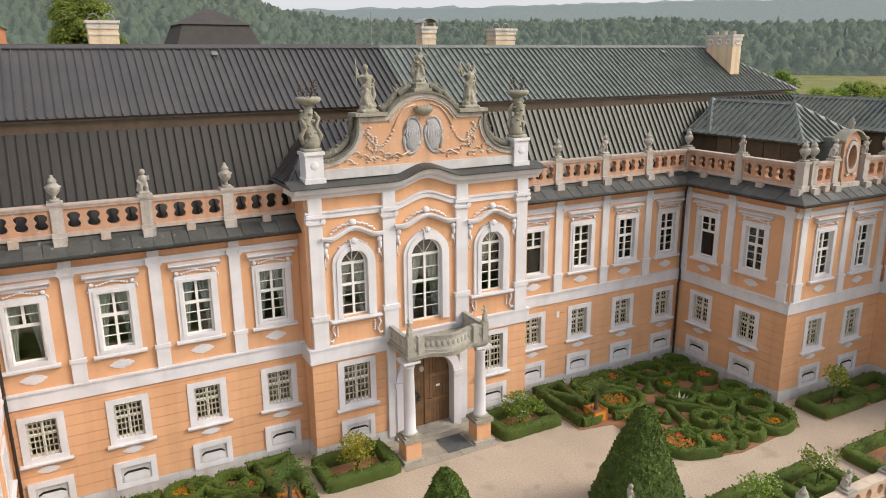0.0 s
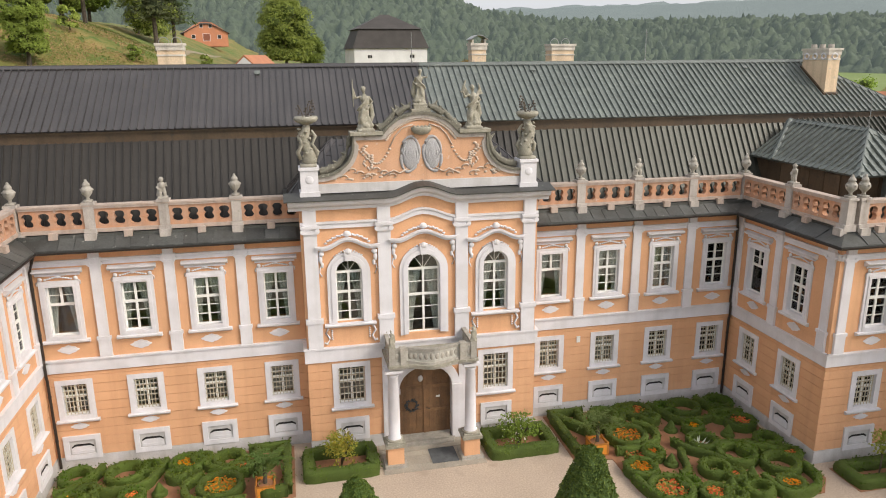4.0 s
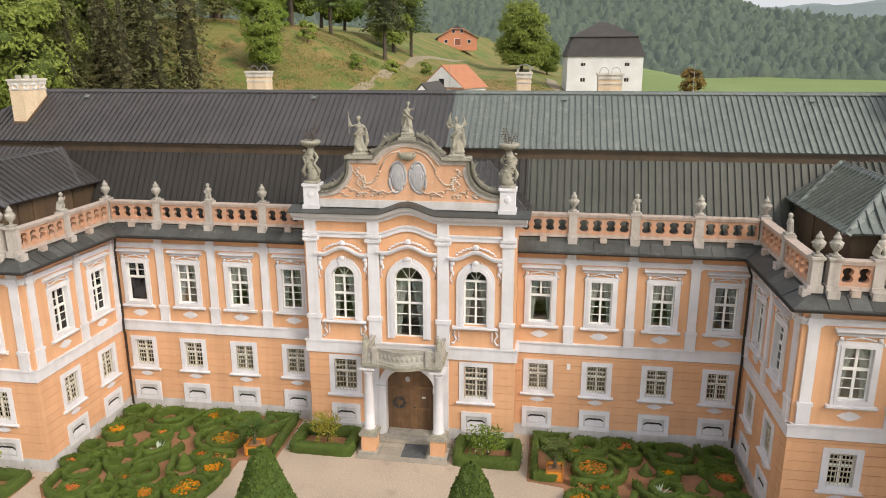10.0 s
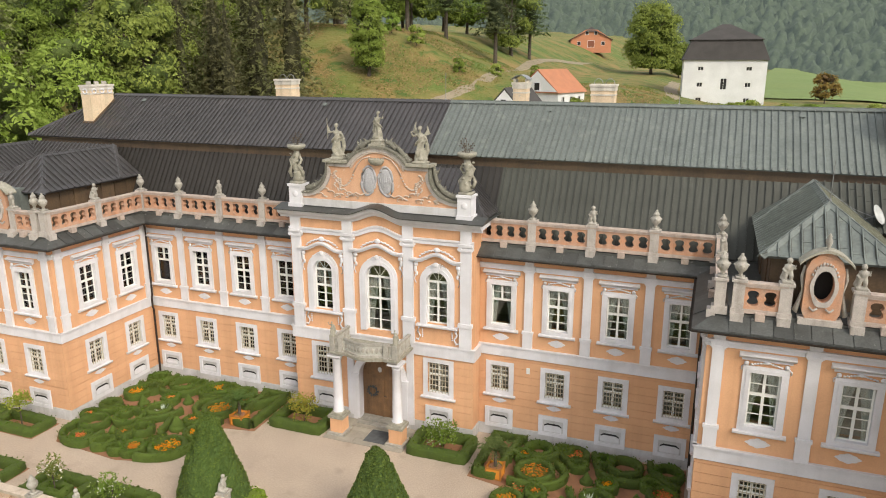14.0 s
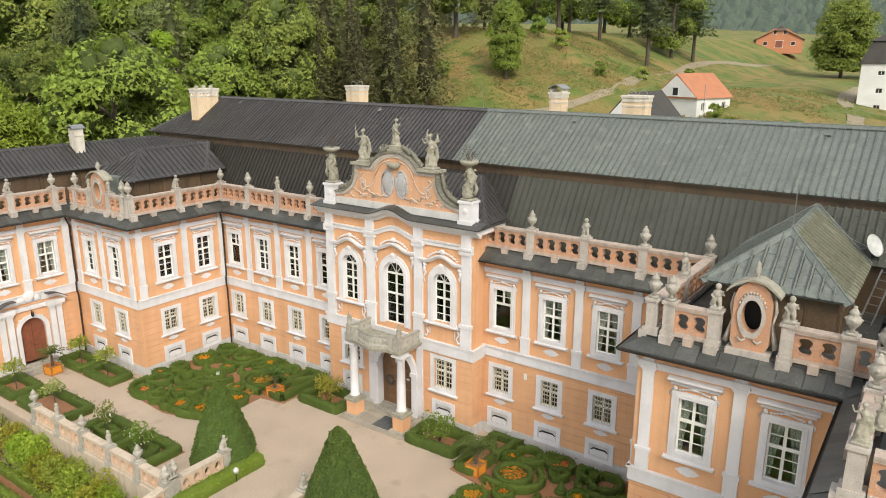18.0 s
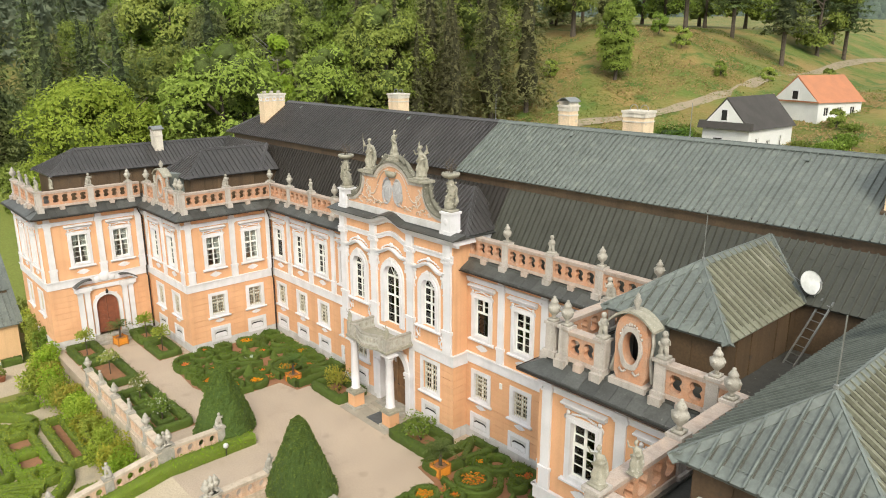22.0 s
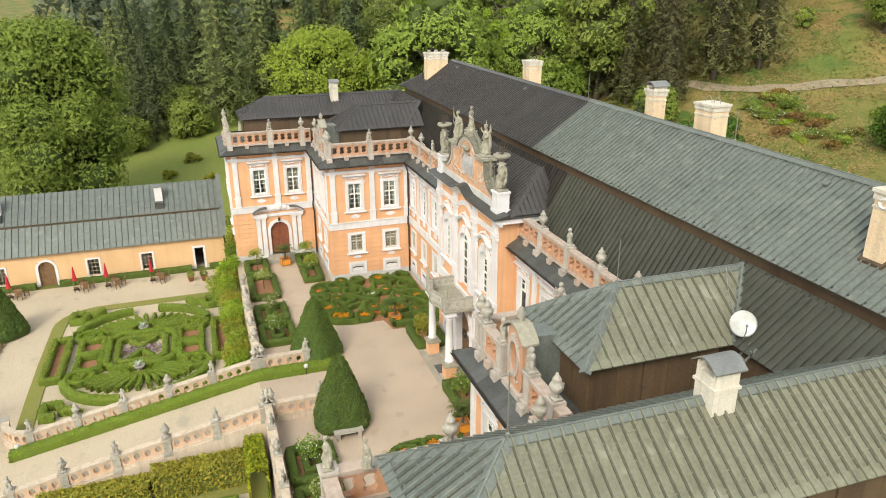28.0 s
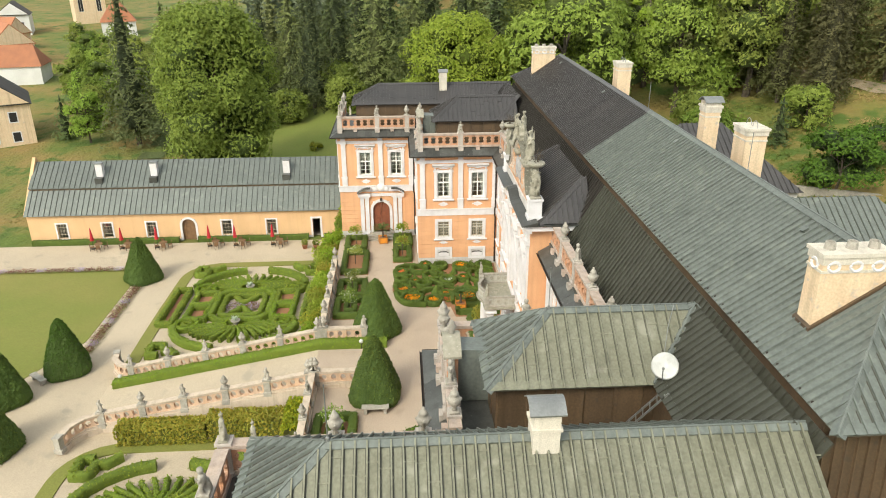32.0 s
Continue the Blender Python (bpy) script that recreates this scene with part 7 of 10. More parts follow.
# ---- hedges and beds ----
def hedge_mesh(pts, w, h, closed=False, seed=0, step=0.22):
    """A clipped hedge along plan points: rounded section, uneven surface."""
    P = [Vector((*p, 0)) for p in pts]
    if closed:
        P.append(P[0])
    # resample
    out = []
    for a, b in zip(P, P[1:]):
        n = max(1, int((b - a).length / step))
        out += [a + (b - a) * (i / n) for i in range(n)]
    if not closed:
        out.append(P[-1])
    sec = [(-0.5, 0.0), (-0.52, 0.35), (-0.5, 0.75), (-0.4, 0.95), (-0.15, 1.0), (0.15, 1.0), (0.4, 0.95), (0.5, 0.75), (0.52, 0.35), (0.5, 0.0)]
    n, m = len(out), len(sec)
    v, f = [], []
    for i, p in enumerate(out):
        a, b = (out[i - 1], out[(i + 1) % n]) if closed else (out[max(i - 1, 0)], out[min(i + 1, n - 1)])
        d = (b - a).normalized()
        s = Vector((-d.y, d.x, 0))
        for x, z in sec:
            q = p + s * (x * w)
            k = 0.035 * noise.noise((q.x * 4 + seed, q.y * 4, z * 3)) + 0.03 * noise.noise((q.x * 13 + seed, q.y * 13, z * 7))
            v.append((q.x + s.x * k * (1 if x > 0 else -1), q.y + s.y * k * (1 if x > 0 else -1), z * h + k * 0.9 * (z > 0)))
    for i in range(n if closed else n - 1):
        j = (i + 1) % n
        f += [(i * m + c, i * m + c + 1, j * m + c + 1, j * m + c) for c in range(m - 1)]
    if not closed:
        f += [tuple(range(m)), tuple(range(n * m - 1, n * m - m - 1, -1))]
    return Shape().add(v, f)

def circle(r, n=26, a0=0, a1=360, ry=None):
    return [(r * math.cos(radians(a0 + (a1 - a0) * i / n)), (ry or r) * math.sin(radians(a0 + (a1 - a0) * i / n))) for i in range(n + (0 if a1 - a0 == 360 else 1))]

def blades(shape, pts, size, q, up=0.3, flat=0.0):
    """Leaf blades (bent quads) at points (x, y, z), turned at random, with a lean to face up."""
    for x, y, z in pts:
        n = Vector((q.gauss(0, 1), q.gauss(0, 1), q.gauss(0, 1) + up)).normalized()
        a = n.orthogonal().normalized()
        a.rotate(Matrix.Rotation(q.uniform(0, 6.28), 3, n))
        b = n.cross(a)
        s = size * q.uniform(0.6, 1.35)
        c = Vector((x, y, z))
        k = len(shape.v)
        shape.v += [tuple(c - a * s), tuple(c - b * s * 0.55 + n * s * 0.2), tuple(c + a * s), tuple(c + b * s * 0.55 - n * s * 0.1)]
        shape.f.append((k, k + 1, k + 2, k + 3))

def hedge(pts, w=0.36, h=0.42, closed=False, at=None, mat=None, label="clipped green box hedge of the parterre", group="parterre hedges", seed=0):
    ob = part("box_hedge", hedge_mesh(pts, w, h, closed, seed), mat or HEDGE, smooth=True)
    tagged(ob, label, "hedge", group)
    if at is not None:
        ob.matrix_basis = at
    q = random.Random(seed)
    vs = [v.co for v in ob.data.vertices if v.co.z > 0.08]
    lf = Shape()
    blades(lf, [vs[q.randrange(len(vs))] + Vector((q.gauss(0, 0.05), q.gauss(0, 0.05), q.gauss(0.01, 0.03))) for k in range(int(len(vs) * (2.6 if mat is HEDGE_SUNLIT else 1.6)))], 0.062 if mat is HEDGE_SUNLIT else 0.055, q, 0.6)
    part("foliage", lf, LEAF_BOX_SUNLIT if mat is HEDGE_SUNLIT else LEAF_BOX, ob)
    return ob

def bloom(cx, cy, r, z, mat, n, seed, label, size=0.05):
    """A patch of bedding flowers: many small petals over a leafy mat."""
    t = thing("flower_patch", label, "flowers", "bedding flowers", at=pose(cx, cy, z))
    q = random.Random(seed)
    g, fl = Shape(), Shape()
    for k in range(n):
        a, d = q.uniform(0, 6.28), r * math.sqrt(q.random())
        x, y, zz = d * math.cos(a), d * math.sin(a), q.uniform(0.12, 0.28)
        s = size * q.uniform(0.7, 1.3)
        fl.add([(x - s, y, zz), (x, y - s, zz + 0.012), (x + s, y, zz), (x, y + s, zz + 0.012), (x, y, zz + 0.035)], [(0, 1, 4), (1, 2, 4), (2, 3, 4), (3, 0, 4)])
        x, y = x + q.uniform(-0.1, 0.1), y + q.uniform(-0.1, 0.1)
        g.add([(x - 0.07, y, zz - 0.08), (x, y - 0.07, zz - 0.1), (x + 0.07, y, zz - 0.08), (x, y + 0.07, zz - 0.03)], [(0, 1, 2, 3)])
    part("foliage", g, LEAF, t)
    part("blossom", fl, mat, t)
    return t

# beds of the court: soil with box arabesques, the east one mirrored
BED = [(6.1, 27.3), (16.0, 27.3), (16.0, 19.5), (15.2, 18.6), (11.0, 18.3), (8.6, 18.9), (7.8, 20.4), (7.8, 22.9), (6.1, 23.2)]
RINGS = [(8.5, 21.6, 0.62, 1), (9.0, 19.9, 0.85, 1), (10.6, 19.2, 0.55, 1), (10.7, 26.4, 0.62, 1), (9.15, 24.3, 0.85, 1), (8.9, 26.3, 0.62, 0), (12.3, 23.0, 0.62, 0), (15.1, 24.3, 0.62, 1), (13.2, 21.7, 0.75, 0),
         (14.6, 20.6, 0.7, 0), (13.2, 26.2, 0.72, 0), (15.2, 26.3, 0.6, 0), (11.6, 20.9, 0.55, 0), (12.5, 19.1, 0.5, 0), (14.0, 19.1, 0.5, 1), (15.3, 22.5, 0.5, 0), (10.1, 26.6, 0.36, 0), (8.35, 25.6, 0.4, 1), (12.6, 24.3, 0.4, 1), (11.0, 25.6, 0.38, 0), (9.6, 22.6, 0.4, 1), (12.2, 26.4, 0.38, 0), (14.5, 25.0, 0.36, 0), (15.5, 21.2, 0.4, 1), (11.3, 18.9, 0.36, 0), (13.9, 22.0, 0.34, 1), (9.9, 20.1, 0.36, 0), (12.1, 20.2, 0.34, 1)]
MOUNDS = [(10.1, 21.9), (11.6, 24.6), (14.0, 23.6), (12.9, 20.2), (11.6, 19.7)]
SWIRLS = [([(8.1, 23.2), (9.2, 23.1), (10.3, 23.6), (10.6, 24.6), (10.0, 25.4)]), ([(8.0, 25.2), (8.9, 25.4), (9.8, 26.0), (9.8, 27.0)]), ([(11.6, 26.9), (11.9, 26.0), (12.2, 25.2), (13.0, 24.9), (13.9, 25.0), (14.4, 25.6)]),
          ([(11.0, 23.4), (11.3, 22.6), (12.0, 21.9), (12.4, 21.2)]), ([(14.2, 22.4), (14.9, 21.8), (15.6, 21.5)]), ([(14.3, 27.0), (14.6, 26.0), (15.3, 25.3), (15.8, 25.2)]), ([(7.9, 21.0), (8.0, 20.2), (8.3, 19.3), (9.2, 18.8), (10.0, 18.6)]),
          ([(10.9, 22.5), (10.4, 21.0), (9.9, 20.7)]), ([(12.9, 22.7), (13.8, 22.5), (14.2, 21.6)]), ([(13.3, 19.9), (13.3, 18.8), (13.9, 18.5), (14.8, 18.7), (15.4, 19.3), (15.5, 20.3)]), ([(6.3, 27.1), (8.1, 27.1)])]
VEE = [[(6.4, 23.4), (7.4, 23.4), (7.75, 26.9)], [(6.4, 23.4), (6.4, 26.9), (7.7, 24.9)]]
def smooth_line(pts, n=5):
    out = []
    for i in range(len(pts) - 1):
        p0, p1, p2, p3 = [Vector(pts[min(max(k, 0), len(pts) - 1)]) for k in (i - 1, i, i + 1, i + 2)]
        for k in range(n):
            t = k / n
            out.append(tuple(0.5 * ((2 * p1) + (p2 - p0) * t + (2 * p0 - 5 * p1 + 4 * p2 - p3) * t * t + (3 * p1 - p0 - 3 * p2 + p3) * t ** 3)))
    return out + [tuple(pts[-1])]

def mound():
    t = thing("box_cone", "small clipped box cone on a round cushion", "topiary", "box cones")
    s = Shape()
    n, m = 20, 26
    v = []
    for j in range(n + 1):
        q = j / n
        r = 0.62 * math.sqrt(max(1 - (q / 0.42) ** 3, 0)) if q < 0.36 else 0.44 * (1 - (q - 0.36) / 0.64) ** 0.8 + 0.01
        for k in range(m):
            a = 2 * math.pi * k / m
            d = 1 + 0.10 * noise.noise((math.cos(a) * 3, math.sin(a) * 3, q * 7)) + 0.08 * noise.noise((math.cos(a) * 9, math.sin(a) * 9, q * 20))
            v.append((r * d * math.cos(a), r * d * math.sin(a), q * 1.15))
    f = [(j * m + k, j * m + (k + 1) % m, (j + 1) * m + (k + 1) % m, (j + 1) * m + k) for j in range(n) for k in range(m)]
    part("foliage", s.add(v, f), HEDGE, t, smooth=True)
    return t
mound_spots = []
for side in (-1, 1):
    X = lambda o: XC + side * o
    pts = [(X(o), y) for o, y in BED]
    if side > 0:
        pts = pts
    else:
        pts = pts[::-1]
    n = len(pts)
    s = Shape().add([(x, y, 0.0) for x, y in pts] + [(x, y, 0.03) for x, y in pts], [tuple(range(n, 2 * n))[::-1], ] + [(i, n + i, n + (i + 1) % n, (i + 1) % n) for i in range(n)])
    tagged(part("flower_bed", s, SOIL), "bed of reddish brick gravel under box hedges", "flower bed", kind="structure")
    for i, (o, y, r, fl) in enumerate(RINGS):
        hedge(circle(r), 0.29, 0.44, True, pose(X(o), y, 0.02, 0, 0, 31 * i), seed=i)
        if fl:
            bloom(X(o), y, r * 0.75, 0.1, PETAL_ORANGE, 150, i, "patch of orange bedding flowers inside a box ring")
    for i, line in enumerate(SWIRLS):
        hedge([(X(o), y) for o, y in smooth_line(line)], 0.29, 0.42, at=pose(0, 0, 0.02), seed=i + 40)
    for i, line in enumerate(VEE):
        hedge([(X(o), y) for o, y in line], 0.34, 0.5, at=pose(0, 0, 0.02), seed=i + 60)
    mound_spots += [pose(X(o), y, 0.02, 0, 0, 50 * i) @ Matrix.Scale(0.72, 4) for i, (o, y) in enumerate(MOUNDS)]
    bloom(X(8.95), 23.0, 0.55, 0.03, PETAL_ORANGE, 80, 77, "patch of orange bedding flowers beside a box hedge")
    # small square bed beside the portal
    q = [(X(2.7), 24.2), (X(5.5), 24.2), (X(5.5), 26.0), (X(2.7), 26.0)]
    hedge(q, 0.5, 0.5, True, pose(0, 0, 0.0), label="low box hedge round a shrub beside the portal", seed=90)
    tagged(part("flower_bed", Shape().box(min(X(2.6), X(5.6)), 24.1, 0.0, max(X(2.6), X(5.6)), 26.1, 0.025), SOIL), "soil bed beside the portal", "flower bed", kind="structure")
stamp(mound, mound_spots)

def shrub(r, h, mat, seed, label, name="shrub", flowers=None, n=700, leaf=0.07, group="", stem=0.0):
    t = thing(name, label, "shrub" if not stem else "small tree", group)
    q = random.Random(seed)
    pts = []
    lobes = [(q.uniform(-0.5, 0.5) * r, q.uniform(-0.5, 0.5) * r, stem + (h - stem) * q.uniform(0.3, 0.75), q.uniform(0.4, 0.62) * r) for k in range(7)]
    while len(pts) < n:
        lx, ly, lz, lr = q.choice(lobes)
        d = Vector((q.gauss(0, 1), q.gauss(0, 1), q.gauss(0, 1))).normalized() * lr * q.uniform(0.6, 1.05)
        p = (lx + d.x, ly + d.y, lz + d.z * (h - stem) / (2 * r))
        if p[2] > 0.05:
            pts.append(p)
    s = Shape()
    blades(s, pts, leaf, q)
    part("foliage", s, mat, t)
    st = Shape()
    if stem:
        st.tube([(0, 0, 0), (0.02, 0, stem * 0.6), (0, 0.01, stem + 0.3)], 0.035, 6)
    else:
        for k in range(6):
            a = q.uniform(0, 6.28)
            st.tube([(0, 0, 0), (0.3 * r * math.cos(a), 0.3 * r * math.sin(a), h * 0.4), (0.6 * r * math.cos(a), 0.6 * r * math.sin(a), h * 0.75)], [0.03, 0.02, 0.01], 5)
    part("stem", st, BARK, t)
    if flowers:
        f = Shape()
        blades(f, [p for p in pts[:: max(1, n // 90)] if (p[2] > stem)], leaf * 0.8, q, 0.6)
        part("blossom", f, flowers, t, "white blossom")
    return t
shrub(1.0, 1.9, LEAF_YELLOW, 3, "loose olive-brown shrub inside a low hedge", n=900).matrix_basis = pose(XC - 4.1, 25.1, 0)
shrub(1.05, 1.7, LEAF, 4, "white-flowering rose bush inside a low hedge", flowers=PETAL_WHITE, n=1000).matrix_basis = pose(XC + 4.1, 25.1, 0)

def planter():
    t = thing("planter_box", "orange wooden planter box with dark edges holding a palm", "planter", "palm planters")
    for sx, sy, rz in ((0, -0.36, 0), (0.36, 0, 90), (0, 0.36, 180), (-0.36, 0, 270)):
        pn = part("side_panel", Shape().box(-0.34, -0.02, 0.06, 0.34, 0.02, 0.62), ORANGE_BOX, t, at=pose(sx, sy, 0, 0, 0, rz))
        part("edge_strip", Shape().box(-0.36, -0.035, 0.56, 0.36, 0.0, 0.64).box(-0.36, -0.035, 0.04, 0.36, 0, 0.1), PLANTER_EDGE, pn)
    for sx in (-1, 1):
        for sy in (-1, 1):
            part("corner_post", Shape().box(sx * 0.36 - 0.04, sy * 0.36 - 0.04, 0.0, sx * 0.36 + 0.04, sy * 0.36 + 0.04, 0.68), PLANTER_EDGE, t)
    part("earth", Shape().lathe([(0.33, 0.5), (0.33, 0.56)], 12), SOIL, t)
    q = random.Random(8)
    fr = Shape()
    tr = part("palm_trunk", Shape().tube([(0, 0, 0.55), (0.02, 0, 1.0), (0, 0.02, 1.35)], [0.09, 0.08, 0.06], 8), BARK, t)
    for k in range(22):
        a, l, e = k * 2.4, q.uniform(0.95, 1.35), q.uniform(0.45, 1.3)
        pts = []
        for i in range(6):
            u = i / 5
            pts.append(Vector((l * u * math.cos(a) * math.cos(e * 0.8), l * u * math.sin(a) * math.cos(e * 0.8), 1.35 + l * (math.sin(e) * u - 0.5 * u * u))))
        side = Vector((-math.sin(a), math.cos(a), 0))
        for i in range(1, 6):
            c = pts[i]
            for sgn in (-1, 1):
                for j in range(2):
                    tip = c + side * sgn * 0.3 * (1 - 0.12 * i) + (pts[i] - pts[i - 1]) * (0.5 + 0.3 * j) - Vector((0, 0, 0.06))
                    w_ = (pts[i] - pts[i - 1]) * 0.24
                    fr.add([c - w_, c + w_, tip], [(0, 1, 2)])
        fr.tube(pts, 0.012, 4)
    part("frond", fr, PALM, t)
    return t
stamp(planter, [pose(5.95, 23.65, 0), pose(20.62, 23.65, 0), pose(-8.4, 17.35, 0, 0, 0, 10), pose(34.9, 17.35, 0)])
def agave():
    t = thing("agave", "pale grey-green agave rosette in the parterre", "agave", "agaves")
    s = Shape()
    q = random.Random(1)
    for k in range(16):
        a, e, l = k * 2.4, q.uniform(0.5, 1.3), q.uniform(0.55, 0.75)
        d = Vector((math.cos(a) * math.cos(e), math.sin(a) * math.cos(e), math.sin(e)))
        sd = Vector((-math.sin(a), math.cos(a), 0)) * 0.05
        s.add([-sd + Vector((0, 0, 0.05)), sd + Vector((0, 0, 0.05)), d * l * 0.5 + sd * 1.2, d * l, d * l * 0.5 - sd * 1.2], [(0, 1, 2, 4), (4, 2, 3)])
    part("rosette", s, AGAVE, t)
    return t
stamp(agave, [pose(1.2, 23.0, 0), pose(25.2, 22.8, 0)] + [pose(px, 5.3, LOW + 0.55) @ Matrix.Scale(0.9, 4) for px in (-4.2, 2.4, 24.1, 30.7)])
def bowl_urn():
    t = thing("urn", "weathered sandstone bowl urn holding an agave", "urn", "parterre urns")
    part("foot", Shape().box(-0.2, -0.2, 0, 0.2, 0.2, 0.1).lathe([(0.16, 0.1), (0.09, 0.18), (0.1, 0.24)], 14), STONE_PALE, t)
    part("bowl", Shape().lathe([(0.1, 0.24), (0.24, 0.34), (0.36, 0.5), (0.4, 0.6), (0.34, 0.6), (0.26, 0.52)], 18), STONE_PALE, t, smooth=True)
    return t
stamp(bowl_urn, [pose(px, 5.3, LOW + 0.02) for px in (-4.2, 2.4, 24.1, 30.7)])
def flower_pot():
    t = thing("flower_pot", "terracotta pot with a round green plant by the garden building", "flower pot", "terrace pots")
    part("pot", Shape().lathe([(0.2, 0), (0.3, 0.42), (0.33, 0.42), (0.33, 0.48), (0.28, 0.48), (0.26, 0.4)], 16), TILE_RED, t, smooth=True)
    q = random.Random(6)
    f = Shape()
    pts = []
    for k in range(260):
        n_ = Vector((q.gauss(0, 1), q.gauss(0, 1), q.gauss(0, 1))).normalized() * 0.36 * q.uniform(0.75, 1.05)
        pts.append((n_.x, n_.y, 0.72 + n_.z * 0.8))
    blades(f, pts, 0.07, q)
    part("plant", f, LEAF, t)
    return t
stamp(flower_pot, [pose(-14.2, 9.0, LOW + 0.03), pose(-14.0, 10.2, LOW + 0.03, 0, 0, 80)])

# ---- clipped yews ----
def yew(h=4.2, r=1.75, seed=1):
    t = thing("clipped_yew", "dark green yew clipped to a rounded pyramid", "topiary", "clipped yews")
    s = Shape()
    rings, segs = 46, 64
    v = []
    for j in range(rings + 1):
        q = j / rings
        rad = r * (1 - 0.86 * q) * (1.0 + 0.05 * math.sin(math.pi * q)) * math.sqrt(max(1 - (max(q - 0.86, 0) / 0.14) ** 2, 0)) + 0.02
        if q < 0.06:
            rad *= 0.93 + q
        for k in range(segs):
            a = 2 * math.pi * k / segs
            sq = 1.0 - 0.07 * math.cos(4 * (a - math.pi / 4))
            x, y, z = rad * sq * math.cos(a), rad * sq * math.sin(a), 0.12 + q * h
            d = 0.06 * noise.noise((x * 2.5 + seed * 7, y * 2.5, z * 1.2)) + 0.06 * noise.noise((x * 8, y * 8 + seed, z * 2.5)) + 0.04 * noise.noise((x * 21, y * 21 + seed, z * 21))
            v.append((x * (1 + d / max(rad, 0.3)), y * (1 + d / max(rad, 0.3)), z + d * 0.3))
    f = [(j * segs + k, j * segs + (k + 1) % segs, (j + 1) * segs + (k + 1) % segs, (j + 1) * segs + k) for j in range(rings) for k in range(segs)]
    fol = part("foliage", s.add(v, f), YEW, t)
    q = random.Random(seed)
    sp = Shape()
    blades(sp, [v[q.randrange(len(v))] for k in range(5200)], 0.075, q)
    part("outer_twig", sp, LEAF_YEW, t)
    part("trunk", Shape().tube([(0, 0, 0), (0, 0, 0.5)], 0.09, 8), BARK, t)
    return t
stamp(yew, [pose(9.2, 17.25, 0), pose(17.4, 17.35, 0, 0, 0, 40), pose(-7.4, -5.3, LOW), pose(8.5, -5.7, LOW, 0, 0, 70), pose(12.3, -8.4, LOW), pose(17.8, -6.4, LOW, 0, 0, 30)])
def bench():
    t = thing("bench", "pale stone bench beside a clipped yew", "bench", "stone benches")
    part("seat", Shape().box(-0.82, -0.22, 0.38, 0.82, 0.22, 0.47), STONE_PALE, t)
    for sx in (-0.6, 0.6):
        part("leg", Shape().box(sx - 0.1, -0.18, 0, sx + 0.1, 0.18, 0.38), STONE_PALE, t)
    return t
stamp(bench, [pose(19.15, 17.4, 0, 0, 0, 90), pose(9.9, -7.2, LOW, 0, 0, 50)])

# ---- balustrades of terrace and ramp ----
GARDEN_RAIL = material("cream_render", (0.64, 0.53, 0.42), (0.54, 0.44, 0.35), 2.0, 30, 0.9, bump=0.3, spread=0.8, streak=0.4, third=(0.40, 0.36, 0.29), third_at=0.63)
GM = (STUCCO_PALE, GARDEN_RAIL, STONE_PALE)
RAMP = LOW / (TY0 + 2.0)
def garden_balustrade(at, length, n, slope=0.0):
    ps = [length * k / n for k in range(n + 1)]
    balustrade(at, 0.0, length, ps, z=0.25, h=0.95, slope=slope, wide=0.42, group="garden balustrades", label="weathered apricot garden balustrade with stone posts on a cream base", foot=False, y0=-0.12, mats=GM)
    part_ = tagged(part("retaining_wall", Shape().box(-0.25, -0.26, -3.2, length + 0.25, 0.26, 0.25, Matrix(((1, 0, 0, 0), (0, 1, 0, 0), (slope, 0, 1, 0), (0, 0, 0, 1)))), GARDEN_RAIL, at=at), "cream-washed retaining wall under the garden balustrade", "wall", kind="structure")
    for i, u in enumerate(ps):
        (vases if i % 2 == 0 else putti).append(at @ pose(u, 0.0, 1.3 + slope * u))
vases, putti = [], []
for side in (-1, 1):
    xb = XC + side * 2.8
    if side < 0:
        garden_balustrade(pose(-2.2, 13.35, 0), xb + 2.2, 5)
    else:
        garden_balustrade(pose(xb, 13.35, 0), 12.6, 5)
    # short piece into the court, and the ramp's flight down
    garden_balustrade(pose(xb, 13.55, 0, 0, 0, 90), 2.85, 1)
    garden_balustrade(pose(xb, 13.1, -0.1, 0, 0, -90), 13.4, 5, slope=RAMP)
    c = thing("scroll_end", "pale stone volute at the end of the balustrade", "ornament", "stone volutes", at=pose(xb, 16.8, 0))
    part("volute", Shape().tube([(0, 0, 0.75), (0, 0.4, 0.7), (0, 0.75, 0.45), (0, 1.0, 0.3), (0, 1.15, 0.45), (0, 1.0, 0.55)], [0.16, 0.17, 0.15, 0.13, 0.1, 0.06], 8).box(-0.16, 0, 0, 0.16, 1.15, 0.22), STONE_PALE, c, smooth=True)
stamp(vase, vases, 0.9)
stamp(putto, putti, 0.85)
# the ramp's balustrades sweep outwards at the foot
for side in (-1, 1):
    x, y, z, turn = XC + side * 2.8, -0.35, -0.1 + RAMP * 13.4, -90.0
    for k in range(3):
        turn += side * 26
        at = pose(x, y, z, 0, 0, turn)
        balustrade(at, 0.0, 1.05, [1.05] if k == 2 else [], z=0.25, h=0.95, slope=-0.06, wide=0.42, group="garden balustrades", label="curved foot of the apricot ramp balustrade", foot=False, y0=-0.12, mats=GM)
        tagged(part("retaining_wall", Shape().box(0, -0.26, -1.0, 1.1, 0.26, 0.22), GARDEN_RAIL, at=at), "cream-washed wall under the curved balustrade foot", "wall", kind="structure")
        x, y, z = x + 1.0 * math.cos(radians(turn)), y + 1.0 * math.sin(radians(turn)), z - 0.06
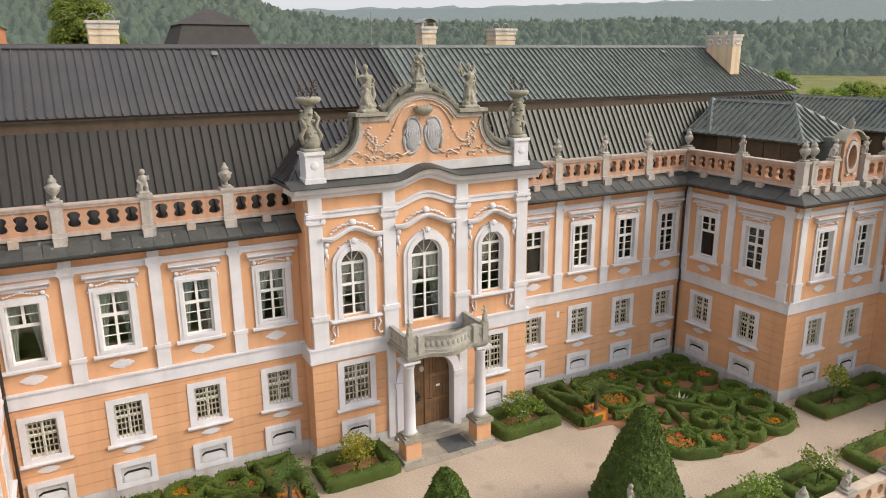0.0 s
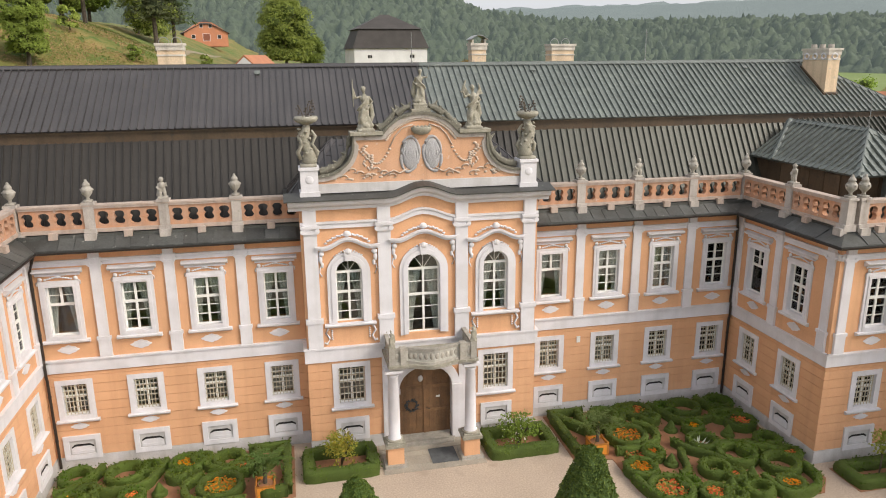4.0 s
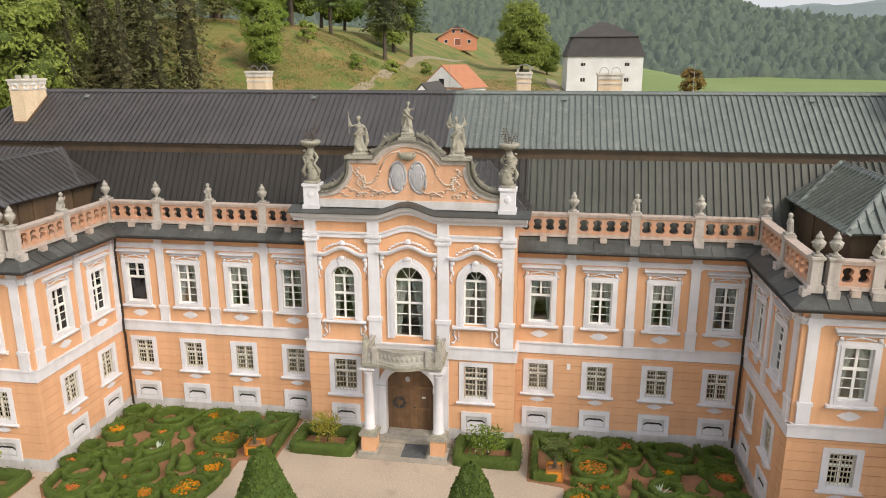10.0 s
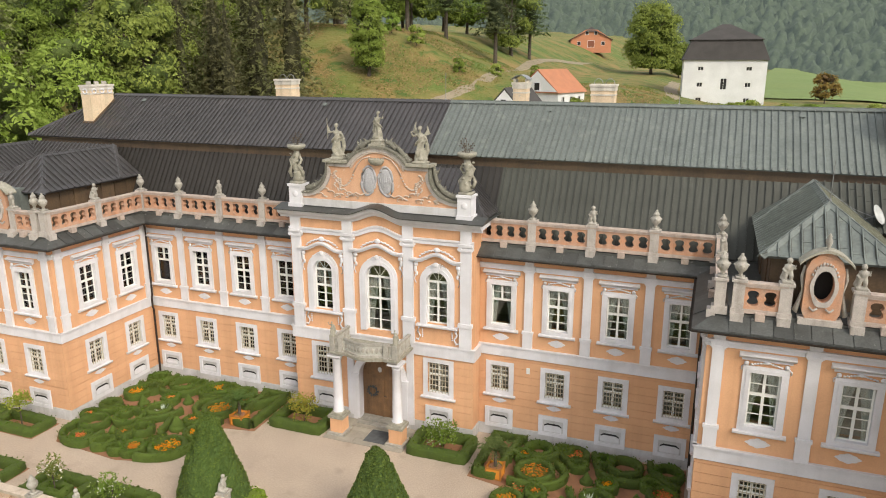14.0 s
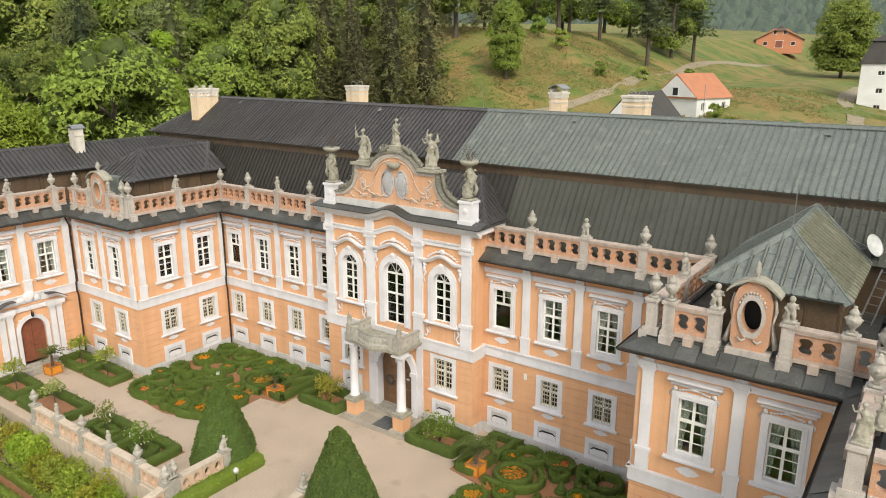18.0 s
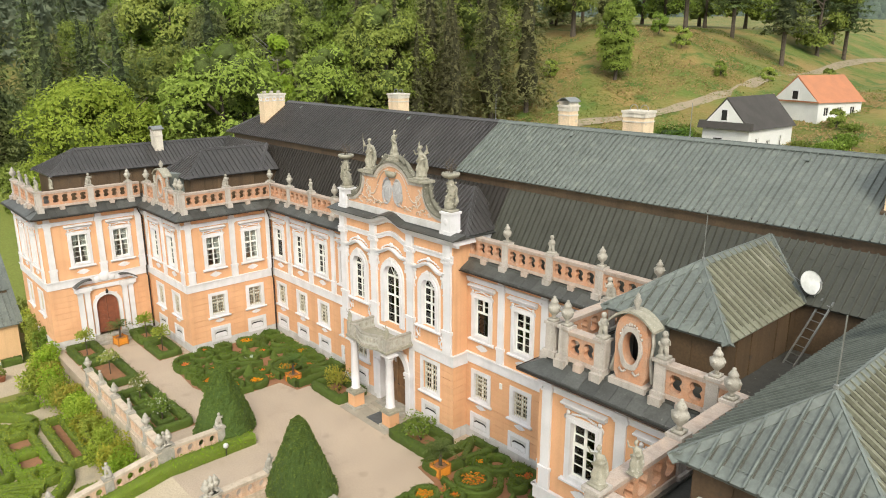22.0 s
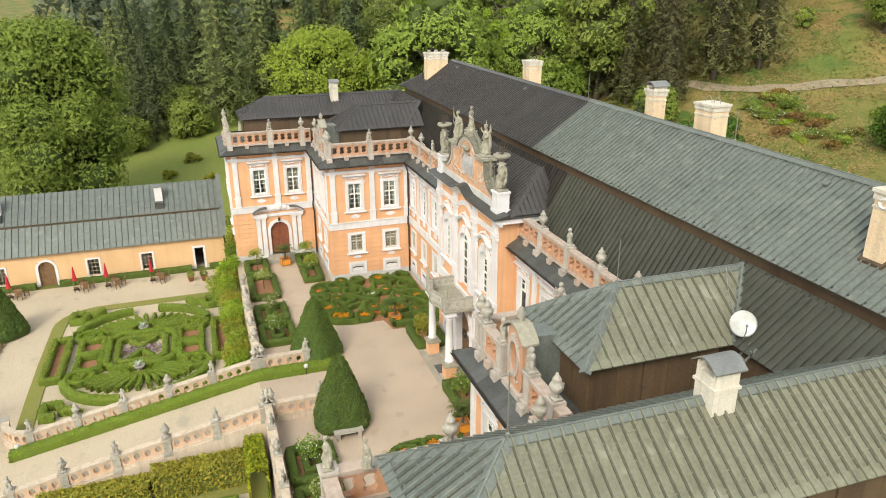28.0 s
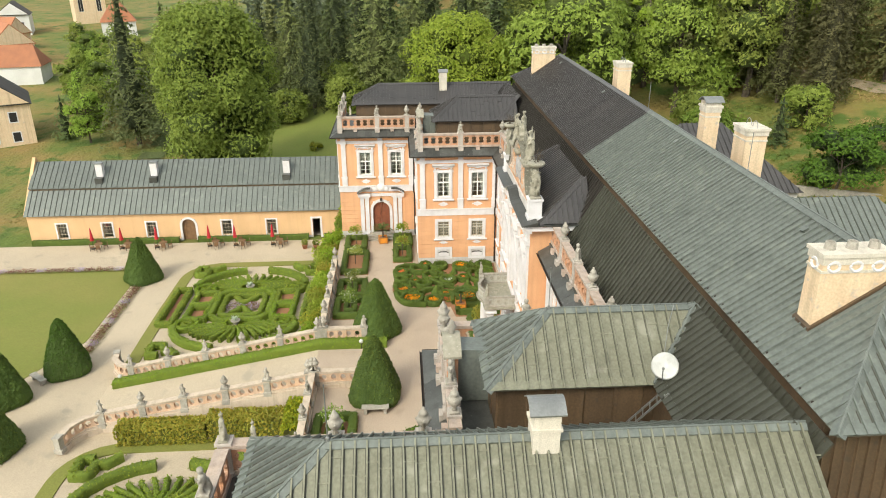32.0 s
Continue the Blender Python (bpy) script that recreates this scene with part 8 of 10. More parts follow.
# low hedge along the ramp
def ramp_hedge(x, y0, y1):
    ob = hedge([(0, 0), (0, y1 - y0)], 0.72, 0.6, mat=HEDGE_SUNLIT, label="long low clipped hedge along the ramp balustrade", group="ramp hedges")
    for me in (ob.data, ob.children[0].data):
        for v in me.vertices:
            yy = y0 + v.co.y
            v.co.z += 0.0 if yy > 13.2 else (yy - 13.2) * -RAMP
    ob.matrix_basis = pose(x, y0, 0.0)
    return ob
ramp_hedge(XC - 2.15, -1.4, 18.0)
for (x, y, z) in ((11.5, 16.2, 0.0), (10.9, -1.0, -2.55)):
    t = thing("garden_lamp", "white globe garden lamp by the path", "lamp", "globe lamps", at=pose(x, y, z))
    part("globe", Shape().ball((0, 0, 0.62), 0.15, 0.15, 0.15, 14, 10), DISH_WHITE, t, smooth=True)
    part("stem", Shape().tube([(0, 0, 0), (0, 0, 0.5)], 0.03, 6), IRON, t)

# nested hedge beds along the side paths
def nested_bed(x0, y0, x1, y1, seed):
    tagged(part("flower_bed", Shape().box(x0, y0, 0, x1, y1, 0.02), SOIL), "soil bed inside nested box hedges", "flower bed", kind="structure")
    for k, d in enumerate((0.28, 1.0)):
        if min(x1 - x0, y1 - y0) - 2 * d < 0.5:
            continue
        a = [(x0 + d, y0 + d), (x1 - d, y0 + d), (x1 - d, y1 - d), (x0 + d, y1 - d)]
        hedge(a, 0.5 if k == 0 else 0.36, 0.45, True, pose(0, 0, 0.01), label="clipped box hedge nested in a rectangular bed", seed=seed + k)
for side in (-1, 1):
    for a, b, c, d in ((-5.9, 13.75, -1.0, 16.2), (0.4, 13.75, 3.6, 16.3), (3.8, 13.75, 7.1, 16.4), (-9.9, 18.3, -6.9, 20.2), (-6.8, 18.3, -3.4, 20.1), (-9.6, 13.75, -6.3, 15.9)):
        x0, x1 = (a, c) if side < 0 else (mir(c), mir(a))
        nested_bed(x0, b, x1, d, int(a * 10))
        cx, cy = (x0 + x1) / 2, (b + d) / 2
        if side < 0 or a > -7:
            if a < -6:
                o = shrub(0.75, 2.1, LEAF_BRIGHT, 5, "small lemon tree with a round crown in a hedge bed", "lemon_tree", None, 420, 0.08, "standard trees", 1.05)
            else:
                o = shrub(0.8, 1.9, LEAF, int(a * 7) + 60, "standard rose with white blossom in a hedge bed", "rose_bush", PETAL_WHITE, 420, 0.07, "standard roses", 0.7)
            o.matrix_basis = pose(cx, cy, 0)

# ---- lower garden ----
LZ = LOW + 0.03
def lawn(pts, label, mat=LAWN, z=0.03):
    n = len(pts)
    s = Shape().add([(x, y, LZ) for x, y in pts] + [(x, y, LZ + z) for x, y in pts], [tuple(range(n, 2 * n))] + [(i, (i + 1) % n, n + (i + 1) % n, n + i) for i in range(n)])
    return tagged(part("lawn", s, mat), label, "lawn", kind="structure")
lawn([(-9.7, -40), (12.5, -40), (12.0, -9.6), (4.3, -6.1), (-9.7, -6.1)], "mown lawn of the lower garden")
def low_hedge(pts, cx, cy, w=0.42, h=0.5, closed=False, seed=0, label="clipped box hedge of the lower parterre"):
    return hedge(pts, w, h, closed, pose(cx, cy, LZ), HEDGE_SUNLIT, label=label, group="lower parterre hedges", seed=seed)
def parterre(cx, cy):
    """Oval parterre: lawn band, hedge rim, shell-shaped hedge fans at both ends, soil beds, a flower panel in the middle."""
    band = [(-9.4, 7.2), (-9.4, 1.5), (-9.4, -2.2)] + [(-6.4 + 3.0 * math.cos(radians(a)), -3.6 + 3.1 * math.sin(radians(a))) for a in range(190, 271, 16)] + [(0.0, -6.75), (5.0, -6.7), (9.4, -6.6)]
    n = len(band)
    v, f = [], []
    for i, p in enumerate(band):
        a, b = Vector(band[max(i - 1, 0)]), Vector(band[min(i + 1, n - 1)])
        d = (b - a).normalized()
        for s_, z in ((-0.5, 0.0), (-0.5, 0.07), (0.5, 0.07), (0.5, 0.0)):
            v.append((cx + p[0] - d.y * s_, cy + p[1] + d.x * s_, LZ + z))
    f = [(i * 4 + k, (i + 1) * 4 + k, (i + 1) * 4 + k + 1, i * 4 + k + 1) for i in range(n - 1) for k in range(3)]
    tagged(part("lawn", Shape().add(v, f), LAWN), "curved strip of lawn round the parterre", "lawn", kind="structure")
    for s in (-1, 1):
        rim = [(s * (3.4 + 4.0 * math.cos(radians(a))), 5.0 * math.sin(radians(a))) for a in range(-84, 85, 12)]
        low_hedge(rim[:7], cx, cy, 0.6, 0.6, False, 1)
        low_hedge(rim[8:], cx, cy, 0.6, 0.6, False, 2)
        ex = 3.3
        for k in range(17):
            a = radians(-92 + 11.5 * k)
            c, d = math.cos(a), math.sin(a)
            low_hedge(smooth_line([(s * (ex + 0.75 * c), 0.85 * d), (s * (ex + 1.5 * c + 0.12 * (1 - c) - 0.16 * d), 2.1 * d + 0.16 * c), (s * (ex + 2.75 * c + 0.5 * (1 - c) * (abs(d) > 0.5)), 3.75 * d)], 4), cx, cy, 0.29, 0.46, False, 10 + k)
        for sy in (-1, 1):
            low_hedge(circle(0.85), cx + s * 3.3, cy + sy * 4.0, 0.36, 0.5, True, 5)
            low_hedge(circle(0.3, 12), cx + s * 3.3, cy + sy * 4.0, 0.3, 0.45, True, 6)
            low_hedge([(s * 0.2, sy * 2.75), (s * 2.5, sy * 2.75), (s * 2.5, sy * 4.4), (s * 0.2, sy * 4.4)], cx, cy, 0.42, 0.55, True, 35 + s + sy)
            tagged(part("flower_bed", Shape().box(-0.95, -0.6, 0, 0.95, 0.6, 0.05), SOIL, at=pose(cx + s * 1.35, cy + sy * 3.57, LZ + 0.02)), "rectangular bed of reddish soil in the parterre", "flower bed", kind="structure")
            # stepped corner piece
            low_hedge([(s * 8.3, sy * 3.4), (s * 7.6, sy * 4.0), (s * 7.6, sy * 4.6), (s * 6.6, sy * 4.8), (s * 6.6, sy * 5.7), (s * 8.1, sy * 5.7), (s * 8.1, sy * 4.9)], cx, cy, 0.5, 0.55, False, 55)
    frame_ = lambda x, y, c: [(-x + c, -y), (x - c, -y), (x, -y + c), (x, y - c), (x - c, y), (-x + c, y), (-x, y - c), (-x, -y + c)]
    low_hedge(frame_(2.75, 2.4, 0.8), cx, cy, 0.5, 0.55, True, 30)
    low_hedge(frame_(1.95, 1.7, 0.35), cx, cy, 0.42, 0.5, True, 31)
    for k, y in enumerate((-0.75, 0.75)):
        bloom(cx, cy + y, 0.8, LZ, PETAL_MAUVE, 130, 50 + k, "patch of mauve and white bedding flowers in the parterre", 0.06)
        bloom(cx, cy + y, 0.75, LZ, PETAL_DARK, 110, 70 + k, "patch of dark red bedding flowers in the parterre", 0.06)
    for s in (-1, 1):
        low_hedge([(s * 1.6, -0.9), (s * 0.35, 0.0), (s * 1.6, 0.9)], cx, cy, 0.4, 0.45, False, 33)
    for sy in (-1, 1):
        low_hedge([(-3.2, -0.55), (3.2, -0.55), (3.2, 0.55), (-3.2, 0.55)], cx - 0.1, cy + sy * 5.9, 0.42, 0.55, True, 44)
        tagged(part("flower_bed", Shape().box(-2.9, -0.3, 0, 2.9, 0.3, 0.05), SOIL, at=pose(cx - 0.1, cy + sy * 5.9, LZ + 0.02)), "long bed of reddish soil in the parterre", "flower bed", kind="structure")
parterre(-0.9, 5.3)
parterre(27.4, 5.3)
# flower strips by the lawn
for (xa, ya, xb, yb) in ((-6.6, -5.4, 6.2, -5.4), (-9.8, -20, -9.8, -6.2)):
    n = int(math.hypot(xb - xa, yb - ya) / 0.9)
    for k in range(n):
        q = (k + 0.5) / n
        bloom(xa + (xb - xa) * q, ya + (yb - ya) * q, 0.5, LZ, (PETAL_MAUVE, PETAL_DARK, PETAL_DARK, PETAL_DARK)[k % 4], 60, k, "strip of mauve border flowers along the lawn", 0.06)
# shrubs below the terrace wall
rr = random.Random(11)
for k in range(12):
    x = -8.6 + k * 1.55
    o = shrub(1.25, 3.2 + rr.uniform(-0.4, 0.3), LEAF_YELLOW if k % 3 == 0 else LEAF_BRIGHT, 100 + k, "yellow-green clipped shrub against the terrace wall" if k % 3 == 0 else "green clipped shrub against the terrace wall", n=2200, leaf=0.085, group="terrace shrubs")
    o.matrix_basis = pose(x, 12.25, LOW, 0, 0, 70 * k)
def leafy_hedge(length, wide, high, mat, seed, label, n):
    """A clipped hedge with loose leaves on a solid core."""
    t = thing("clipped_hedge", label, "hedge", "leafy hedges")
    part("core", hedge_mesh([(0, 0), (length, 0)], wide * 0.86, high * 0.93, seed=seed), HEDGE_LIGHT, t, smooth=True)
    q = random.Random(seed)
    pts = []
    for k in range(n):
        f = q.random()
        x = q.uniform(-0.1, length + 0.1)
        if f < 0.45:
            pts.append((x, q.uniform(-0.5, 0.5) * wide, high * q.uniform(0.93, 1.06)))
        else:
            pts.append((x, (0.5 if q.random() < 0.5 else -0.5) * wide * q.uniform(0.9, 1.1), high * q.uniform(0.05, 1.0)))
    s = Shape()
    blades(s, pts, 0.1, q)
    part("foliage", s, mat, t)
    return t
leafy_hedge(5.6, 1.2, 1.8, LEAF_YELLOW, 5, "yellow-green clipped hedge beside the ramp", 4200).matrix_basis = pose(17.3, 6.9, LOW, 0, 0, 90)
leafy_hedge(5.4, 1.2, 1.35, LEAF_YELLOW, 6, "yellow-green clipped hedge beside the ramp", 4200).matrix_basis = pose(17.3, 1.2, LOW, 0, 0, 90)
leafy_hedge(3.0, 1.0, 2.5, LEAF_YELLOW, 7, "yellow-green clipped hedge below the terrace wall", 2600).matrix_basis = pose(16.9, 12.3, LOW)
for k in range(5):
    o = shrub(1.3, 3.6 - 0.2 * k, LEAF_BRIGHT, 150 + k, "dense green climber shrub by the wing corner", n=1600, leaf=0.11, group="climbers")
    o.matrix_basis = pose(-9.4 - 0.9 * (k % 2), 12.6 - 0.25 * k, LOW + 0.4 * (k == 0))
for k in range(6):
    o = shrub(0.85, 3.7 + 0.34 * k, LEAF if k % 2 else LEAF_BRIGHT, 170 + k, "tall green climber between the garden building and the wing", n=1500, leaf=0.11, group="climbers")
    o.matrix_basis = pose(-11.4 - 1.35 * k, 12.95 + 0.06 * k, LOW, 0, 0, 55 * k)

# ---- low garden building ----
lb = thing("garden_house", "long low ochre garden building with a two-tier green tin roof", "building", at=pose(-17.5, -20.2, LOW - 0.05, 0, 0, 90))
LL = 32.6
wins = (3.4, 8.1, 12.7, 20.6, 25.35)
holes = [(u - 0.5, u + 0.5, 0.55, 2.2) for u in wins] + [(15.85, 17.35, 0.0, 2.45), (29.75, 30.55, 0.0, 2.2)]
part("wall", Shape().slab(0, LL, 0, 3.25, 0, 0.5, holes), YELLOW_WALL, lb, "ochre limewashed wall")
part("end_wall", Shape().box(0, 0.5, 0, 0.5, 9.0, 3.25).box(LL - 0.5, 0.5, 0, LL, 9.0, 3.25), YELLOW_WALL, lb)
part("back_wall", Shape().box(0, 8.5, 0, LL, 9.0, 3.25), YELLOW_WALL, lb)
part("floor", Shape().box(0.5, 0.5, 0, LL - 0.5, 8.5, 0.08), PAVING, lb)
for u in wins:
    wpart = part("window_frame", Shape().slab(u - 0.66, u + 0.66, 0.4, 2.34, -0.05, 0.0, [(u - 0.5, u + 0.5, 0.55, 2.2)]), TRIM, lb)
    part("sash", Shape().slab(u - 0.5, u + 0.5, 0.55, 2.2, 0.12, 0.17, [(u - 0.45 + 0.3 * c, u - 0.17 + 0.3 * c + (0.02 if c == 2 else 0), 0.6 + 0.4 * r_, 0.97 + 0.4 * r_) for c in range(3) for r_ in range(4)]), GRILLE, wpart)
    pn = part("pane", Shape().box(u - 0.48, 0.14, 0.57, u + 0.48, 0.148, 2.18), GLASS, wpart)
    pn.visible_shadow = False
part("door_frame", Shape().slab(29.55, 30.75, 0, 2.4, -0.05, 0, [(29.75, 30.55, 0, 2.2)]), TRIM, lb)
inner = [(16.6 + 0.7, 0.0), (16.6 + 0.7, 1.75)] + arc(16.6, 1.75, 0.7, 0, 180, 12)[1:-1] + [(16.6 - 0.7, 1.75), (16.6 - 0.7, 0.0)]
outer = [(16.6 + 0.92, 0.0), (16.6 + 0.92, 1.75)] + arc(16.6, 1.75, 0.92, 0, 180, 12)[1:-1] + [(16.6 - 0.92, 1.75), (16.6 - 0.92, 0.0)]
part("arch_frame", ring(Shape(), outer, inner, -0.06, 0.3), TRIM, lb)
part("arch_door", Shape().prism([(x, z) for x, z in inner][::-1][::-1], 0.18, 0.25), WOOD_DOOR, lb, "arched plank door")
part("plinth", Shape().slab(0, LL, 0, 0.3, -0.03, 0, holes), PLINTH, lb)
def low_slope(name, y0, z0, y1, z1, mat):
    s = Shape().profile([(y0, z0), (y1, z1), (y1, z1 + 0.05), (y0, z0 + 0.05)], -0.1, LL + 0.1)
    t = part(name, s, mat, lb, "grey-green standing-seam tin")
    L = math.hypot(y1 - y0, z1 - z0)
    a = math.atan2(z1 - z0, y1 - y0)
    k = 0.3
    while k < LL:
        part("seam", seam_mesh(mat), mat, t, at=Matrix.Translation((k, (y0 + y1) / 2, (z0 + z1) / 2 + 0.05)) @ Matrix.Rotation(a, 4, "X") @ Matrix.Rotation(math.pi / 2, 4, "Z") @ Matrix.Diagonal((L, 1, 1, 1)))
        k += 0.55
low_slope("roof_lower", -0.35, 3.2, 1.9, 5.35, TIN_GREEN)
low_slope("roof_upper", 1.75, 5.55, 4.6, 7.75, TIN_GREEN)
low_slope("roof_back", 9.3, 3.2, 4.6, 7.75, TIN_GREEN)
part("roof_step", Shape().box(0, 1.85, 5.3, LL, 1.95, 5.6), TIN_BROWN, lb)
part("gable_end", Shape().prism([(0.2, 3.25), (8.8, 3.25), (4.6, 8.3)], 0, 0.35, pose(0, 0, 0, 0, 0, 90)), YELLOW_WALL, lb)
part("gable_end", Shape().prism([(0.2, 3.25), (8.8, 3.25), (4.6, 7.7)], -LL, -LL + 0.3, pose(0, 0, 0, 0, 0, 90)), YELLOW_WALL, lb)
for u in (7.2, 12.9, 27.0):
    c = part("chimney", Shape().box(u - 0.35, 2.7, 5.9, u + 0.35, 3.3, 7.9), TRIM, lb, "whitewashed chimney")
    part("chimney_cap", Shape().box(u - 0.42, 2.63, 7.9, u + 0.42, 3.37, 8.0), ZINC, c)
part("parapet", Shape().prism([(-0.2, 3.2), (9.1, 3.2), (4.6, 8.15)], -LL - 0.3, -LL + 0.02, pose(0, 0, 0, 0, 0, 90)), YELLOW_WALL, lb, "pale plastered fire wall at the roof end")
part("parapet_cap", Shape().profile([(-0.3, 3.3), (4.6, 8.2), (4.6, 8.3), (-0.3, 3.42)], LL - 0.05, LL + 0.38), TIN_GREEN, lb)
for u in (7.2, 12.9, 27.0):
    part("roof_box", Shape().box(u - 0.4, 2.1, 5.75, u + 0.4, 2.75, 6.5), SLATE_TIN, lb, "grey tin box at the chimney foot")
for a, b in ((0.4, 15.6), (17.6, 29.3), (31.0, 32.4)):
    o = hedge([(0, 0), (b - a, 0)], 0.55, 0.6, at=pose(-16.9, -20.2 + a, LOW, 0, 0, 90), label="dark clipped hedge at the foot of the garden building", group="wall hedges")
def parasol():
    t = thing("parasol", "closed red parasol over a cafe table", "parasol", "red parasols")
    part("pole", Shape().tube([(0, 0, 0), (0, 0, 2.3)], 0.025, 6), IRON, t)
    part("canopy", Shape().lathe([(0.22, 0.95), (0.17, 1.2), (0.12, 1.7), (0.04, 2.3)], 9), RED_CLOTH, t)
    part("foot", Shape().lathe([(0.28, 0), (0.25, 0.08)], 12), IRON, t)
    return t
def cafe_set():
    t = thing("cafe_table", "dark metal cafe table", "table", "cafe tables")
    part("tabletop", Shape().lathe([(0.42, 0.7), (0.42, 0.74)], 14), WOOD_DOOR, t)
    part("pedestal", Shape().tube([(0, 0, 0), (0, 0, 0.7)], 0.03, 6), IRON, t)
    return t
def cafe_chair():
    t = thing("cafe_chair", "dark slatted cafe chair", "chair", "cafe chairs")
    part("seat", Shape().box(-0.2, -0.2, 0.42, 0.2, 0.2, 0.45), WOOD_DOOR, t)
    part("backrest", Shape().box(-0.2, 0.17, 0.55, 0.2, 0.2, 0.85), WOOD_DOOR, t)
    for x in (-0.18, 0.18):
        for y, h in ((-0.18, 0.43), (0.18, 0.85)):
            part("leg", Shape().box(x - 0.015, y - 0.015, 0, x + 0.015, y + 0.015, h), IRON, t)
    return t
py = (-13.1, -10.1, -6.5, -1.1, 1.6, 5.5)
stamp(parasol, [pose(-15.6, y, LOW) for y in py])
stamp(cafe_set, [pose(-15.2, y + 0.75, LOW) for y in py])
stamp(cafe_chair, [pose(-15.2 + 0.65 * math.cos(a), y + 0.75 + 0.65 * math.sin(a), LOW, 0, 0, math.degrees(a) - 90) for y in py for a in (0.3, 1.9, 3.5, 5.0)])

# ---- trees ----
def blade_mesh(name, centres, normals, sizes, mat, rng, aspect=0.6, jitter=0.3):
    """Many leaf clumps: each a spray of two broad pointed leaves, every leaf an island of its own."""
    n = len(centres)
    c, nn = np.array(centres), np.array(normals)
    nn = nn + rng.normal(0, jitter, (n, 3))
    nn /= np.linalg.norm(nn, axis=1)[:, None]
    ref = rng.normal(0, 1, (n, 3))
    a = np.cross(nn, ref); a /= np.linalg.norm(a, axis=1)[:, None]
    b = np.cross(nn, a)
    s = np.array(sizes)[:, None]
    v = np.empty((n, 6, 3))
    for k in range(2):
        th = (k * 2.6 + rng.normal(0, 0.5, n))[:, None]
        along = a * np.cos(th) + b * np.sin(th) + nn * rng.normal(0, 0.4, (n, 1))
        across = b * np.cos(th) - a * np.sin(th)
        v[:, 3 * k] = c + across * s * aspect * 0.85 + along * s * rng.uniform(-0.2, 0.3, (n, 1))
        v[:, 3 * k + 1] = c - across * s * aspect * 0.85 + along * s * rng.uniform(-0.2, 0.3, (n, 1))
        v[:, 3 * k + 2] = c + along * s * 1.1
    m = 6 * n
    me = bpy.data.meshes.new(name)
    me.vertices.add(m); me.vertices.foreach_set("co", v.ravel())
    me.loops.add(m); me.loops.foreach_set("vertex_index", np.arange(m, dtype=np.int32))
    me.polygons.add(2 * n); me.polygons.foreach_set("loop_start", np.arange(0, m, 3, dtype=np.int32)); me.polygons.foreach_set("loop_total", np.full(2 * n, 3, dtype=np.int32))
    me.update(calc_edges=True)
    me.materials.append(mat)
    return me

def crown_points(h, r, base, rng, lobes, per, squash=0.8, taper=0.0, blade=0.3, core=None):
    """Clumps on the outside of many lobes that fill an uneven crown."""
    C, N, S = [], [], []
    for k in range(lobes):
        q = rng.random()
        z = base + (h - base) * (0.12 + 0.8 * q)
        env = math.sin(math.pi * (0.12 + 0.80 * q)) ** 0.7 * (1 - taper * q)
        a = rng.random() * 6.283
        d = r * env * (0.35 + 0.45 * rng.random())
        lr = r * (0.26 + 0.2 * rng.random()) * (1 - 0.4 * taper * q)
        if core is not None:
            n0 = len(core.v)
            core.ball((d * math.cos(a), d * math.sin(a), z), lr * 0.5, lr * 0.5, lr * 0.5 * squash, 8, 6)
            mid = Vector((d * math.cos(a), d * math.sin(a), z))
            core.v[n0:] = [tuple(Vector(p) + (Vector(p) - mid) * (0.42 * noise.noise((p[0] * 1.3, p[1] * 1.3, p[2] * 1.3)) + 0.3 * noise.noise((p[0] * 3.1 + 9, p[1] * 3.1, p[2] * 3.1)))) for p in core.v[n0:]]
        u = rng.normal(0, 1, (per, 3)); u /= np.linalg.norm(u, axis=1)[:, None]
        u[:, 2] = np.where(u[:, 2] < -0.5, -u[:, 2] * 0.6, u[:, 2])
        back = u[:, 0] * math.cos(a) + u[:, 1] * math.sin(a) < -0.25
        u[back, :2] *= -1
        rad = lr * (0.6 + 0.5 * np.sqrt(rng.random((per, 1))))
        p = u * rad
        p[:, 2] *= squash
        C.append(p + np.array([d * math.cos(a), d * math.sin(a), z])); N.append(u + np.array([0, 0, 0.35])); S.append(blade * (0.6 + 0.8 * rng.random(per)))
    return np.vstack(C), np.vstack(N), np.concatenate(S)

def trunk_shape(h, r, rng, limbs=7, lean=0.0, top=0.75):
    s = Shape()
    P = [(lean * h * q * q * 0.3 + 0.15 * math.sin(3 * q), 0.12 * math.sin(5 * q), h * top * q) for q in (0, 0.15, 0.35, 0.6, 0.8, 1.0)]
    R = h * 0.018
    s.tube(P, [R * 1.5, R * 1.1, R, R * 0.75, R * 0.5, R * 0.25], 8)
    for k in range(limbs):
        q = 0.35 + 0.5 * rng.random()
        a = rng.random() * 6.283
        z = h * top * q
        l = r * (0.5 + 0.3 * rng.random())
        s.tube([(0, 0, z), (0.5 * l * math.cos(a), 0.5 * l * math.sin(a), z + 0.35 * l), (l * math.cos(a), l * math.sin(a), z + 0.8 * l)], [R * 0.5, R * 0.32, R * 0.12], 5)
    return s

def broadleaf(seed, h, r, mat, label, category="tree", lobes=44, per=150, base=0.14, blade=0.25, bark=None, taper=0.1, name="broadleaf_tree", group="broadleaf trees"):
    rng = np.random.default_rng(seed)
    t = thing(name, label, category, group)
    core = Shape()
    C, N, S = crown_points(h, r, h * base, rng, lobes, per, taper=taper, blade=blade, core=core)
    cr = part("crown", blade_mesh("crown", C, N, S, mat, rng, jitter=0.34), mat, t)
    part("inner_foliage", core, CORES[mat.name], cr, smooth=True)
    part("trunk", trunk_shape(h, r, rng), bark or BARK, t)
    return t

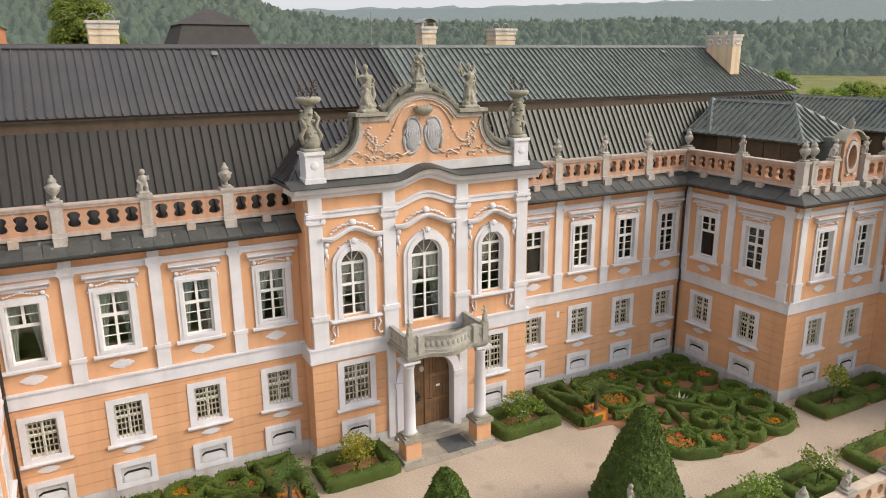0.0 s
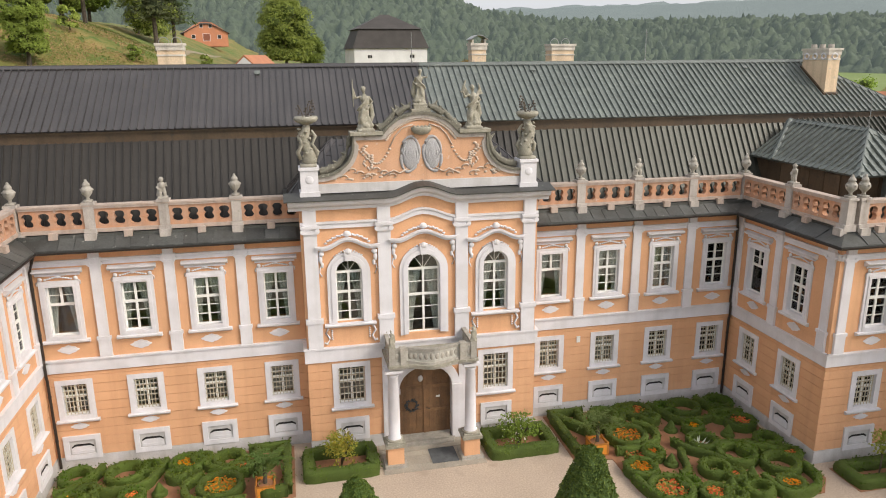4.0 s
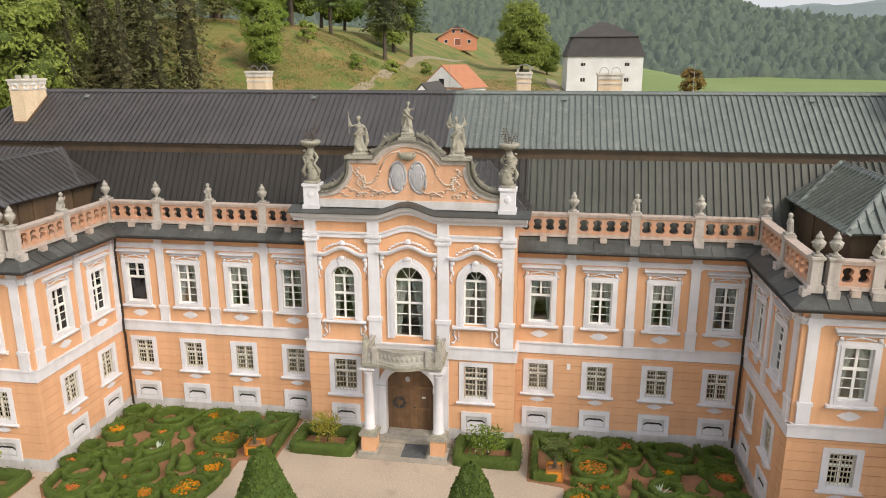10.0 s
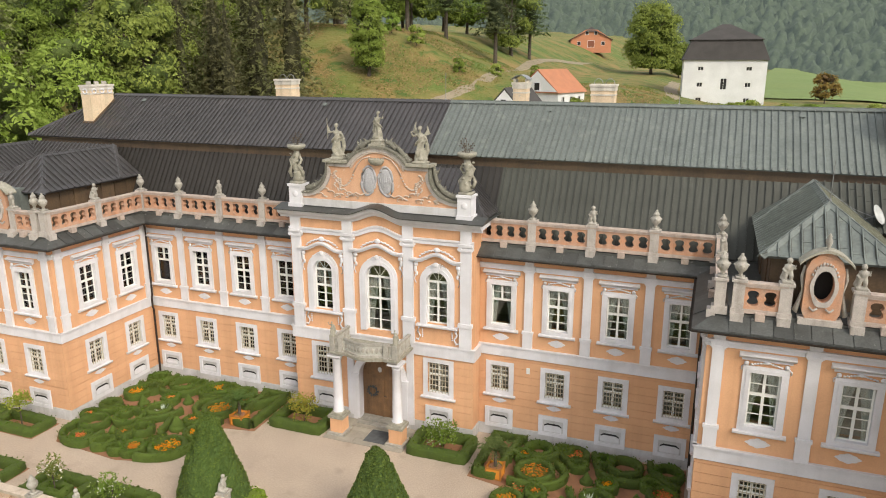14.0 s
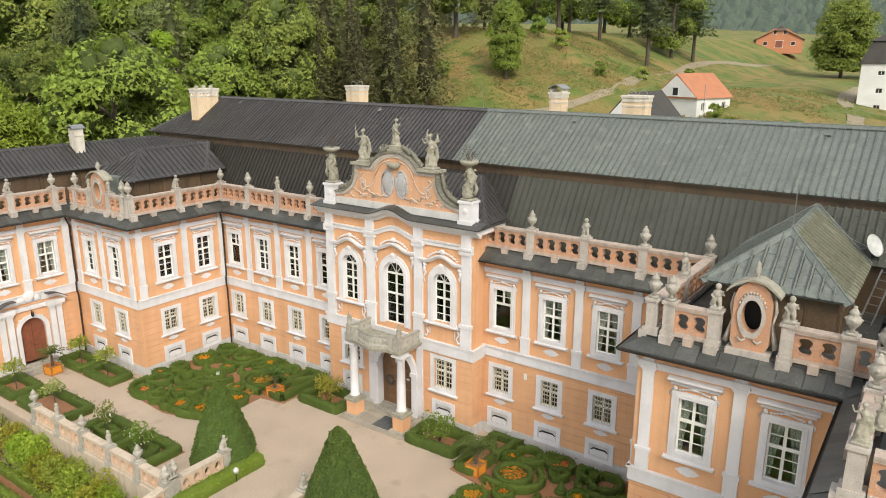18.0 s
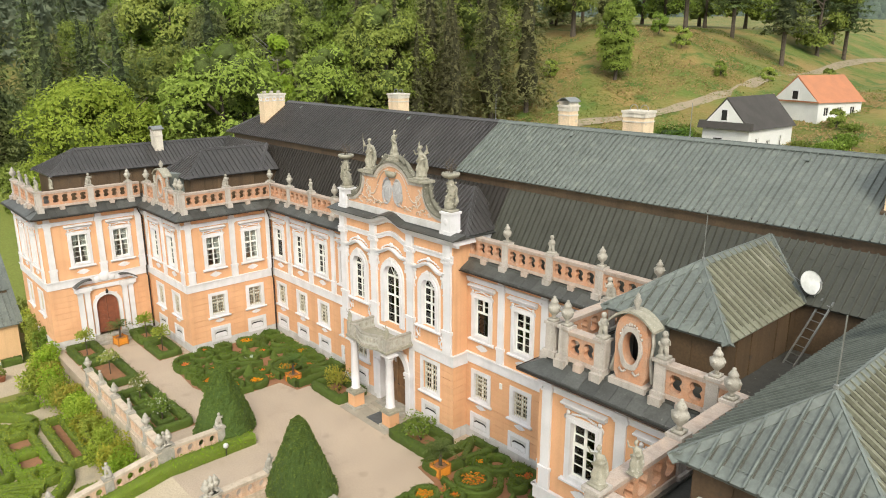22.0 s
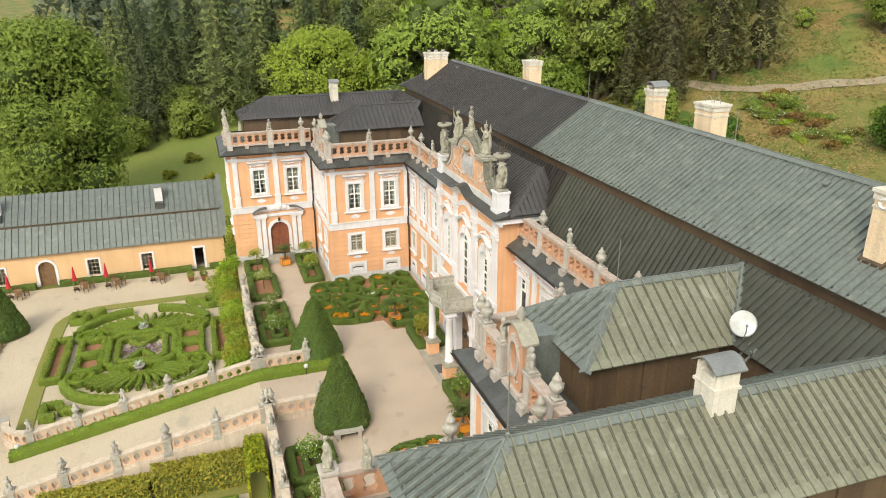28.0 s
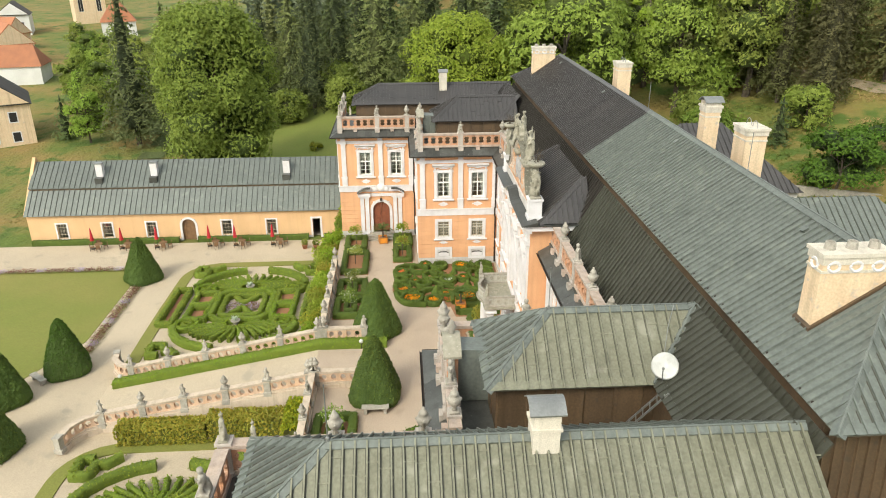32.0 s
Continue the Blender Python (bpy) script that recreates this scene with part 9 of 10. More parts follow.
def conifer(seed, h, r, mat, label, droop=0.35, bare=0.1, name="spruce", dens=1.15, group="conifers"):
    rng = np.random.default_rng(seed)
    t = thing(name, label, "tree", group)
    C, N, S = [], [], []
    levels = int(h * 0.95)
    for k in range(levels):
        q = k / levels
        z = h * (bare + (1 - bare) * q)
        rad = r * (1 - q) ** 0.8 * (0.75 + 0.4 * rng.random()) + 0.15
        nb = max(4, int(9 - 4 * q))
        a0 = rng.random() * 6.28
        for b in range(nb):
            a = a0 + 6.283 * b / nb + rng.normal(0, 0.18)
            m = max(3, int(rad * 6.0 * dens))
            for i in range(m):
                u = (i + rng.random()) / m
                d = rad * u
                sp = 0.17 * rad * (0.3 + u * (1 - u) * 2)
                C.append((d * math.cos(a) + rng.normal(0, sp) * 0.7, d * math.sin(a) + rng.normal(0, sp) * 0.7, z - droop * d * u - abs(rng.normal(0, 0.16))))
                N.append((0.35 * math.cos(a), 0.35 * math.sin(a), 0.9)); S.append(0.45 * (0.55 + 0.7 * rng.random()))
    cr = part("crown", blade_mesh("crown", C, N, S, mat, rng, 0.42), mat, t)
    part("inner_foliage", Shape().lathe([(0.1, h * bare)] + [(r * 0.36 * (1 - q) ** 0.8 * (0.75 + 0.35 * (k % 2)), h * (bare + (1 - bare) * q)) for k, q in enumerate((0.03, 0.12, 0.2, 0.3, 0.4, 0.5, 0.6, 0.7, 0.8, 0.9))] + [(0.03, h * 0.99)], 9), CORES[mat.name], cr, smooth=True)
    part("trunk", Shape().tube([(0, 0, 0), (0.05, 0, h * 0.5), (0, 0, h * 0.98)], [h * 0.016, h * 0.011, 0.03], 7), BARK, t)
    return t

def on_land(x, y, rz=0.0, s=1.0, dz=-0.2):
    return pose(x, y, land(x, y) + dz, 0, 0, rz) @ Matrix.Scale(s, 4)

def plant(build, spots):
    first = build()
    first.matrix_basis = spots[0]
    for m in spots[1:]:
        c = copy_thing(first, m)
    return first

pick = random.Random(21)
def scatter(x0, x1, y0, y1, n, gap, keep=lambda x, y: True):
    out = []
    tries = 0
    while len(out) < n and tries < n * 60:
        tries += 1
        x, y = pick.uniform(x0, x1), pick.uniform(y0, y1)
        if keep(x, y) and all((x - a) ** 2 + (y - b) ** 2 > gap * gap for a, b in TAKEN):
            out.append((x, y)); TAKEN.append((x, y))
    return out
TAKEN = [(-36, -3.5), (-42, 27.5), (-60, 7), (-48, 55), (-66, 52), (-29, 78), (-24, 101.5), (9.2, 235), (-36, 88)]
GREEN = "broad green leafy tree with an uneven crown"
SPRUCE = "tall dark spruce with drooping branches"

def floor_patch(x0, x1, y0, y1, mat, label, dz=0.18, n=26):
    v = [(x0 + (x1 - x0) * i / n, y0 + (y1 - y0) * j / n, land(x0 + (x1 - x0) * i / n, y0 + (y1 - y0) * j / n) + dz) for j in range(n + 1) for i in range(n + 1)]
    f = [(j * (n + 1) + i, j * (n + 1) + i + 1, (j + 1) * (n + 1) + i + 1, (j + 1) * (n + 1) + i) for j in range(n) for i in range(n)
         if math.hypot((i / n - 0.5) * 2, (j / n - 0.5) * 2) + 0.25 * noise.noise((i * 0.9, j * 0.9, x0)) < 1.12]
    tagged(part("forest_floor" if mat == FLOOR_WOOD else "lawn", Shape().add(v, f), mat, smooth=True), label, "forest floor" if mat == FLOOR_WOOD else "lawn", kind="structure")
PARK_LAWN = material("park_lawn", (0.17, 0.225, 0.035), (0.23, 0.245, 0.055), 0.15, 5, 0.95, bump=0.6, spread=0.9, dist=0.08)
FLOOR_WOOD = material("woodland_floor", (0.10, 0.145, 0.03), (0.075, 0.085, 0.03), 0.15, 2.0, 0.95, bump=0.8, spread=0.9, dist=0.2)
floor_patch(-125, -44, -26, 66, FLOOR_WOOD, "grassy woodland floor with ivy and litter")
floor_patch(-76, -26.5, -8, 25, PARK_LAWN, "fresh green park lawn behind the palace", 0.3)
floor_patch(-120, -84, -12, 14, PARK_LAWN, "fresh green clearing between the trees", 0.3)

# single trees that stand out
plant(lambda: broadleaf(1, 23, 8.0, LEAF_CHESTNUT, "huge dense chestnut tree behind the garden building", lobes=130, per=330, base=0.05, blade=0.24), [on_land(-36, -3.5)])
plant(lambda: broadleaf(2, 19, 8.2, LEAF_BRIGHT, "broad maple with fresh light green leaves", lobes=90, per=260, base=0.1, blade=0.22), [on_land(-42, 27.5, 40)])
plant(lambda: broadleaf(3, 21, 5.6, LEAF_BIRCH, "slender birch with pale airy foliage", lobes=50, per=150, base=0.25, blade=0.17, bark=BIRCH_BARK, taper=0.5, name="birch", group="birches"), [on_land(-62, 51, 0), on_land(-58, 60, 120, 0.9), on_land(-82, 45, 60)])
plant(lambda: broadleaf(4, 17, 3.4, LEAF_BRIGHT, "narrow lime-green tree beside the dark spruces", lobes=40, per=180, base=0.05, taper=0.5, blade=0.2), [on_land(-49, 55, 0)])
plant(lambda: broadleaf(5, 13, 3.5, LEAF, "solitary poplar on the meadow slope", lobes=80, per=150, base=0.05, taper=0.3, blade=0.18), [on_land(-24.2, 101.5)])
plant(lambda: broadleaf(6, 28, 13, LEAF, "large round lime tree near the white house", lobes=80, per=170, base=0.03, blade=0.5), [on_land(9.2, 225, 0, 0.72), on_land(17, 232, 90, 0.5)])
plant(lambda: conifer(7, 23, 6.5, NEEDLE, "weeping dark spruce behind the garden building", droop=0.95), [on_land(-69, 4.5)])
plant(lambda: broadleaf(8, 6, 3.2, LEAF_RUST, "rust-brown small tree by the field", lobes=20, per=60, blade=0.3), [on_land(49, 158)])
plant(lambda: broadleaf(9, 3.0, 1.6, LEAF, "round green bush on the meadow slope", "bush", lobes=14, per=60, base=0.0, blade=0.2, name="bush", group="meadow bushes"),
      [on_land(-33.4, 96.3), on_land(-23.3, 119.5, 70, 1.2), on_land(-14, 116, 20, 0.9), on_land(-9, 123, 140, 0.8), on_land(-29, 121, 30, 1.3), on_land(2, 95, 0, 1.1), on_land(-3, 88, 45, 1.2), on_land(9, 104, 0, 0.9), on_land(17, 88, 0, 1.0),
       on_land(24, 92, 80, 1.1), on_land(-6, 140, 10, 1.0), on_land(22, 60, 0, 1.3), on_land(27, 57, 30, 1.0), on_land(14, 66, 90, 1.0)])
plant(lambda: broadleaf(10, 6.2, 4.6, LEAF_YEW, "wide dark yew bush behind the palace", "bush", lobes=34, per=120, base=0.0, blade=0.2, name="bush", group="dark bushes"), [on_land(-9.5, 62, 0, 0.95), on_land(-13, 67, 60, 0.7), on_land(-1, 81, 100, 0.9)])

# spruces by the meadow
plant(lambda: conifer(11, 26, 5.0, NEEDLE_OLIVE, "tall olive-brown spruce with drooping branches"), [on_land(-29, 78, 0, 0.95), on_land(-34, 83, 80, 0.9), on_land(-27.5, 84, 150, 1.0), on_land(-33, 74, 20, 0.8), on_land(-40, 76, 200, 0.95), on_land(-30, 70.5, 60, 0.8), on_land(-36, 66, 110, 0.85), on_land(-42, 64, 170, 0.9), on_land(-46, 70, 30, 0.9), on_land(-27.5, 69.5, 15, 0.75), on_land(-32, 66.5, 75, 0.7)])
spots = scatter(-106, -44, -24, 40, 25, 7.6) + scatter(-110, -36, 40, 84, 42, 6.4)
spots2 = scatter(-110, -30, 84, 130, 21, 8.0, lambda x, y: x < -38)
TL = [spots[i::4] for i in range(4)]
def thinned(places, y_min):
    """Leaves the park lawn open, and the trees south of y_min to the conifers."""
    return [m for m in places if m.translation.y > y_min and not (m.translation.x > -78 and -10 < m.translation.y < 25)]
plant(lambda: broadleaf(12, 19, 6.6, LEAF, GREEN), thinned([on_land(x, y, pick.uniform(0, 360), pick.uniform(0.8, 1.15)) for x, y in TL[0] + spots2[0::3]], 30))
plant(lambda: broadleaf(13, 17, 5.8, LEAF, GREEN, taper=0.2), thinned([on_land(x, y, pick.uniform(0, 360), pick.uniform(0.85, 1.2)) for x, y in TL[1]], 30))
plant(lambda: conifer(14, 25, 5.4, NEEDLE, SPRUCE), thinned([on_land(x, y, pick.uniform(0, 360), pick.uniform(0.8, 1.1)) for x, y in TL[2] + spots2[1::3]], -30) + [on_land(x, y, 40 * x, k) for x, y, k in [(-82, 8, 1.1), (-86, 17, 1.15), (-80, 25, 1.0), (-77, -5, 0.85), (-92, 24, 1.15), (-70, 30, 0.95), (-64, 35, 0.9), (-96, 12, 1.1), (-60, -12, 0.7), (-72, -16, 0.8), (-90, 33, 1.1), (-55, 44, 0.85)]])
plant(lambda: conifer(15, 22, 5.6, LEAF_BIRCH, "feathery tall olive-green larch", droop=0.2, name="larch"), thinned([on_land(x, y, pick.uniform(0, 360), pick.uniform(0.85, 1.15)) for x, y in TL[3] + spots2[2::3]], -30) + [on_land(x, y, 40 * x, k) for x, y, k in [(-69, 15.5, 1.15), (-74, 22, 1.0), (-88, -2, 0.9), (-60, 40, 0.9), (-82, 32, 1.1)]])
# top of the slope and beyond
top = scatter(-110, -12, 128, 170, 22, 8.0) + scatter(-40, -6, 165, 185, 5, 6)
plant(lambda: conifer(16, 24, 4.4, NEEDLE, "tall pine on a bare trunk at the top of the slope", droop=0.1, bare=0.24, name="pine"), [on_land(x, y, pick.uniform(0, 360), pick.uniform(0.8, 1.2)) for x, y in top[::2]])
plant(lambda: broadleaf(17, 18, 6.4, LEAF, GREEN, lobes=34, per=110, blade=0.34, base=0.04), [on_land(x, y, pick.uniform(0, 360), pick.uniform(0.8, 1.1)) for x, y in top[1::2]])
east = scatter(75, 150, 40, 110, 18, 9)
plant(lambda: broadleaf(18, 12, 5.6, LEAF, GREEN, lobes=30, per=80, blade=0.34), [on_land(x, y, pick.uniform(0, 360), pick.uniform(0.7, 1.1)) for x, y in east])
park = scatter(-120, -52, -75, -26, 26, 7.5, lambda x, y: y > -32 + 0.35 * (x + 57)) + [(-64, -30), (-70, -20), (-84, -36), (-90, -28), (-100, -40), (-76, -28)]
plant(lambda: broadleaf(19, 11, 4.4, LEAF, GREEN, lobes=30, per=100, blade=0.25), [on_land(x, y, pick.uniform(0, 360), pick.uniform(0.7, 1.15)) for x, y in park])
plant(lambda: conifer(20, 8, 2.4, NEEDLE, "small blue-green spruce in the park"), [on_land(-58, -33, 0, 0.9), on_land(-30, 24, 0, 0.7), on_land(-66, 20, 0, 0.6), on_land(-22, 62, 0, 0.8)])
plant(lambda: broadleaf(22, 5.5, 4.0, LEAF, "low spreading dark green shrubbery", "bush", lobes=26, per=90, base=0.0, blade=0.24, name="bush", group="shrubbery"),
      [on_land(x, y, pick.uniform(0, 360), pick.uniform(0.8, 1.3)) for x, y in ((-62, 1), (-64, 10), (-30, 30), (-33, 36), (-28, 44), (-70, 9), (-57, 22), (-26, 50), (-30, 56), (-24, 66), (-58, -5), (-50, -12), (-22, 54), (-38, 60))])

plant(lambda: broadleaf(23, 2.0, 1.5, LEAF_YELLOW, "small yellow-green shrub on the park lawn", "bush", lobes=12, per=60, base=0.0, blade=0.16, name="bush", group="lawn shrubs"), [on_land(-38, 4.5), on_land(-47, 7, 60, 0.8), on_land(-44, 12, 150, 0.7), on_land(-52, 10, 20, 0.9), on_land(-40, 10.5, 80, 0.6)])

def tufts(name, areas, n, blade, mat, label, seed):
    """Tall grass and herbs on the slope as one mass of small blades."""
    rng = np.random.default_rng(seed)
    C, N = [], []
    for x0, x1, y0, y1, share in areas:
        k = int(n * share)
        xs, ys = rng.uniform(x0, x1, k), rng.uniform(y0, y1, k)
        for x, y in zip(xs, ys):
            if noise.noise((x * 0.12 + seed, y * 0.12, 0)) > -0.08:
                C.append((x, y, land(x, y) + 0.1)); N.append((0.0, -0.5, 0.8))
    me = blade_mesh(name, C, N, blade * (0.5 + rng.random(len(C))), mat, rng, 0.5)
    tagged(part(name, me, mat), label, "grass", kind="stuff")
tufts("meadow_grass", [(-46, 30, 58, 150, 0.8), (-40, -24, -30, 50, 0.2)], 40000, 0.19, LEAF_GRASS, "tufts of green meadow grass on the slope", 3)
tufts("dry_grass", [(-46, 20, 70, 140, 1.0)], 36000, 0.19, LEAF_STRAW, "straw-coloured dry grass on the slope", 9)

def woods(name, spots, h, blade, per, mat, label, seed):
    """Far woodland as one mass of clumps: many crowns, too far to pick apart."""
    rng = np.random.default_rng(seed)
    C, N, S = [], [], []
    for x, y, z0 in spots(rng):
            hh = h * rng.uniform(0.65, 1.25)
            r = hh * rng.uniform(0.2, 0.34)
            conif = rng.random() < 0.45
            q = rng.random(per)
            u = rng.normal(0, 1, (per, 3)); u /= np.linalg.norm(u, axis=1)[:, None]
            if conif:
                rad = r * 0.75 * (1 - q) + 0.2
            else:
                rad = r * np.sqrt(np.clip(1 - (2 * q - 1.0) ** 2, 0.05, 1))
            p = np.stack([x + u[:, 0] * rad, y + u[:, 1] * rad, z0 + hh * (0.1 + 0.9 * q)], 1)
            C.append(p); N.append(u + np.array([0, 0, 0.4])); S.append(blade * (0.6 + 0.8 * rng.random(per)))
    me = blade_mesh(name, np.vstack(C), np.vstack(N), np.concatenate(S), mat, rng, 0.7)
    tagged(part(name, me, mat), label, "woodland", kind="stuff")
def west_spots(rng):
    return [(x, y, land(x, y) - 0.5) for x, y in zip(rng.uniform(-220, -120, 110), rng.uniform(-20, 140, 110))]
woods("far_woods", west_spots, 20, 1.2, 150, LEAF_FAR_HAZE, "far mixed woodland on the slope", 31)

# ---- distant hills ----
# Distance haze is added as a grey emission over the wood colours.
def hill_material(name, a, b, haze_glow):
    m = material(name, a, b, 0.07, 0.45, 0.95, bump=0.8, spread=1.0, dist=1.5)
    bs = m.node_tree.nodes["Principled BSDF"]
    bs.inputs["Emission Color"].default_value = (*haze_glow, 1)
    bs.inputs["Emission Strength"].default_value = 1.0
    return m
HILL_A = hill_material("distant_wood_haze", (0.07, 0.092, 0.045), (0.04, 0.056, 0.032), (0.026, 0.033, 0.034))
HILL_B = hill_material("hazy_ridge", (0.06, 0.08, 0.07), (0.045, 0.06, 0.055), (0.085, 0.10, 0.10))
def ridge(name, R, depth, heights, mat, seed, label):
    """A long wooded ridge on an arc round the place, with a ragged treetop line."""
    s = Shape()
    n = 420
    v = []
    for i in range(n + 1):
        q = i / n
        az = radians(-95 + 190 * q)
        k = q * (len(heights) - 1)
        j = min(int(k), len(heights) - 2)
        e = k - j
        e = e * e * (3 - 2 * e)
        hh = heights[j] * (1 - e) + heights[j + 1] * e
        rag = (noise.noise((q * 300, seed, 0)) * 0.5 + noise.noise((q * 90, seed, 3))) * 5.0
        for rr, zz in ((R, -6), (R + depth * 0.25, hh * 0.55), (R + depth * 0.6, hh * 0.9), (R + depth, hh + rag), (R + depth * 1.4, -10)):
            v.append((13 + math.sin(az) * rr, 20 + math.cos(az) * rr, zz))
    f = [(i * 5 + k, (i + 1) * 5 + k, (i + 1) * 5 + k + 1, i * 5 + k + 1) for i in range(n) for k in range(4)]
    tagged(part(name, s.add(v, f), mat), label, "hills", kind="structure")
CREST = [(-95, 50), (-50, 62), (-20, 66), (0, 66), (12, 62), (17, 47), (22, 41), (30, 39), (42, 39), (55, 33), (75, 28), (96, 26)]
def crest_height(az):
    for (a0, h0), (a1, h1) in zip(CREST, CREST[1:]):
        if az <= a1:
            return h0 + (h1 - h0) * ease(a0, a1, az)
    return CREST[-1][1]
def hill_z(az, d):
    return 6 + (crest_height(az) - 6) * (0.25 * d + 0.75 * ease(0.0, 1.05, d)) - 8 * ease(1.0, 1.25, d)
def polar(az, rr):
    return 13 + math.sin(radians(az)) * rr, 20 + math.cos(radians(az)) * rr
def canopy(name, r0, r1, az0, az1, cols, rows_, mat, label, seed):
    """Wooded hillside: a sheet of crowns, each tree a dome or a spire of its own height."""
    rng = np.random.default_rng(seed)
    az, dd = np.meshgrid(np.linspace(az0, az1, cols), np.linspace(0, 1.25, rows_))
    rr = r0 + (r1 - r0) * dd
    x, y = 13 + np.sin(np.radians(az)) * rr, 20 + np.cos(np.radians(az)) * rr
    z = np.array([[hill_z(a, d) for a, d in zip(ra, rd)] for ra, rd in zip(az, dd)])
    cell = 6.0
    jit = rng.random((512, 512, 4))
    ix, iy = np.floor(x / cell).astype(int), np.floor(y / cell).astype(int)
    lift = np.zeros_like(z)
    for ox in (-1, 0, 1):
        for oy in (-1, 0, 1):
            j = jit[(ix + ox) % 512, (iy + oy) % 512]
            d = np.hypot(x - (ix + ox + 0.15 + 0.7 * j[..., 0]) * cell, y - (iy + oy + 0.15 + 0.7 * j[..., 1]) * cell)
            tall = 5 + 8 * j[..., 2]
            dome = np.where(j[..., 3] < 0.4, tall * 1.2 * np.clip(1 - d / 3.6, 0, 1), tall * np.sqrt(np.clip(1 - (d / 4.2) ** 2, 0, 1)))
            lift = np.maximum(lift, dome)
    lift += rng.normal(0, 0.5, lift.shape)
    z = z + lift * np.clip(dd * 30, 0, 1)
    idx = np.arange(cols * rows_).reshape(rows_, cols)
    f = np.stack([idx[:-1, :-1], idx[:-1, 1:], idx[1:, 1:], idx[1:, :-1]], -1).reshape(-1, 4)
    me = bpy.data.meshes.new(name)
    me.from_pydata(np.stack([x, y, z], -1).reshape(-1, 3).tolist(), [], f.tolist())
    me.polygons.foreach_set("use_smooth", [True] * len(me.polygons))
    me.materials.append(mat)
    tagged(part(name, me, mat), label, "woodland", kind="stuff")
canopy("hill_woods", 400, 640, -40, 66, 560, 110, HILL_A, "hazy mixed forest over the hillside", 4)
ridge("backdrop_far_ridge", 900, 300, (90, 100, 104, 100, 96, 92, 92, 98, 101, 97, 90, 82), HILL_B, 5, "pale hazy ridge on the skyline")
# mown field in front of the woods
FIELD = material("mown_field", (0.15, 0.215, 0.055), (0.185, 0.235, 0.07), 0.03, 0.8, 0.95, bump=0.5, spread=0.7, dist=0.15)
v, f, m = [], [], 30
for i in range(m + 1):
    for j in range(m + 1):
        az, rr = 6 + 40 * j / m, 152 + (256 + 18 * math.sin(j * 0.35)) * i / m
        x, y = polar(az, rr)
        v.append((x, y, land(x, y) + 0.3 + 0.006 * (rr - 150)))
f = [(i * (m + 1) + j, i * (m + 1) + j + 1, (i + 1) * (m + 1) + j + 1, (i + 1) * (m + 1) + j) for i in range(m) for j in range(m)]
tagged(part("field", Shape().add(v, f), FIELD, smooth=True), "fresh green mown field below the woods", "field", kind="structure")

# flower garden below the lane
kinds = [(1.5, 1.3, LEAF, None, "low green shrub in the hillside garden"), (1.3, 1.1, LEAF_BRIGHT, None, "bright green perennial clump in the hillside garden"), (1.6, 1.4, LEAF, PETAL_WHITE, "white-flowering bush in the hillside garden"), (1.2, 0.9, LEAF_RUST, None, "reddish-brown shrub in the hillside garden")]
pr = random.Random(14)
for k, (r_, h_, mat_, fl_, lab_) in enumerate(kinds):
    spots = [on_land(-21 + 15 * pr.random(), 74.5 + 7.0 * pr.random(), pr.uniform(0, 360), pr.uniform(0.7, 1.15), -0.1) for q in range(12)]
    stamp(lambda: shrub(r_, h_, mat_, 300 + k, lab_, "garden_shrub", fl_, 480, 0.13, "hillside garden shrubs"), spots)

pr = random.Random(31)
for k, (x0, x1, y0, y1, n) in enumerate(((9, 27, 90, 108, 11), (-9, -1, 83, 91, 7), (30, 62, 138, 143, 10))):
    stamp(lambda: shrub(1.7, 1.7, LEAF, 340 + k, "dense green garden shrub near the cottages", "garden_shrub", None, 620, 0.16, "cottage shrubs"), [on_land(pr.uniform(x0, x1), pr.uniform(y0, y1), pr.uniform(0, 360), pr.uniform(0.7, 1.3), -0.1) for q in range(n)])

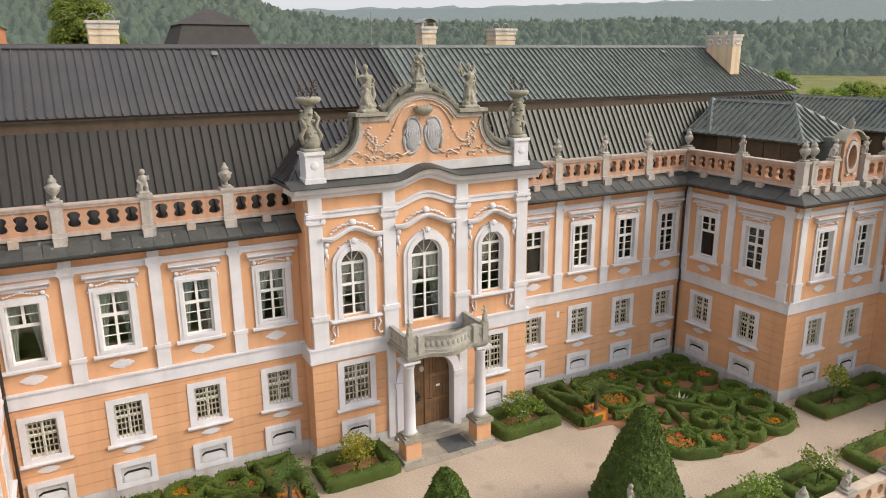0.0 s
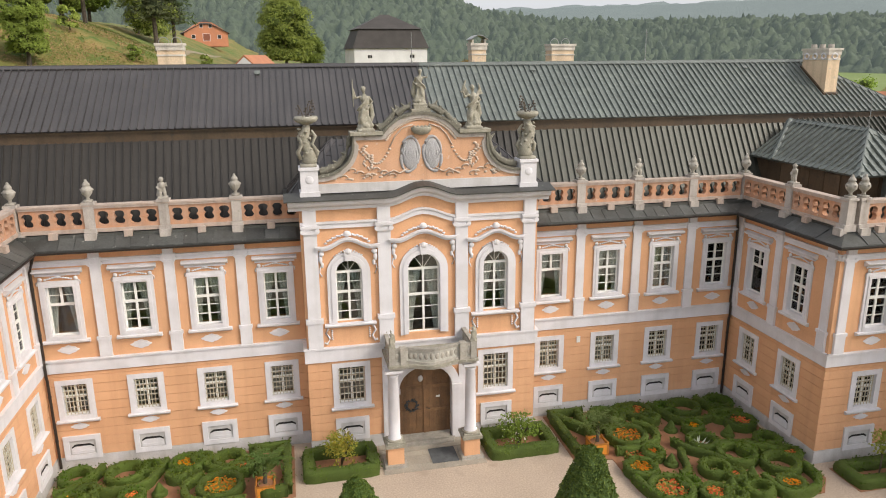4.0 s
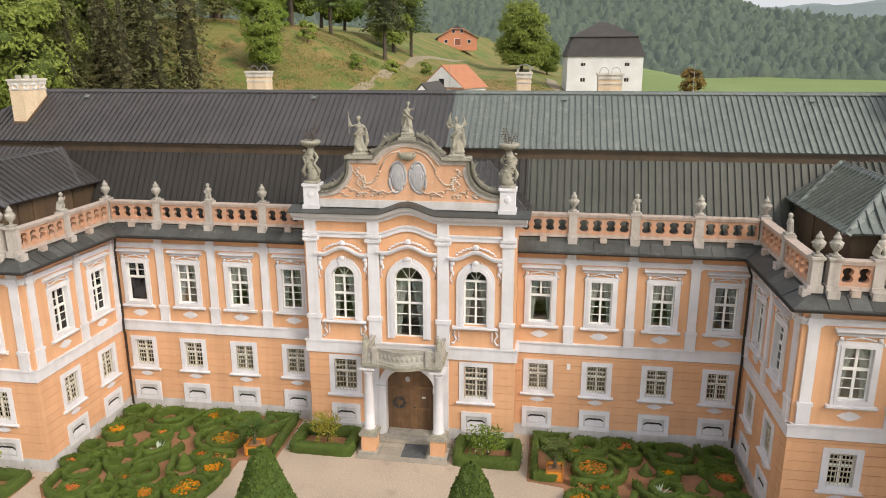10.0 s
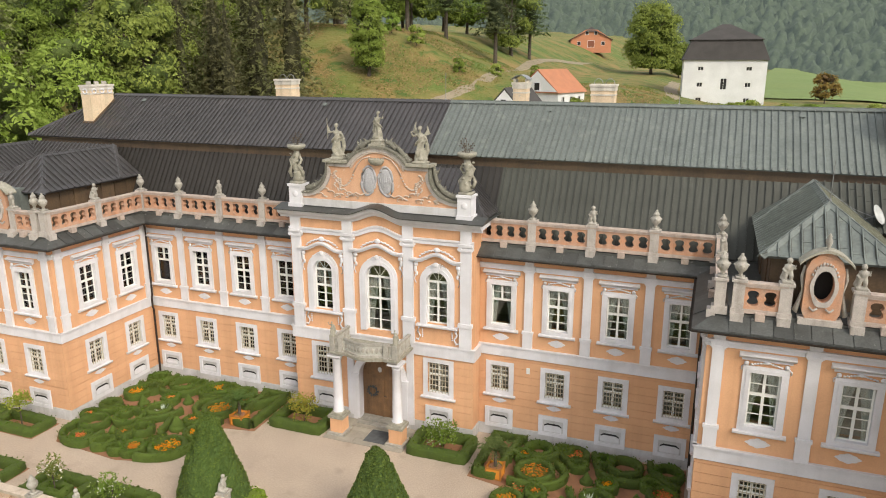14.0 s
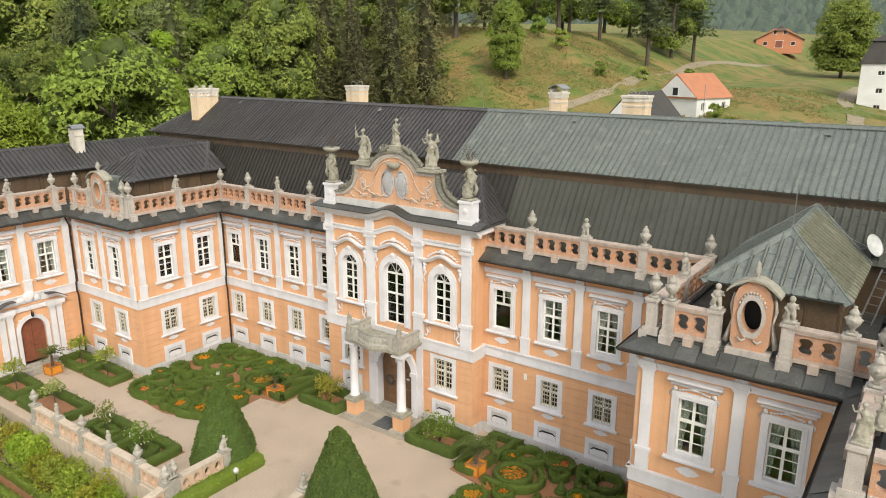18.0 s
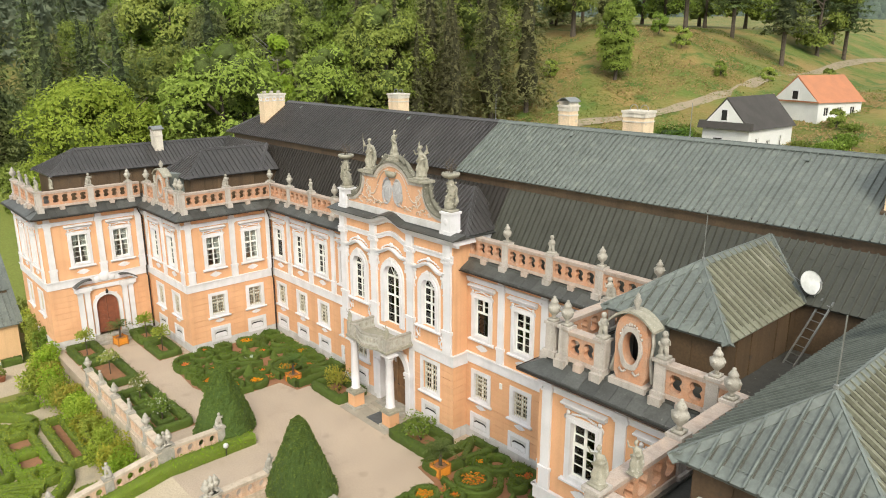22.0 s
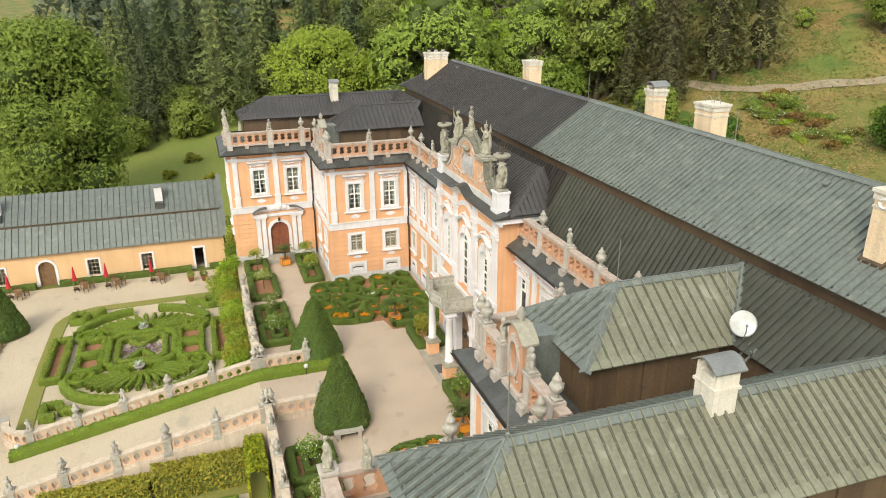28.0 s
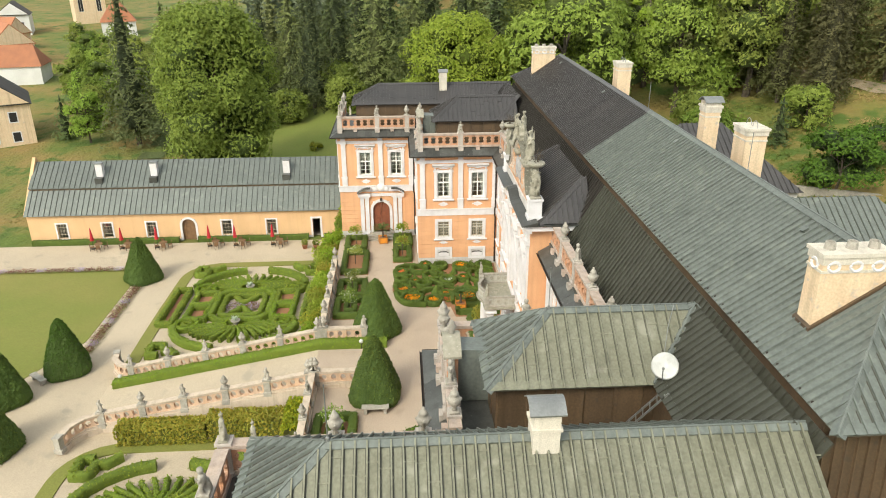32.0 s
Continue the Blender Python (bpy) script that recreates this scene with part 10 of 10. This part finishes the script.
# ---- houses in the village ----
def house(name, x, y, rz, w, d, h, roof_h, wall, roof, label, hip=0.0, wins=(), dz=0.0, mansard=False, over=0.35, category="house", ends=(), end=1, skirt=False):
    """A plain house: walls, roof of two slopes (or hipped), windows as recessed frames and panes. wins: (u, z, width, height) on the front."""
    t = thing(name, label, category, at=pose(x, y, land(x, y) + dz, 0, 0, rz))
    hs = [(u - a / 2, u + a / 2, z, z + b) for u, z, a, b in wins]
    part("wall", Shape().slab(-w / 2, w / 2, -2.5, h, -d / 2, -d / 2 + 0.4, hs), wall, t)
    part("wall", Shape().box(-w / 2, -d / 2 + 0.4, -2.5, -w / 2 + 0.4, d / 2, h), wall, t)
    part("wall", Shape().box(w / 2 - 0.4, -d / 2 + 0.4, -2.5, w / 2, d / 2, h), wall, t)
    part("wall", Shape().box(-w / 2 + 0.4, d / 2 - 0.4, -2.5, w / 2 - 0.4, d / 2, h), wall, t)
    o_ = over * 1.02 + 0.02
    if skirt:
        part("skirt_roof", Shape().profile([(-0.7, h - 0.15), (-o_ + 0.02, h + 0.75), (0.1, h + 0.75), (0.1, h - 0.15)], -d / 2 - 0.4, d / 2 + 0.4, pose(end * w / 2, 0, 0, 0, 0, 90 * end)), roof, t)
    for u, z, a, b in ends:    # windows in the end wall
        m_ = pose(end * w / 2, u, z, 0, 0, 90 * end)
        fr = part("window", Shape().slab(-a / 2 - 0.14, a / 2 + 0.14, -0.14, b + 0.14, -0.06 - (o_ if z > h - 0.6 else 0), -0.005 - (o_ if z > h - 0.6 else 0), [(-a / 2, a / 2, 0, b)]), TRIM, t, at=m_)
        part("pane", Shape().box(-a / 2, -0.03 - (o_ if z > h - 0.6 else 0), 0, a / 2, -0.01 - (o_ if z > h - 0.6 else 0), b), BLACK, fr)
    o = over
    W, D = w / 2 + o, d / 2 + o
    zt = h + roof_h
    k = hip
    if mansard:
        zm, m = h + roof_h * 0.55, 0.8
        v = [(-W, -D, h - 0.1), (W, -D, h - 0.1), (W, D, h - 0.1), (-W, D, h - 0.1)]
        v2 = [(-W * m, -D * m, zm), (W * m, -D * m, zm), (W * m, D * m, zm), (-W * m, D * m, zm)]
        s = Shape().add(v + v2, [(0, 1, 5, 4), (1, 2, 6, 5), (2, 3, 7, 6), (3, 0, 4, 7), (0, 3, 2, 1)])
        part("roof_lower", s, roof, t)
        m2 = m + 0.06
        v = [(-W * m2, -D * m2, zm), (W * m2, -D * m2, zm), (W * m2, D * m2, zm), (-W * m2, D * m2, zm), (-W * 0.1, 0, zt), (W * 0.1, 0, zt)]
        part("roof_upper", Shape().add(v, [(0, 1, 5, 4), (1, 2, 5), (2, 3, 4, 5), (3, 0, 4), (0, 3, 2, 1)]), roof, t)
    else:
        v = [(-W, -D, h - 0.2), (W, -D, h - 0.2), (W, D, h - 0.2), (-W, D, h - 0.2), (-W + k, 0, zt), (W - k, 0, zt)]
        s = Shape().add(v, [(0, 1, 5, 4), (2, 3, 4, 5), (0, 3, 2, 1)] + ([(1, 2, 5), (3, 0, 4)]))
        rf = part("roof", s, roof, t)
        if roof in (TIN_DARK, TIN_GREEN):
            u = -W + 0.3
            while u < W:
                run = 1.0 if abs(u) < W - k else (W - abs(u)) / k
                for sy in (-1, 1):
                    a_, b_ = Vector((u, sy * D, h - 0.2)), Vector((u, sy * D * (1 - run), h - 0.2 + (zt - h + 0.2) * run))
                    d_ = b_ - a_
                    m_ = Matrix((d_.normalized(), d_.cross(Vector((1, 0, 0))).cross(d_).normalized(), d_.cross(Vector((1, 0, 0))).normalized() * (1 if d_.cross(Vector((1, 0, 0))).z > 0 else -1))).transposed().to_4x4()
                    part("seam", seam_mesh(roof), roof, rf, at=Matrix.Translation((a_ + b_) / 2) @ m_ @ Matrix.Diagonal((d_.length, 1, 1, 1)))
                u += 0.45
        if not hip:
            part("gable", Shape().prism([(-d / 2, h), (d / 2, h), (0, zt - 0.3)], w / 2 + 0.02 - 0.2, w / 2 + 0.02 + o * 1.02, pose(0, 0, 0, 0, 0, -90)), wall, t)
            part("gable", Shape().prism([(-d / 2, h), (d / 2, h), (0, zt - 0.3)], w / 2 + 0.02 - 0.2, w / 2 + 0.02 + o * 1.02, pose(0, 0, 0, 0, 0, 90)), wall, t)
    for u, z, a, b in wins:
        wn_ = part("window", Shape().slab(u - a / 2, u + a / 2, z, z + b, -d / 2 + 0.1, -d / 2 + 0.17, [(u - a / 2 + 0.08, u - 0.03, z + 0.08, z + b - 0.08), (u + 0.03, u + a / 2 - 0.08, z + 0.08, z + b - 0.08)]), SASH, t)
        part("pane", Shape().box(u - a / 2 + 0.02, -d / 2 + 0.14, z + 0.02, u + a / 2 - 0.02, -d / 2 + 0.15, z + b - 0.02), BLACK, wn_, "dark window pane")
    return t
SHINGLE = material("dark_shingle", (0.06, 0.052, 0.048), (0.045, 0.04, 0.036), 0.6, 6, 0.8, bump=0.4, vary=0.08)
ORANGE_WALL = material("orange_plaster", (0.54, 0.22, 0.115), (0.48, 0.20, 0.11), 0.5, 8, 0.9)
def orange_barn(x, y, rz):
    """Barn house with a wide half-hipped gable to the front."""
    t = thing("barn_house", "orange plastered barn house with a half-hipped brown roof on the slope", "house", at=pose(x, y, land(x, y) + 0.9, 0, 0, rz))
    W, H, R, D = 7.6, 3.0, 7.4, 8.0
    front = [(-W, -2), (W, -2), (W, H), (2.2, R - 1.0), (-2.2, R - 1.0), (-W, H)]
    part("wall", Shape().prism(front, -D, D), ORANGE_WALL, t)
    for s_ in (-1, 1):
        part("roof", Shape().add([(s_ * (W + 0.6), -D - 0.5, H - 0.5), (s_ * (W + 0.6), D + 0.5, H - 0.5), (0, D - 1.5, R), (0, -D + 1.5, R), (s_ * 2.3, -D - 0.5, R - 1.95), (s_ * (W + 0.6), -D - 0.5, H - 0.25), (s_ * (W + 0.6), D + 0.5, H - 0.25), (0, D - 1.5, R + 0.25), (0, -D + 1.5, R + 0.25), (s_ * 2.3, -D - 0.5, R - 1.7)],
             [(0, 1, 2, 3, 4), (5, 6, 7, 8, 9), (0, 1, 6, 5), (3, 4, 9, 8), (4, 0, 5, 9)]), SHINGLE, t)
    part("roof_hip", Shape().add([(-2.3, -D - 0.5, R - 1.7), (2.3, -D - 0.5, R - 1.7), (0, -D + 1.5, R + 0.26)], [(0, 1, 2)]), SHINGLE, t)
    for u, z, a, b in ((-1.6, 4.6, 1.0, 1.1), (1.6, 4.6, 1.0, 1.1), (-4.5, 0.8, 1.2, 1.2), (4.5, 0.8, 1.2, 1.2), (0, 0, 2.4, 2.4)):
        fr = part("window" if z else "door", Shape().slab(u - a / 2 - 0.1, u + a / 2 + 0.1, z - 0.1, z + b + 0.1, -D - 0.06, -D - 0.005, [(u - a / 2, u + a / 2, z, z + b)]), TRIM, t)
        part("pane" if z else "leaf", Shape().box(u - a / 2, -D - 0.03, z, u + a / 2, -D - 0.01, z + b), BLACK if z else WOOD_RED, fr)
g = [(u, z, 1.1, 0.9) for z in (0.9, 3.8) for u in (-4.4, 4.4)] + [(u, 6.9, 1.1, 0.8) for u in (-4.4, 4.4)] + [(0, 3.3, 1.2, 2.2)]
house("granary", 29.3, 153, 4, 15.2, 12, 9.0, 6.8, WHITE_WALL, SHINGLE, "tall whitewashed granary with a dark shingle mansard roof", wins=g, mansard=True, dz=-0.7)
orange_barn(-20.0, 288, 12)
house("cottage", 3.9, 110.6, 72, 8.5, 7.2, 3.0, 3.4, WHITE_WALL, TILE_RED, "white cottage with a red tiled roof", wins=[(-2.6, 1.0, 1, 1.2), (0, 1.0, 1, 1.2), (2.6, 1.0, 1, 1.2)], ends=[(0.0, 3.2, 0.9, 1.1)], end=-1, dz=-1.0)
house("cottage", 3.4, 91.0, 88, 11.0, 6.0, 4.4, 3.6, WHITE_WALL, SHINGLE, "white cottage with a dark roof and a skirted gable", wins=[(-3.4, 1.6, 0.8, 1.6), (-0.6, 0.6, 1.0, 2.2), (2.6, 1.6, 0.8, 1.6)], ends=[(0.9, 1.6, 1.1, 1.5), (0.1, 5.3, 0.7, 1.2)], end=-1, skirt=True, dz=-1.2)
house("village_house", -59.5, -44.6, 27, 12, 11, 6.3, 4.6, CREAM_WALL, SHINGLE, "large cream village house with a window gable", wins=[(u, z, 1.1, 1.5) for u in (-4, -1.3, 1.3, 4) for z in (1.0, 4.0)], ends=[(u, z, 1.0, 1.4) for u in (-3.4, 0, 3.0) for z in (0.6, 3.6)] + [(0.6, 7.2, 0.9, 1.1)])
house("village_house", -122, -72, 40, 12, 9, 4.8, 4.5, CREAM_WALL, TILE_RED, "cream village house with red tiled roof", wins=[(u, 1.2, 1.1, 1.4) for u in (-3, 0, 3)], ends=[(u, 1.2, 1, 1.4) for u in (-2.5, 0, 2.5)])
house("village_house", -102, -60, 100, 10, 8, 3.6, 3.8, WHITE_WALL, TILE_RED, "low village house with red tiled roof", hip=2.0)
house("village_house", -167, -91, 20, 10, 8, 5.5, 3.4, WHITE_WALL, SHINGLE, "white village house with grey roof", ends=[(u, 2.0, 1, 1.4) for u in (-2, 2)])
house("village_house", -164, -61, 20, 9, 9, 4.0, 6.5, WHITE_WALL, TILE_RED, "village house with steep red hipped roof", hip=3.5)
house("village_house", -140, -82, 70, 11, 8, 4.2, 4.0, CREAM_WALL, TILE_RED, "village house with red tiled roof")
house("chapel", -192, -80, 117, 9, 14, 13, 6, CREAM_WALL, TILE_RED, "cream chapel with tall arched windows", wins=[(u, 3.5, 1.4, 4.0) for u in (-2.6, 2.6)], category="chapel")
house("village_house", 118, 150, 20, 10, 8, 4, 4.5, WHITE_WALL, TILE_RED, "far village house with red roof")
house("village_house", 105, 100, -30, 9, 7, 3.5, 4.0, WHITE_WALL, TILE_RED, "far village house with brown roof")
# outbuildings at the back of the palace
house("outbuilding", -4.7, 45.5, 90, 11.6, 13.6, 8.0, 4.0, WHITE_WALL, TIN_DARK, "rear palace wing with a brown tin roof", hip=4.4, dz=-0.5, category="building")
house("outbuilding", 11.2, 47.2, 90, 13.0, 6.4, 8.0, 2.2, CREAM_WALL, TIN_GREEN, "rear service wing with a green tin roof", hip=2.7, dz=-0.6, category="building")
tagged(part("garden_wall", Shape().box(-0.2, -7, -1.5, 0.2, 12, 1.3, pose(-8.3, 61.0, land(-8.3, 61.0) - 0.7, 0, 0, -27)), STONE_PALE), "low pale stone garden wall behind the palace", "wall", kind="structure")
# lane across the slope
def lane(pts, w, mat, label, lift=0.12, name="lane"):
    pts = smooth_line(pts, 8)
    v, f = [], []
    for i, (x, y) in enumerate(pts):
        a, b = pts[max(i - 1, 0)], pts[min(i + 1, len(pts) - 1)]
        d = Vector((b[0] - a[0], b[1] - a[1])).normalized()
        for k in (-1, 0, 1):
            half = w / 2 * (0.85 + 0.45 * noise.noise((x * 0.35, y * 0.35, k)))
            px, py = x - d.y * half * k, y + d.x * half * k
            v.append((px, py, land(px, py) + lift))
    f = [(i * 3 + k, i * 3 + k + 1, (i + 1) * 3 + k + 1, (i + 1) * 3 + k) for i in range(len(pts) - 1) for k in range(2)]
    tagged(part(name, Shape().add(v, f), mat), label, "lane", kind="structure")
lane([(-60, 66), (-40, 71), (-24.4, 78.5), (-17.5, 88.4), (-13.5, 97), (-11, 108), (-9.5, 119), (-10, 140), (-14, 180), (-8, 262)], 2.2, LANE, "pale sandy lane across the meadow slope")
lane([(26, 110), (24, 130), (20, 150), (18, 200)], 3.0, LANE, "pale sandy lane towards the granary")
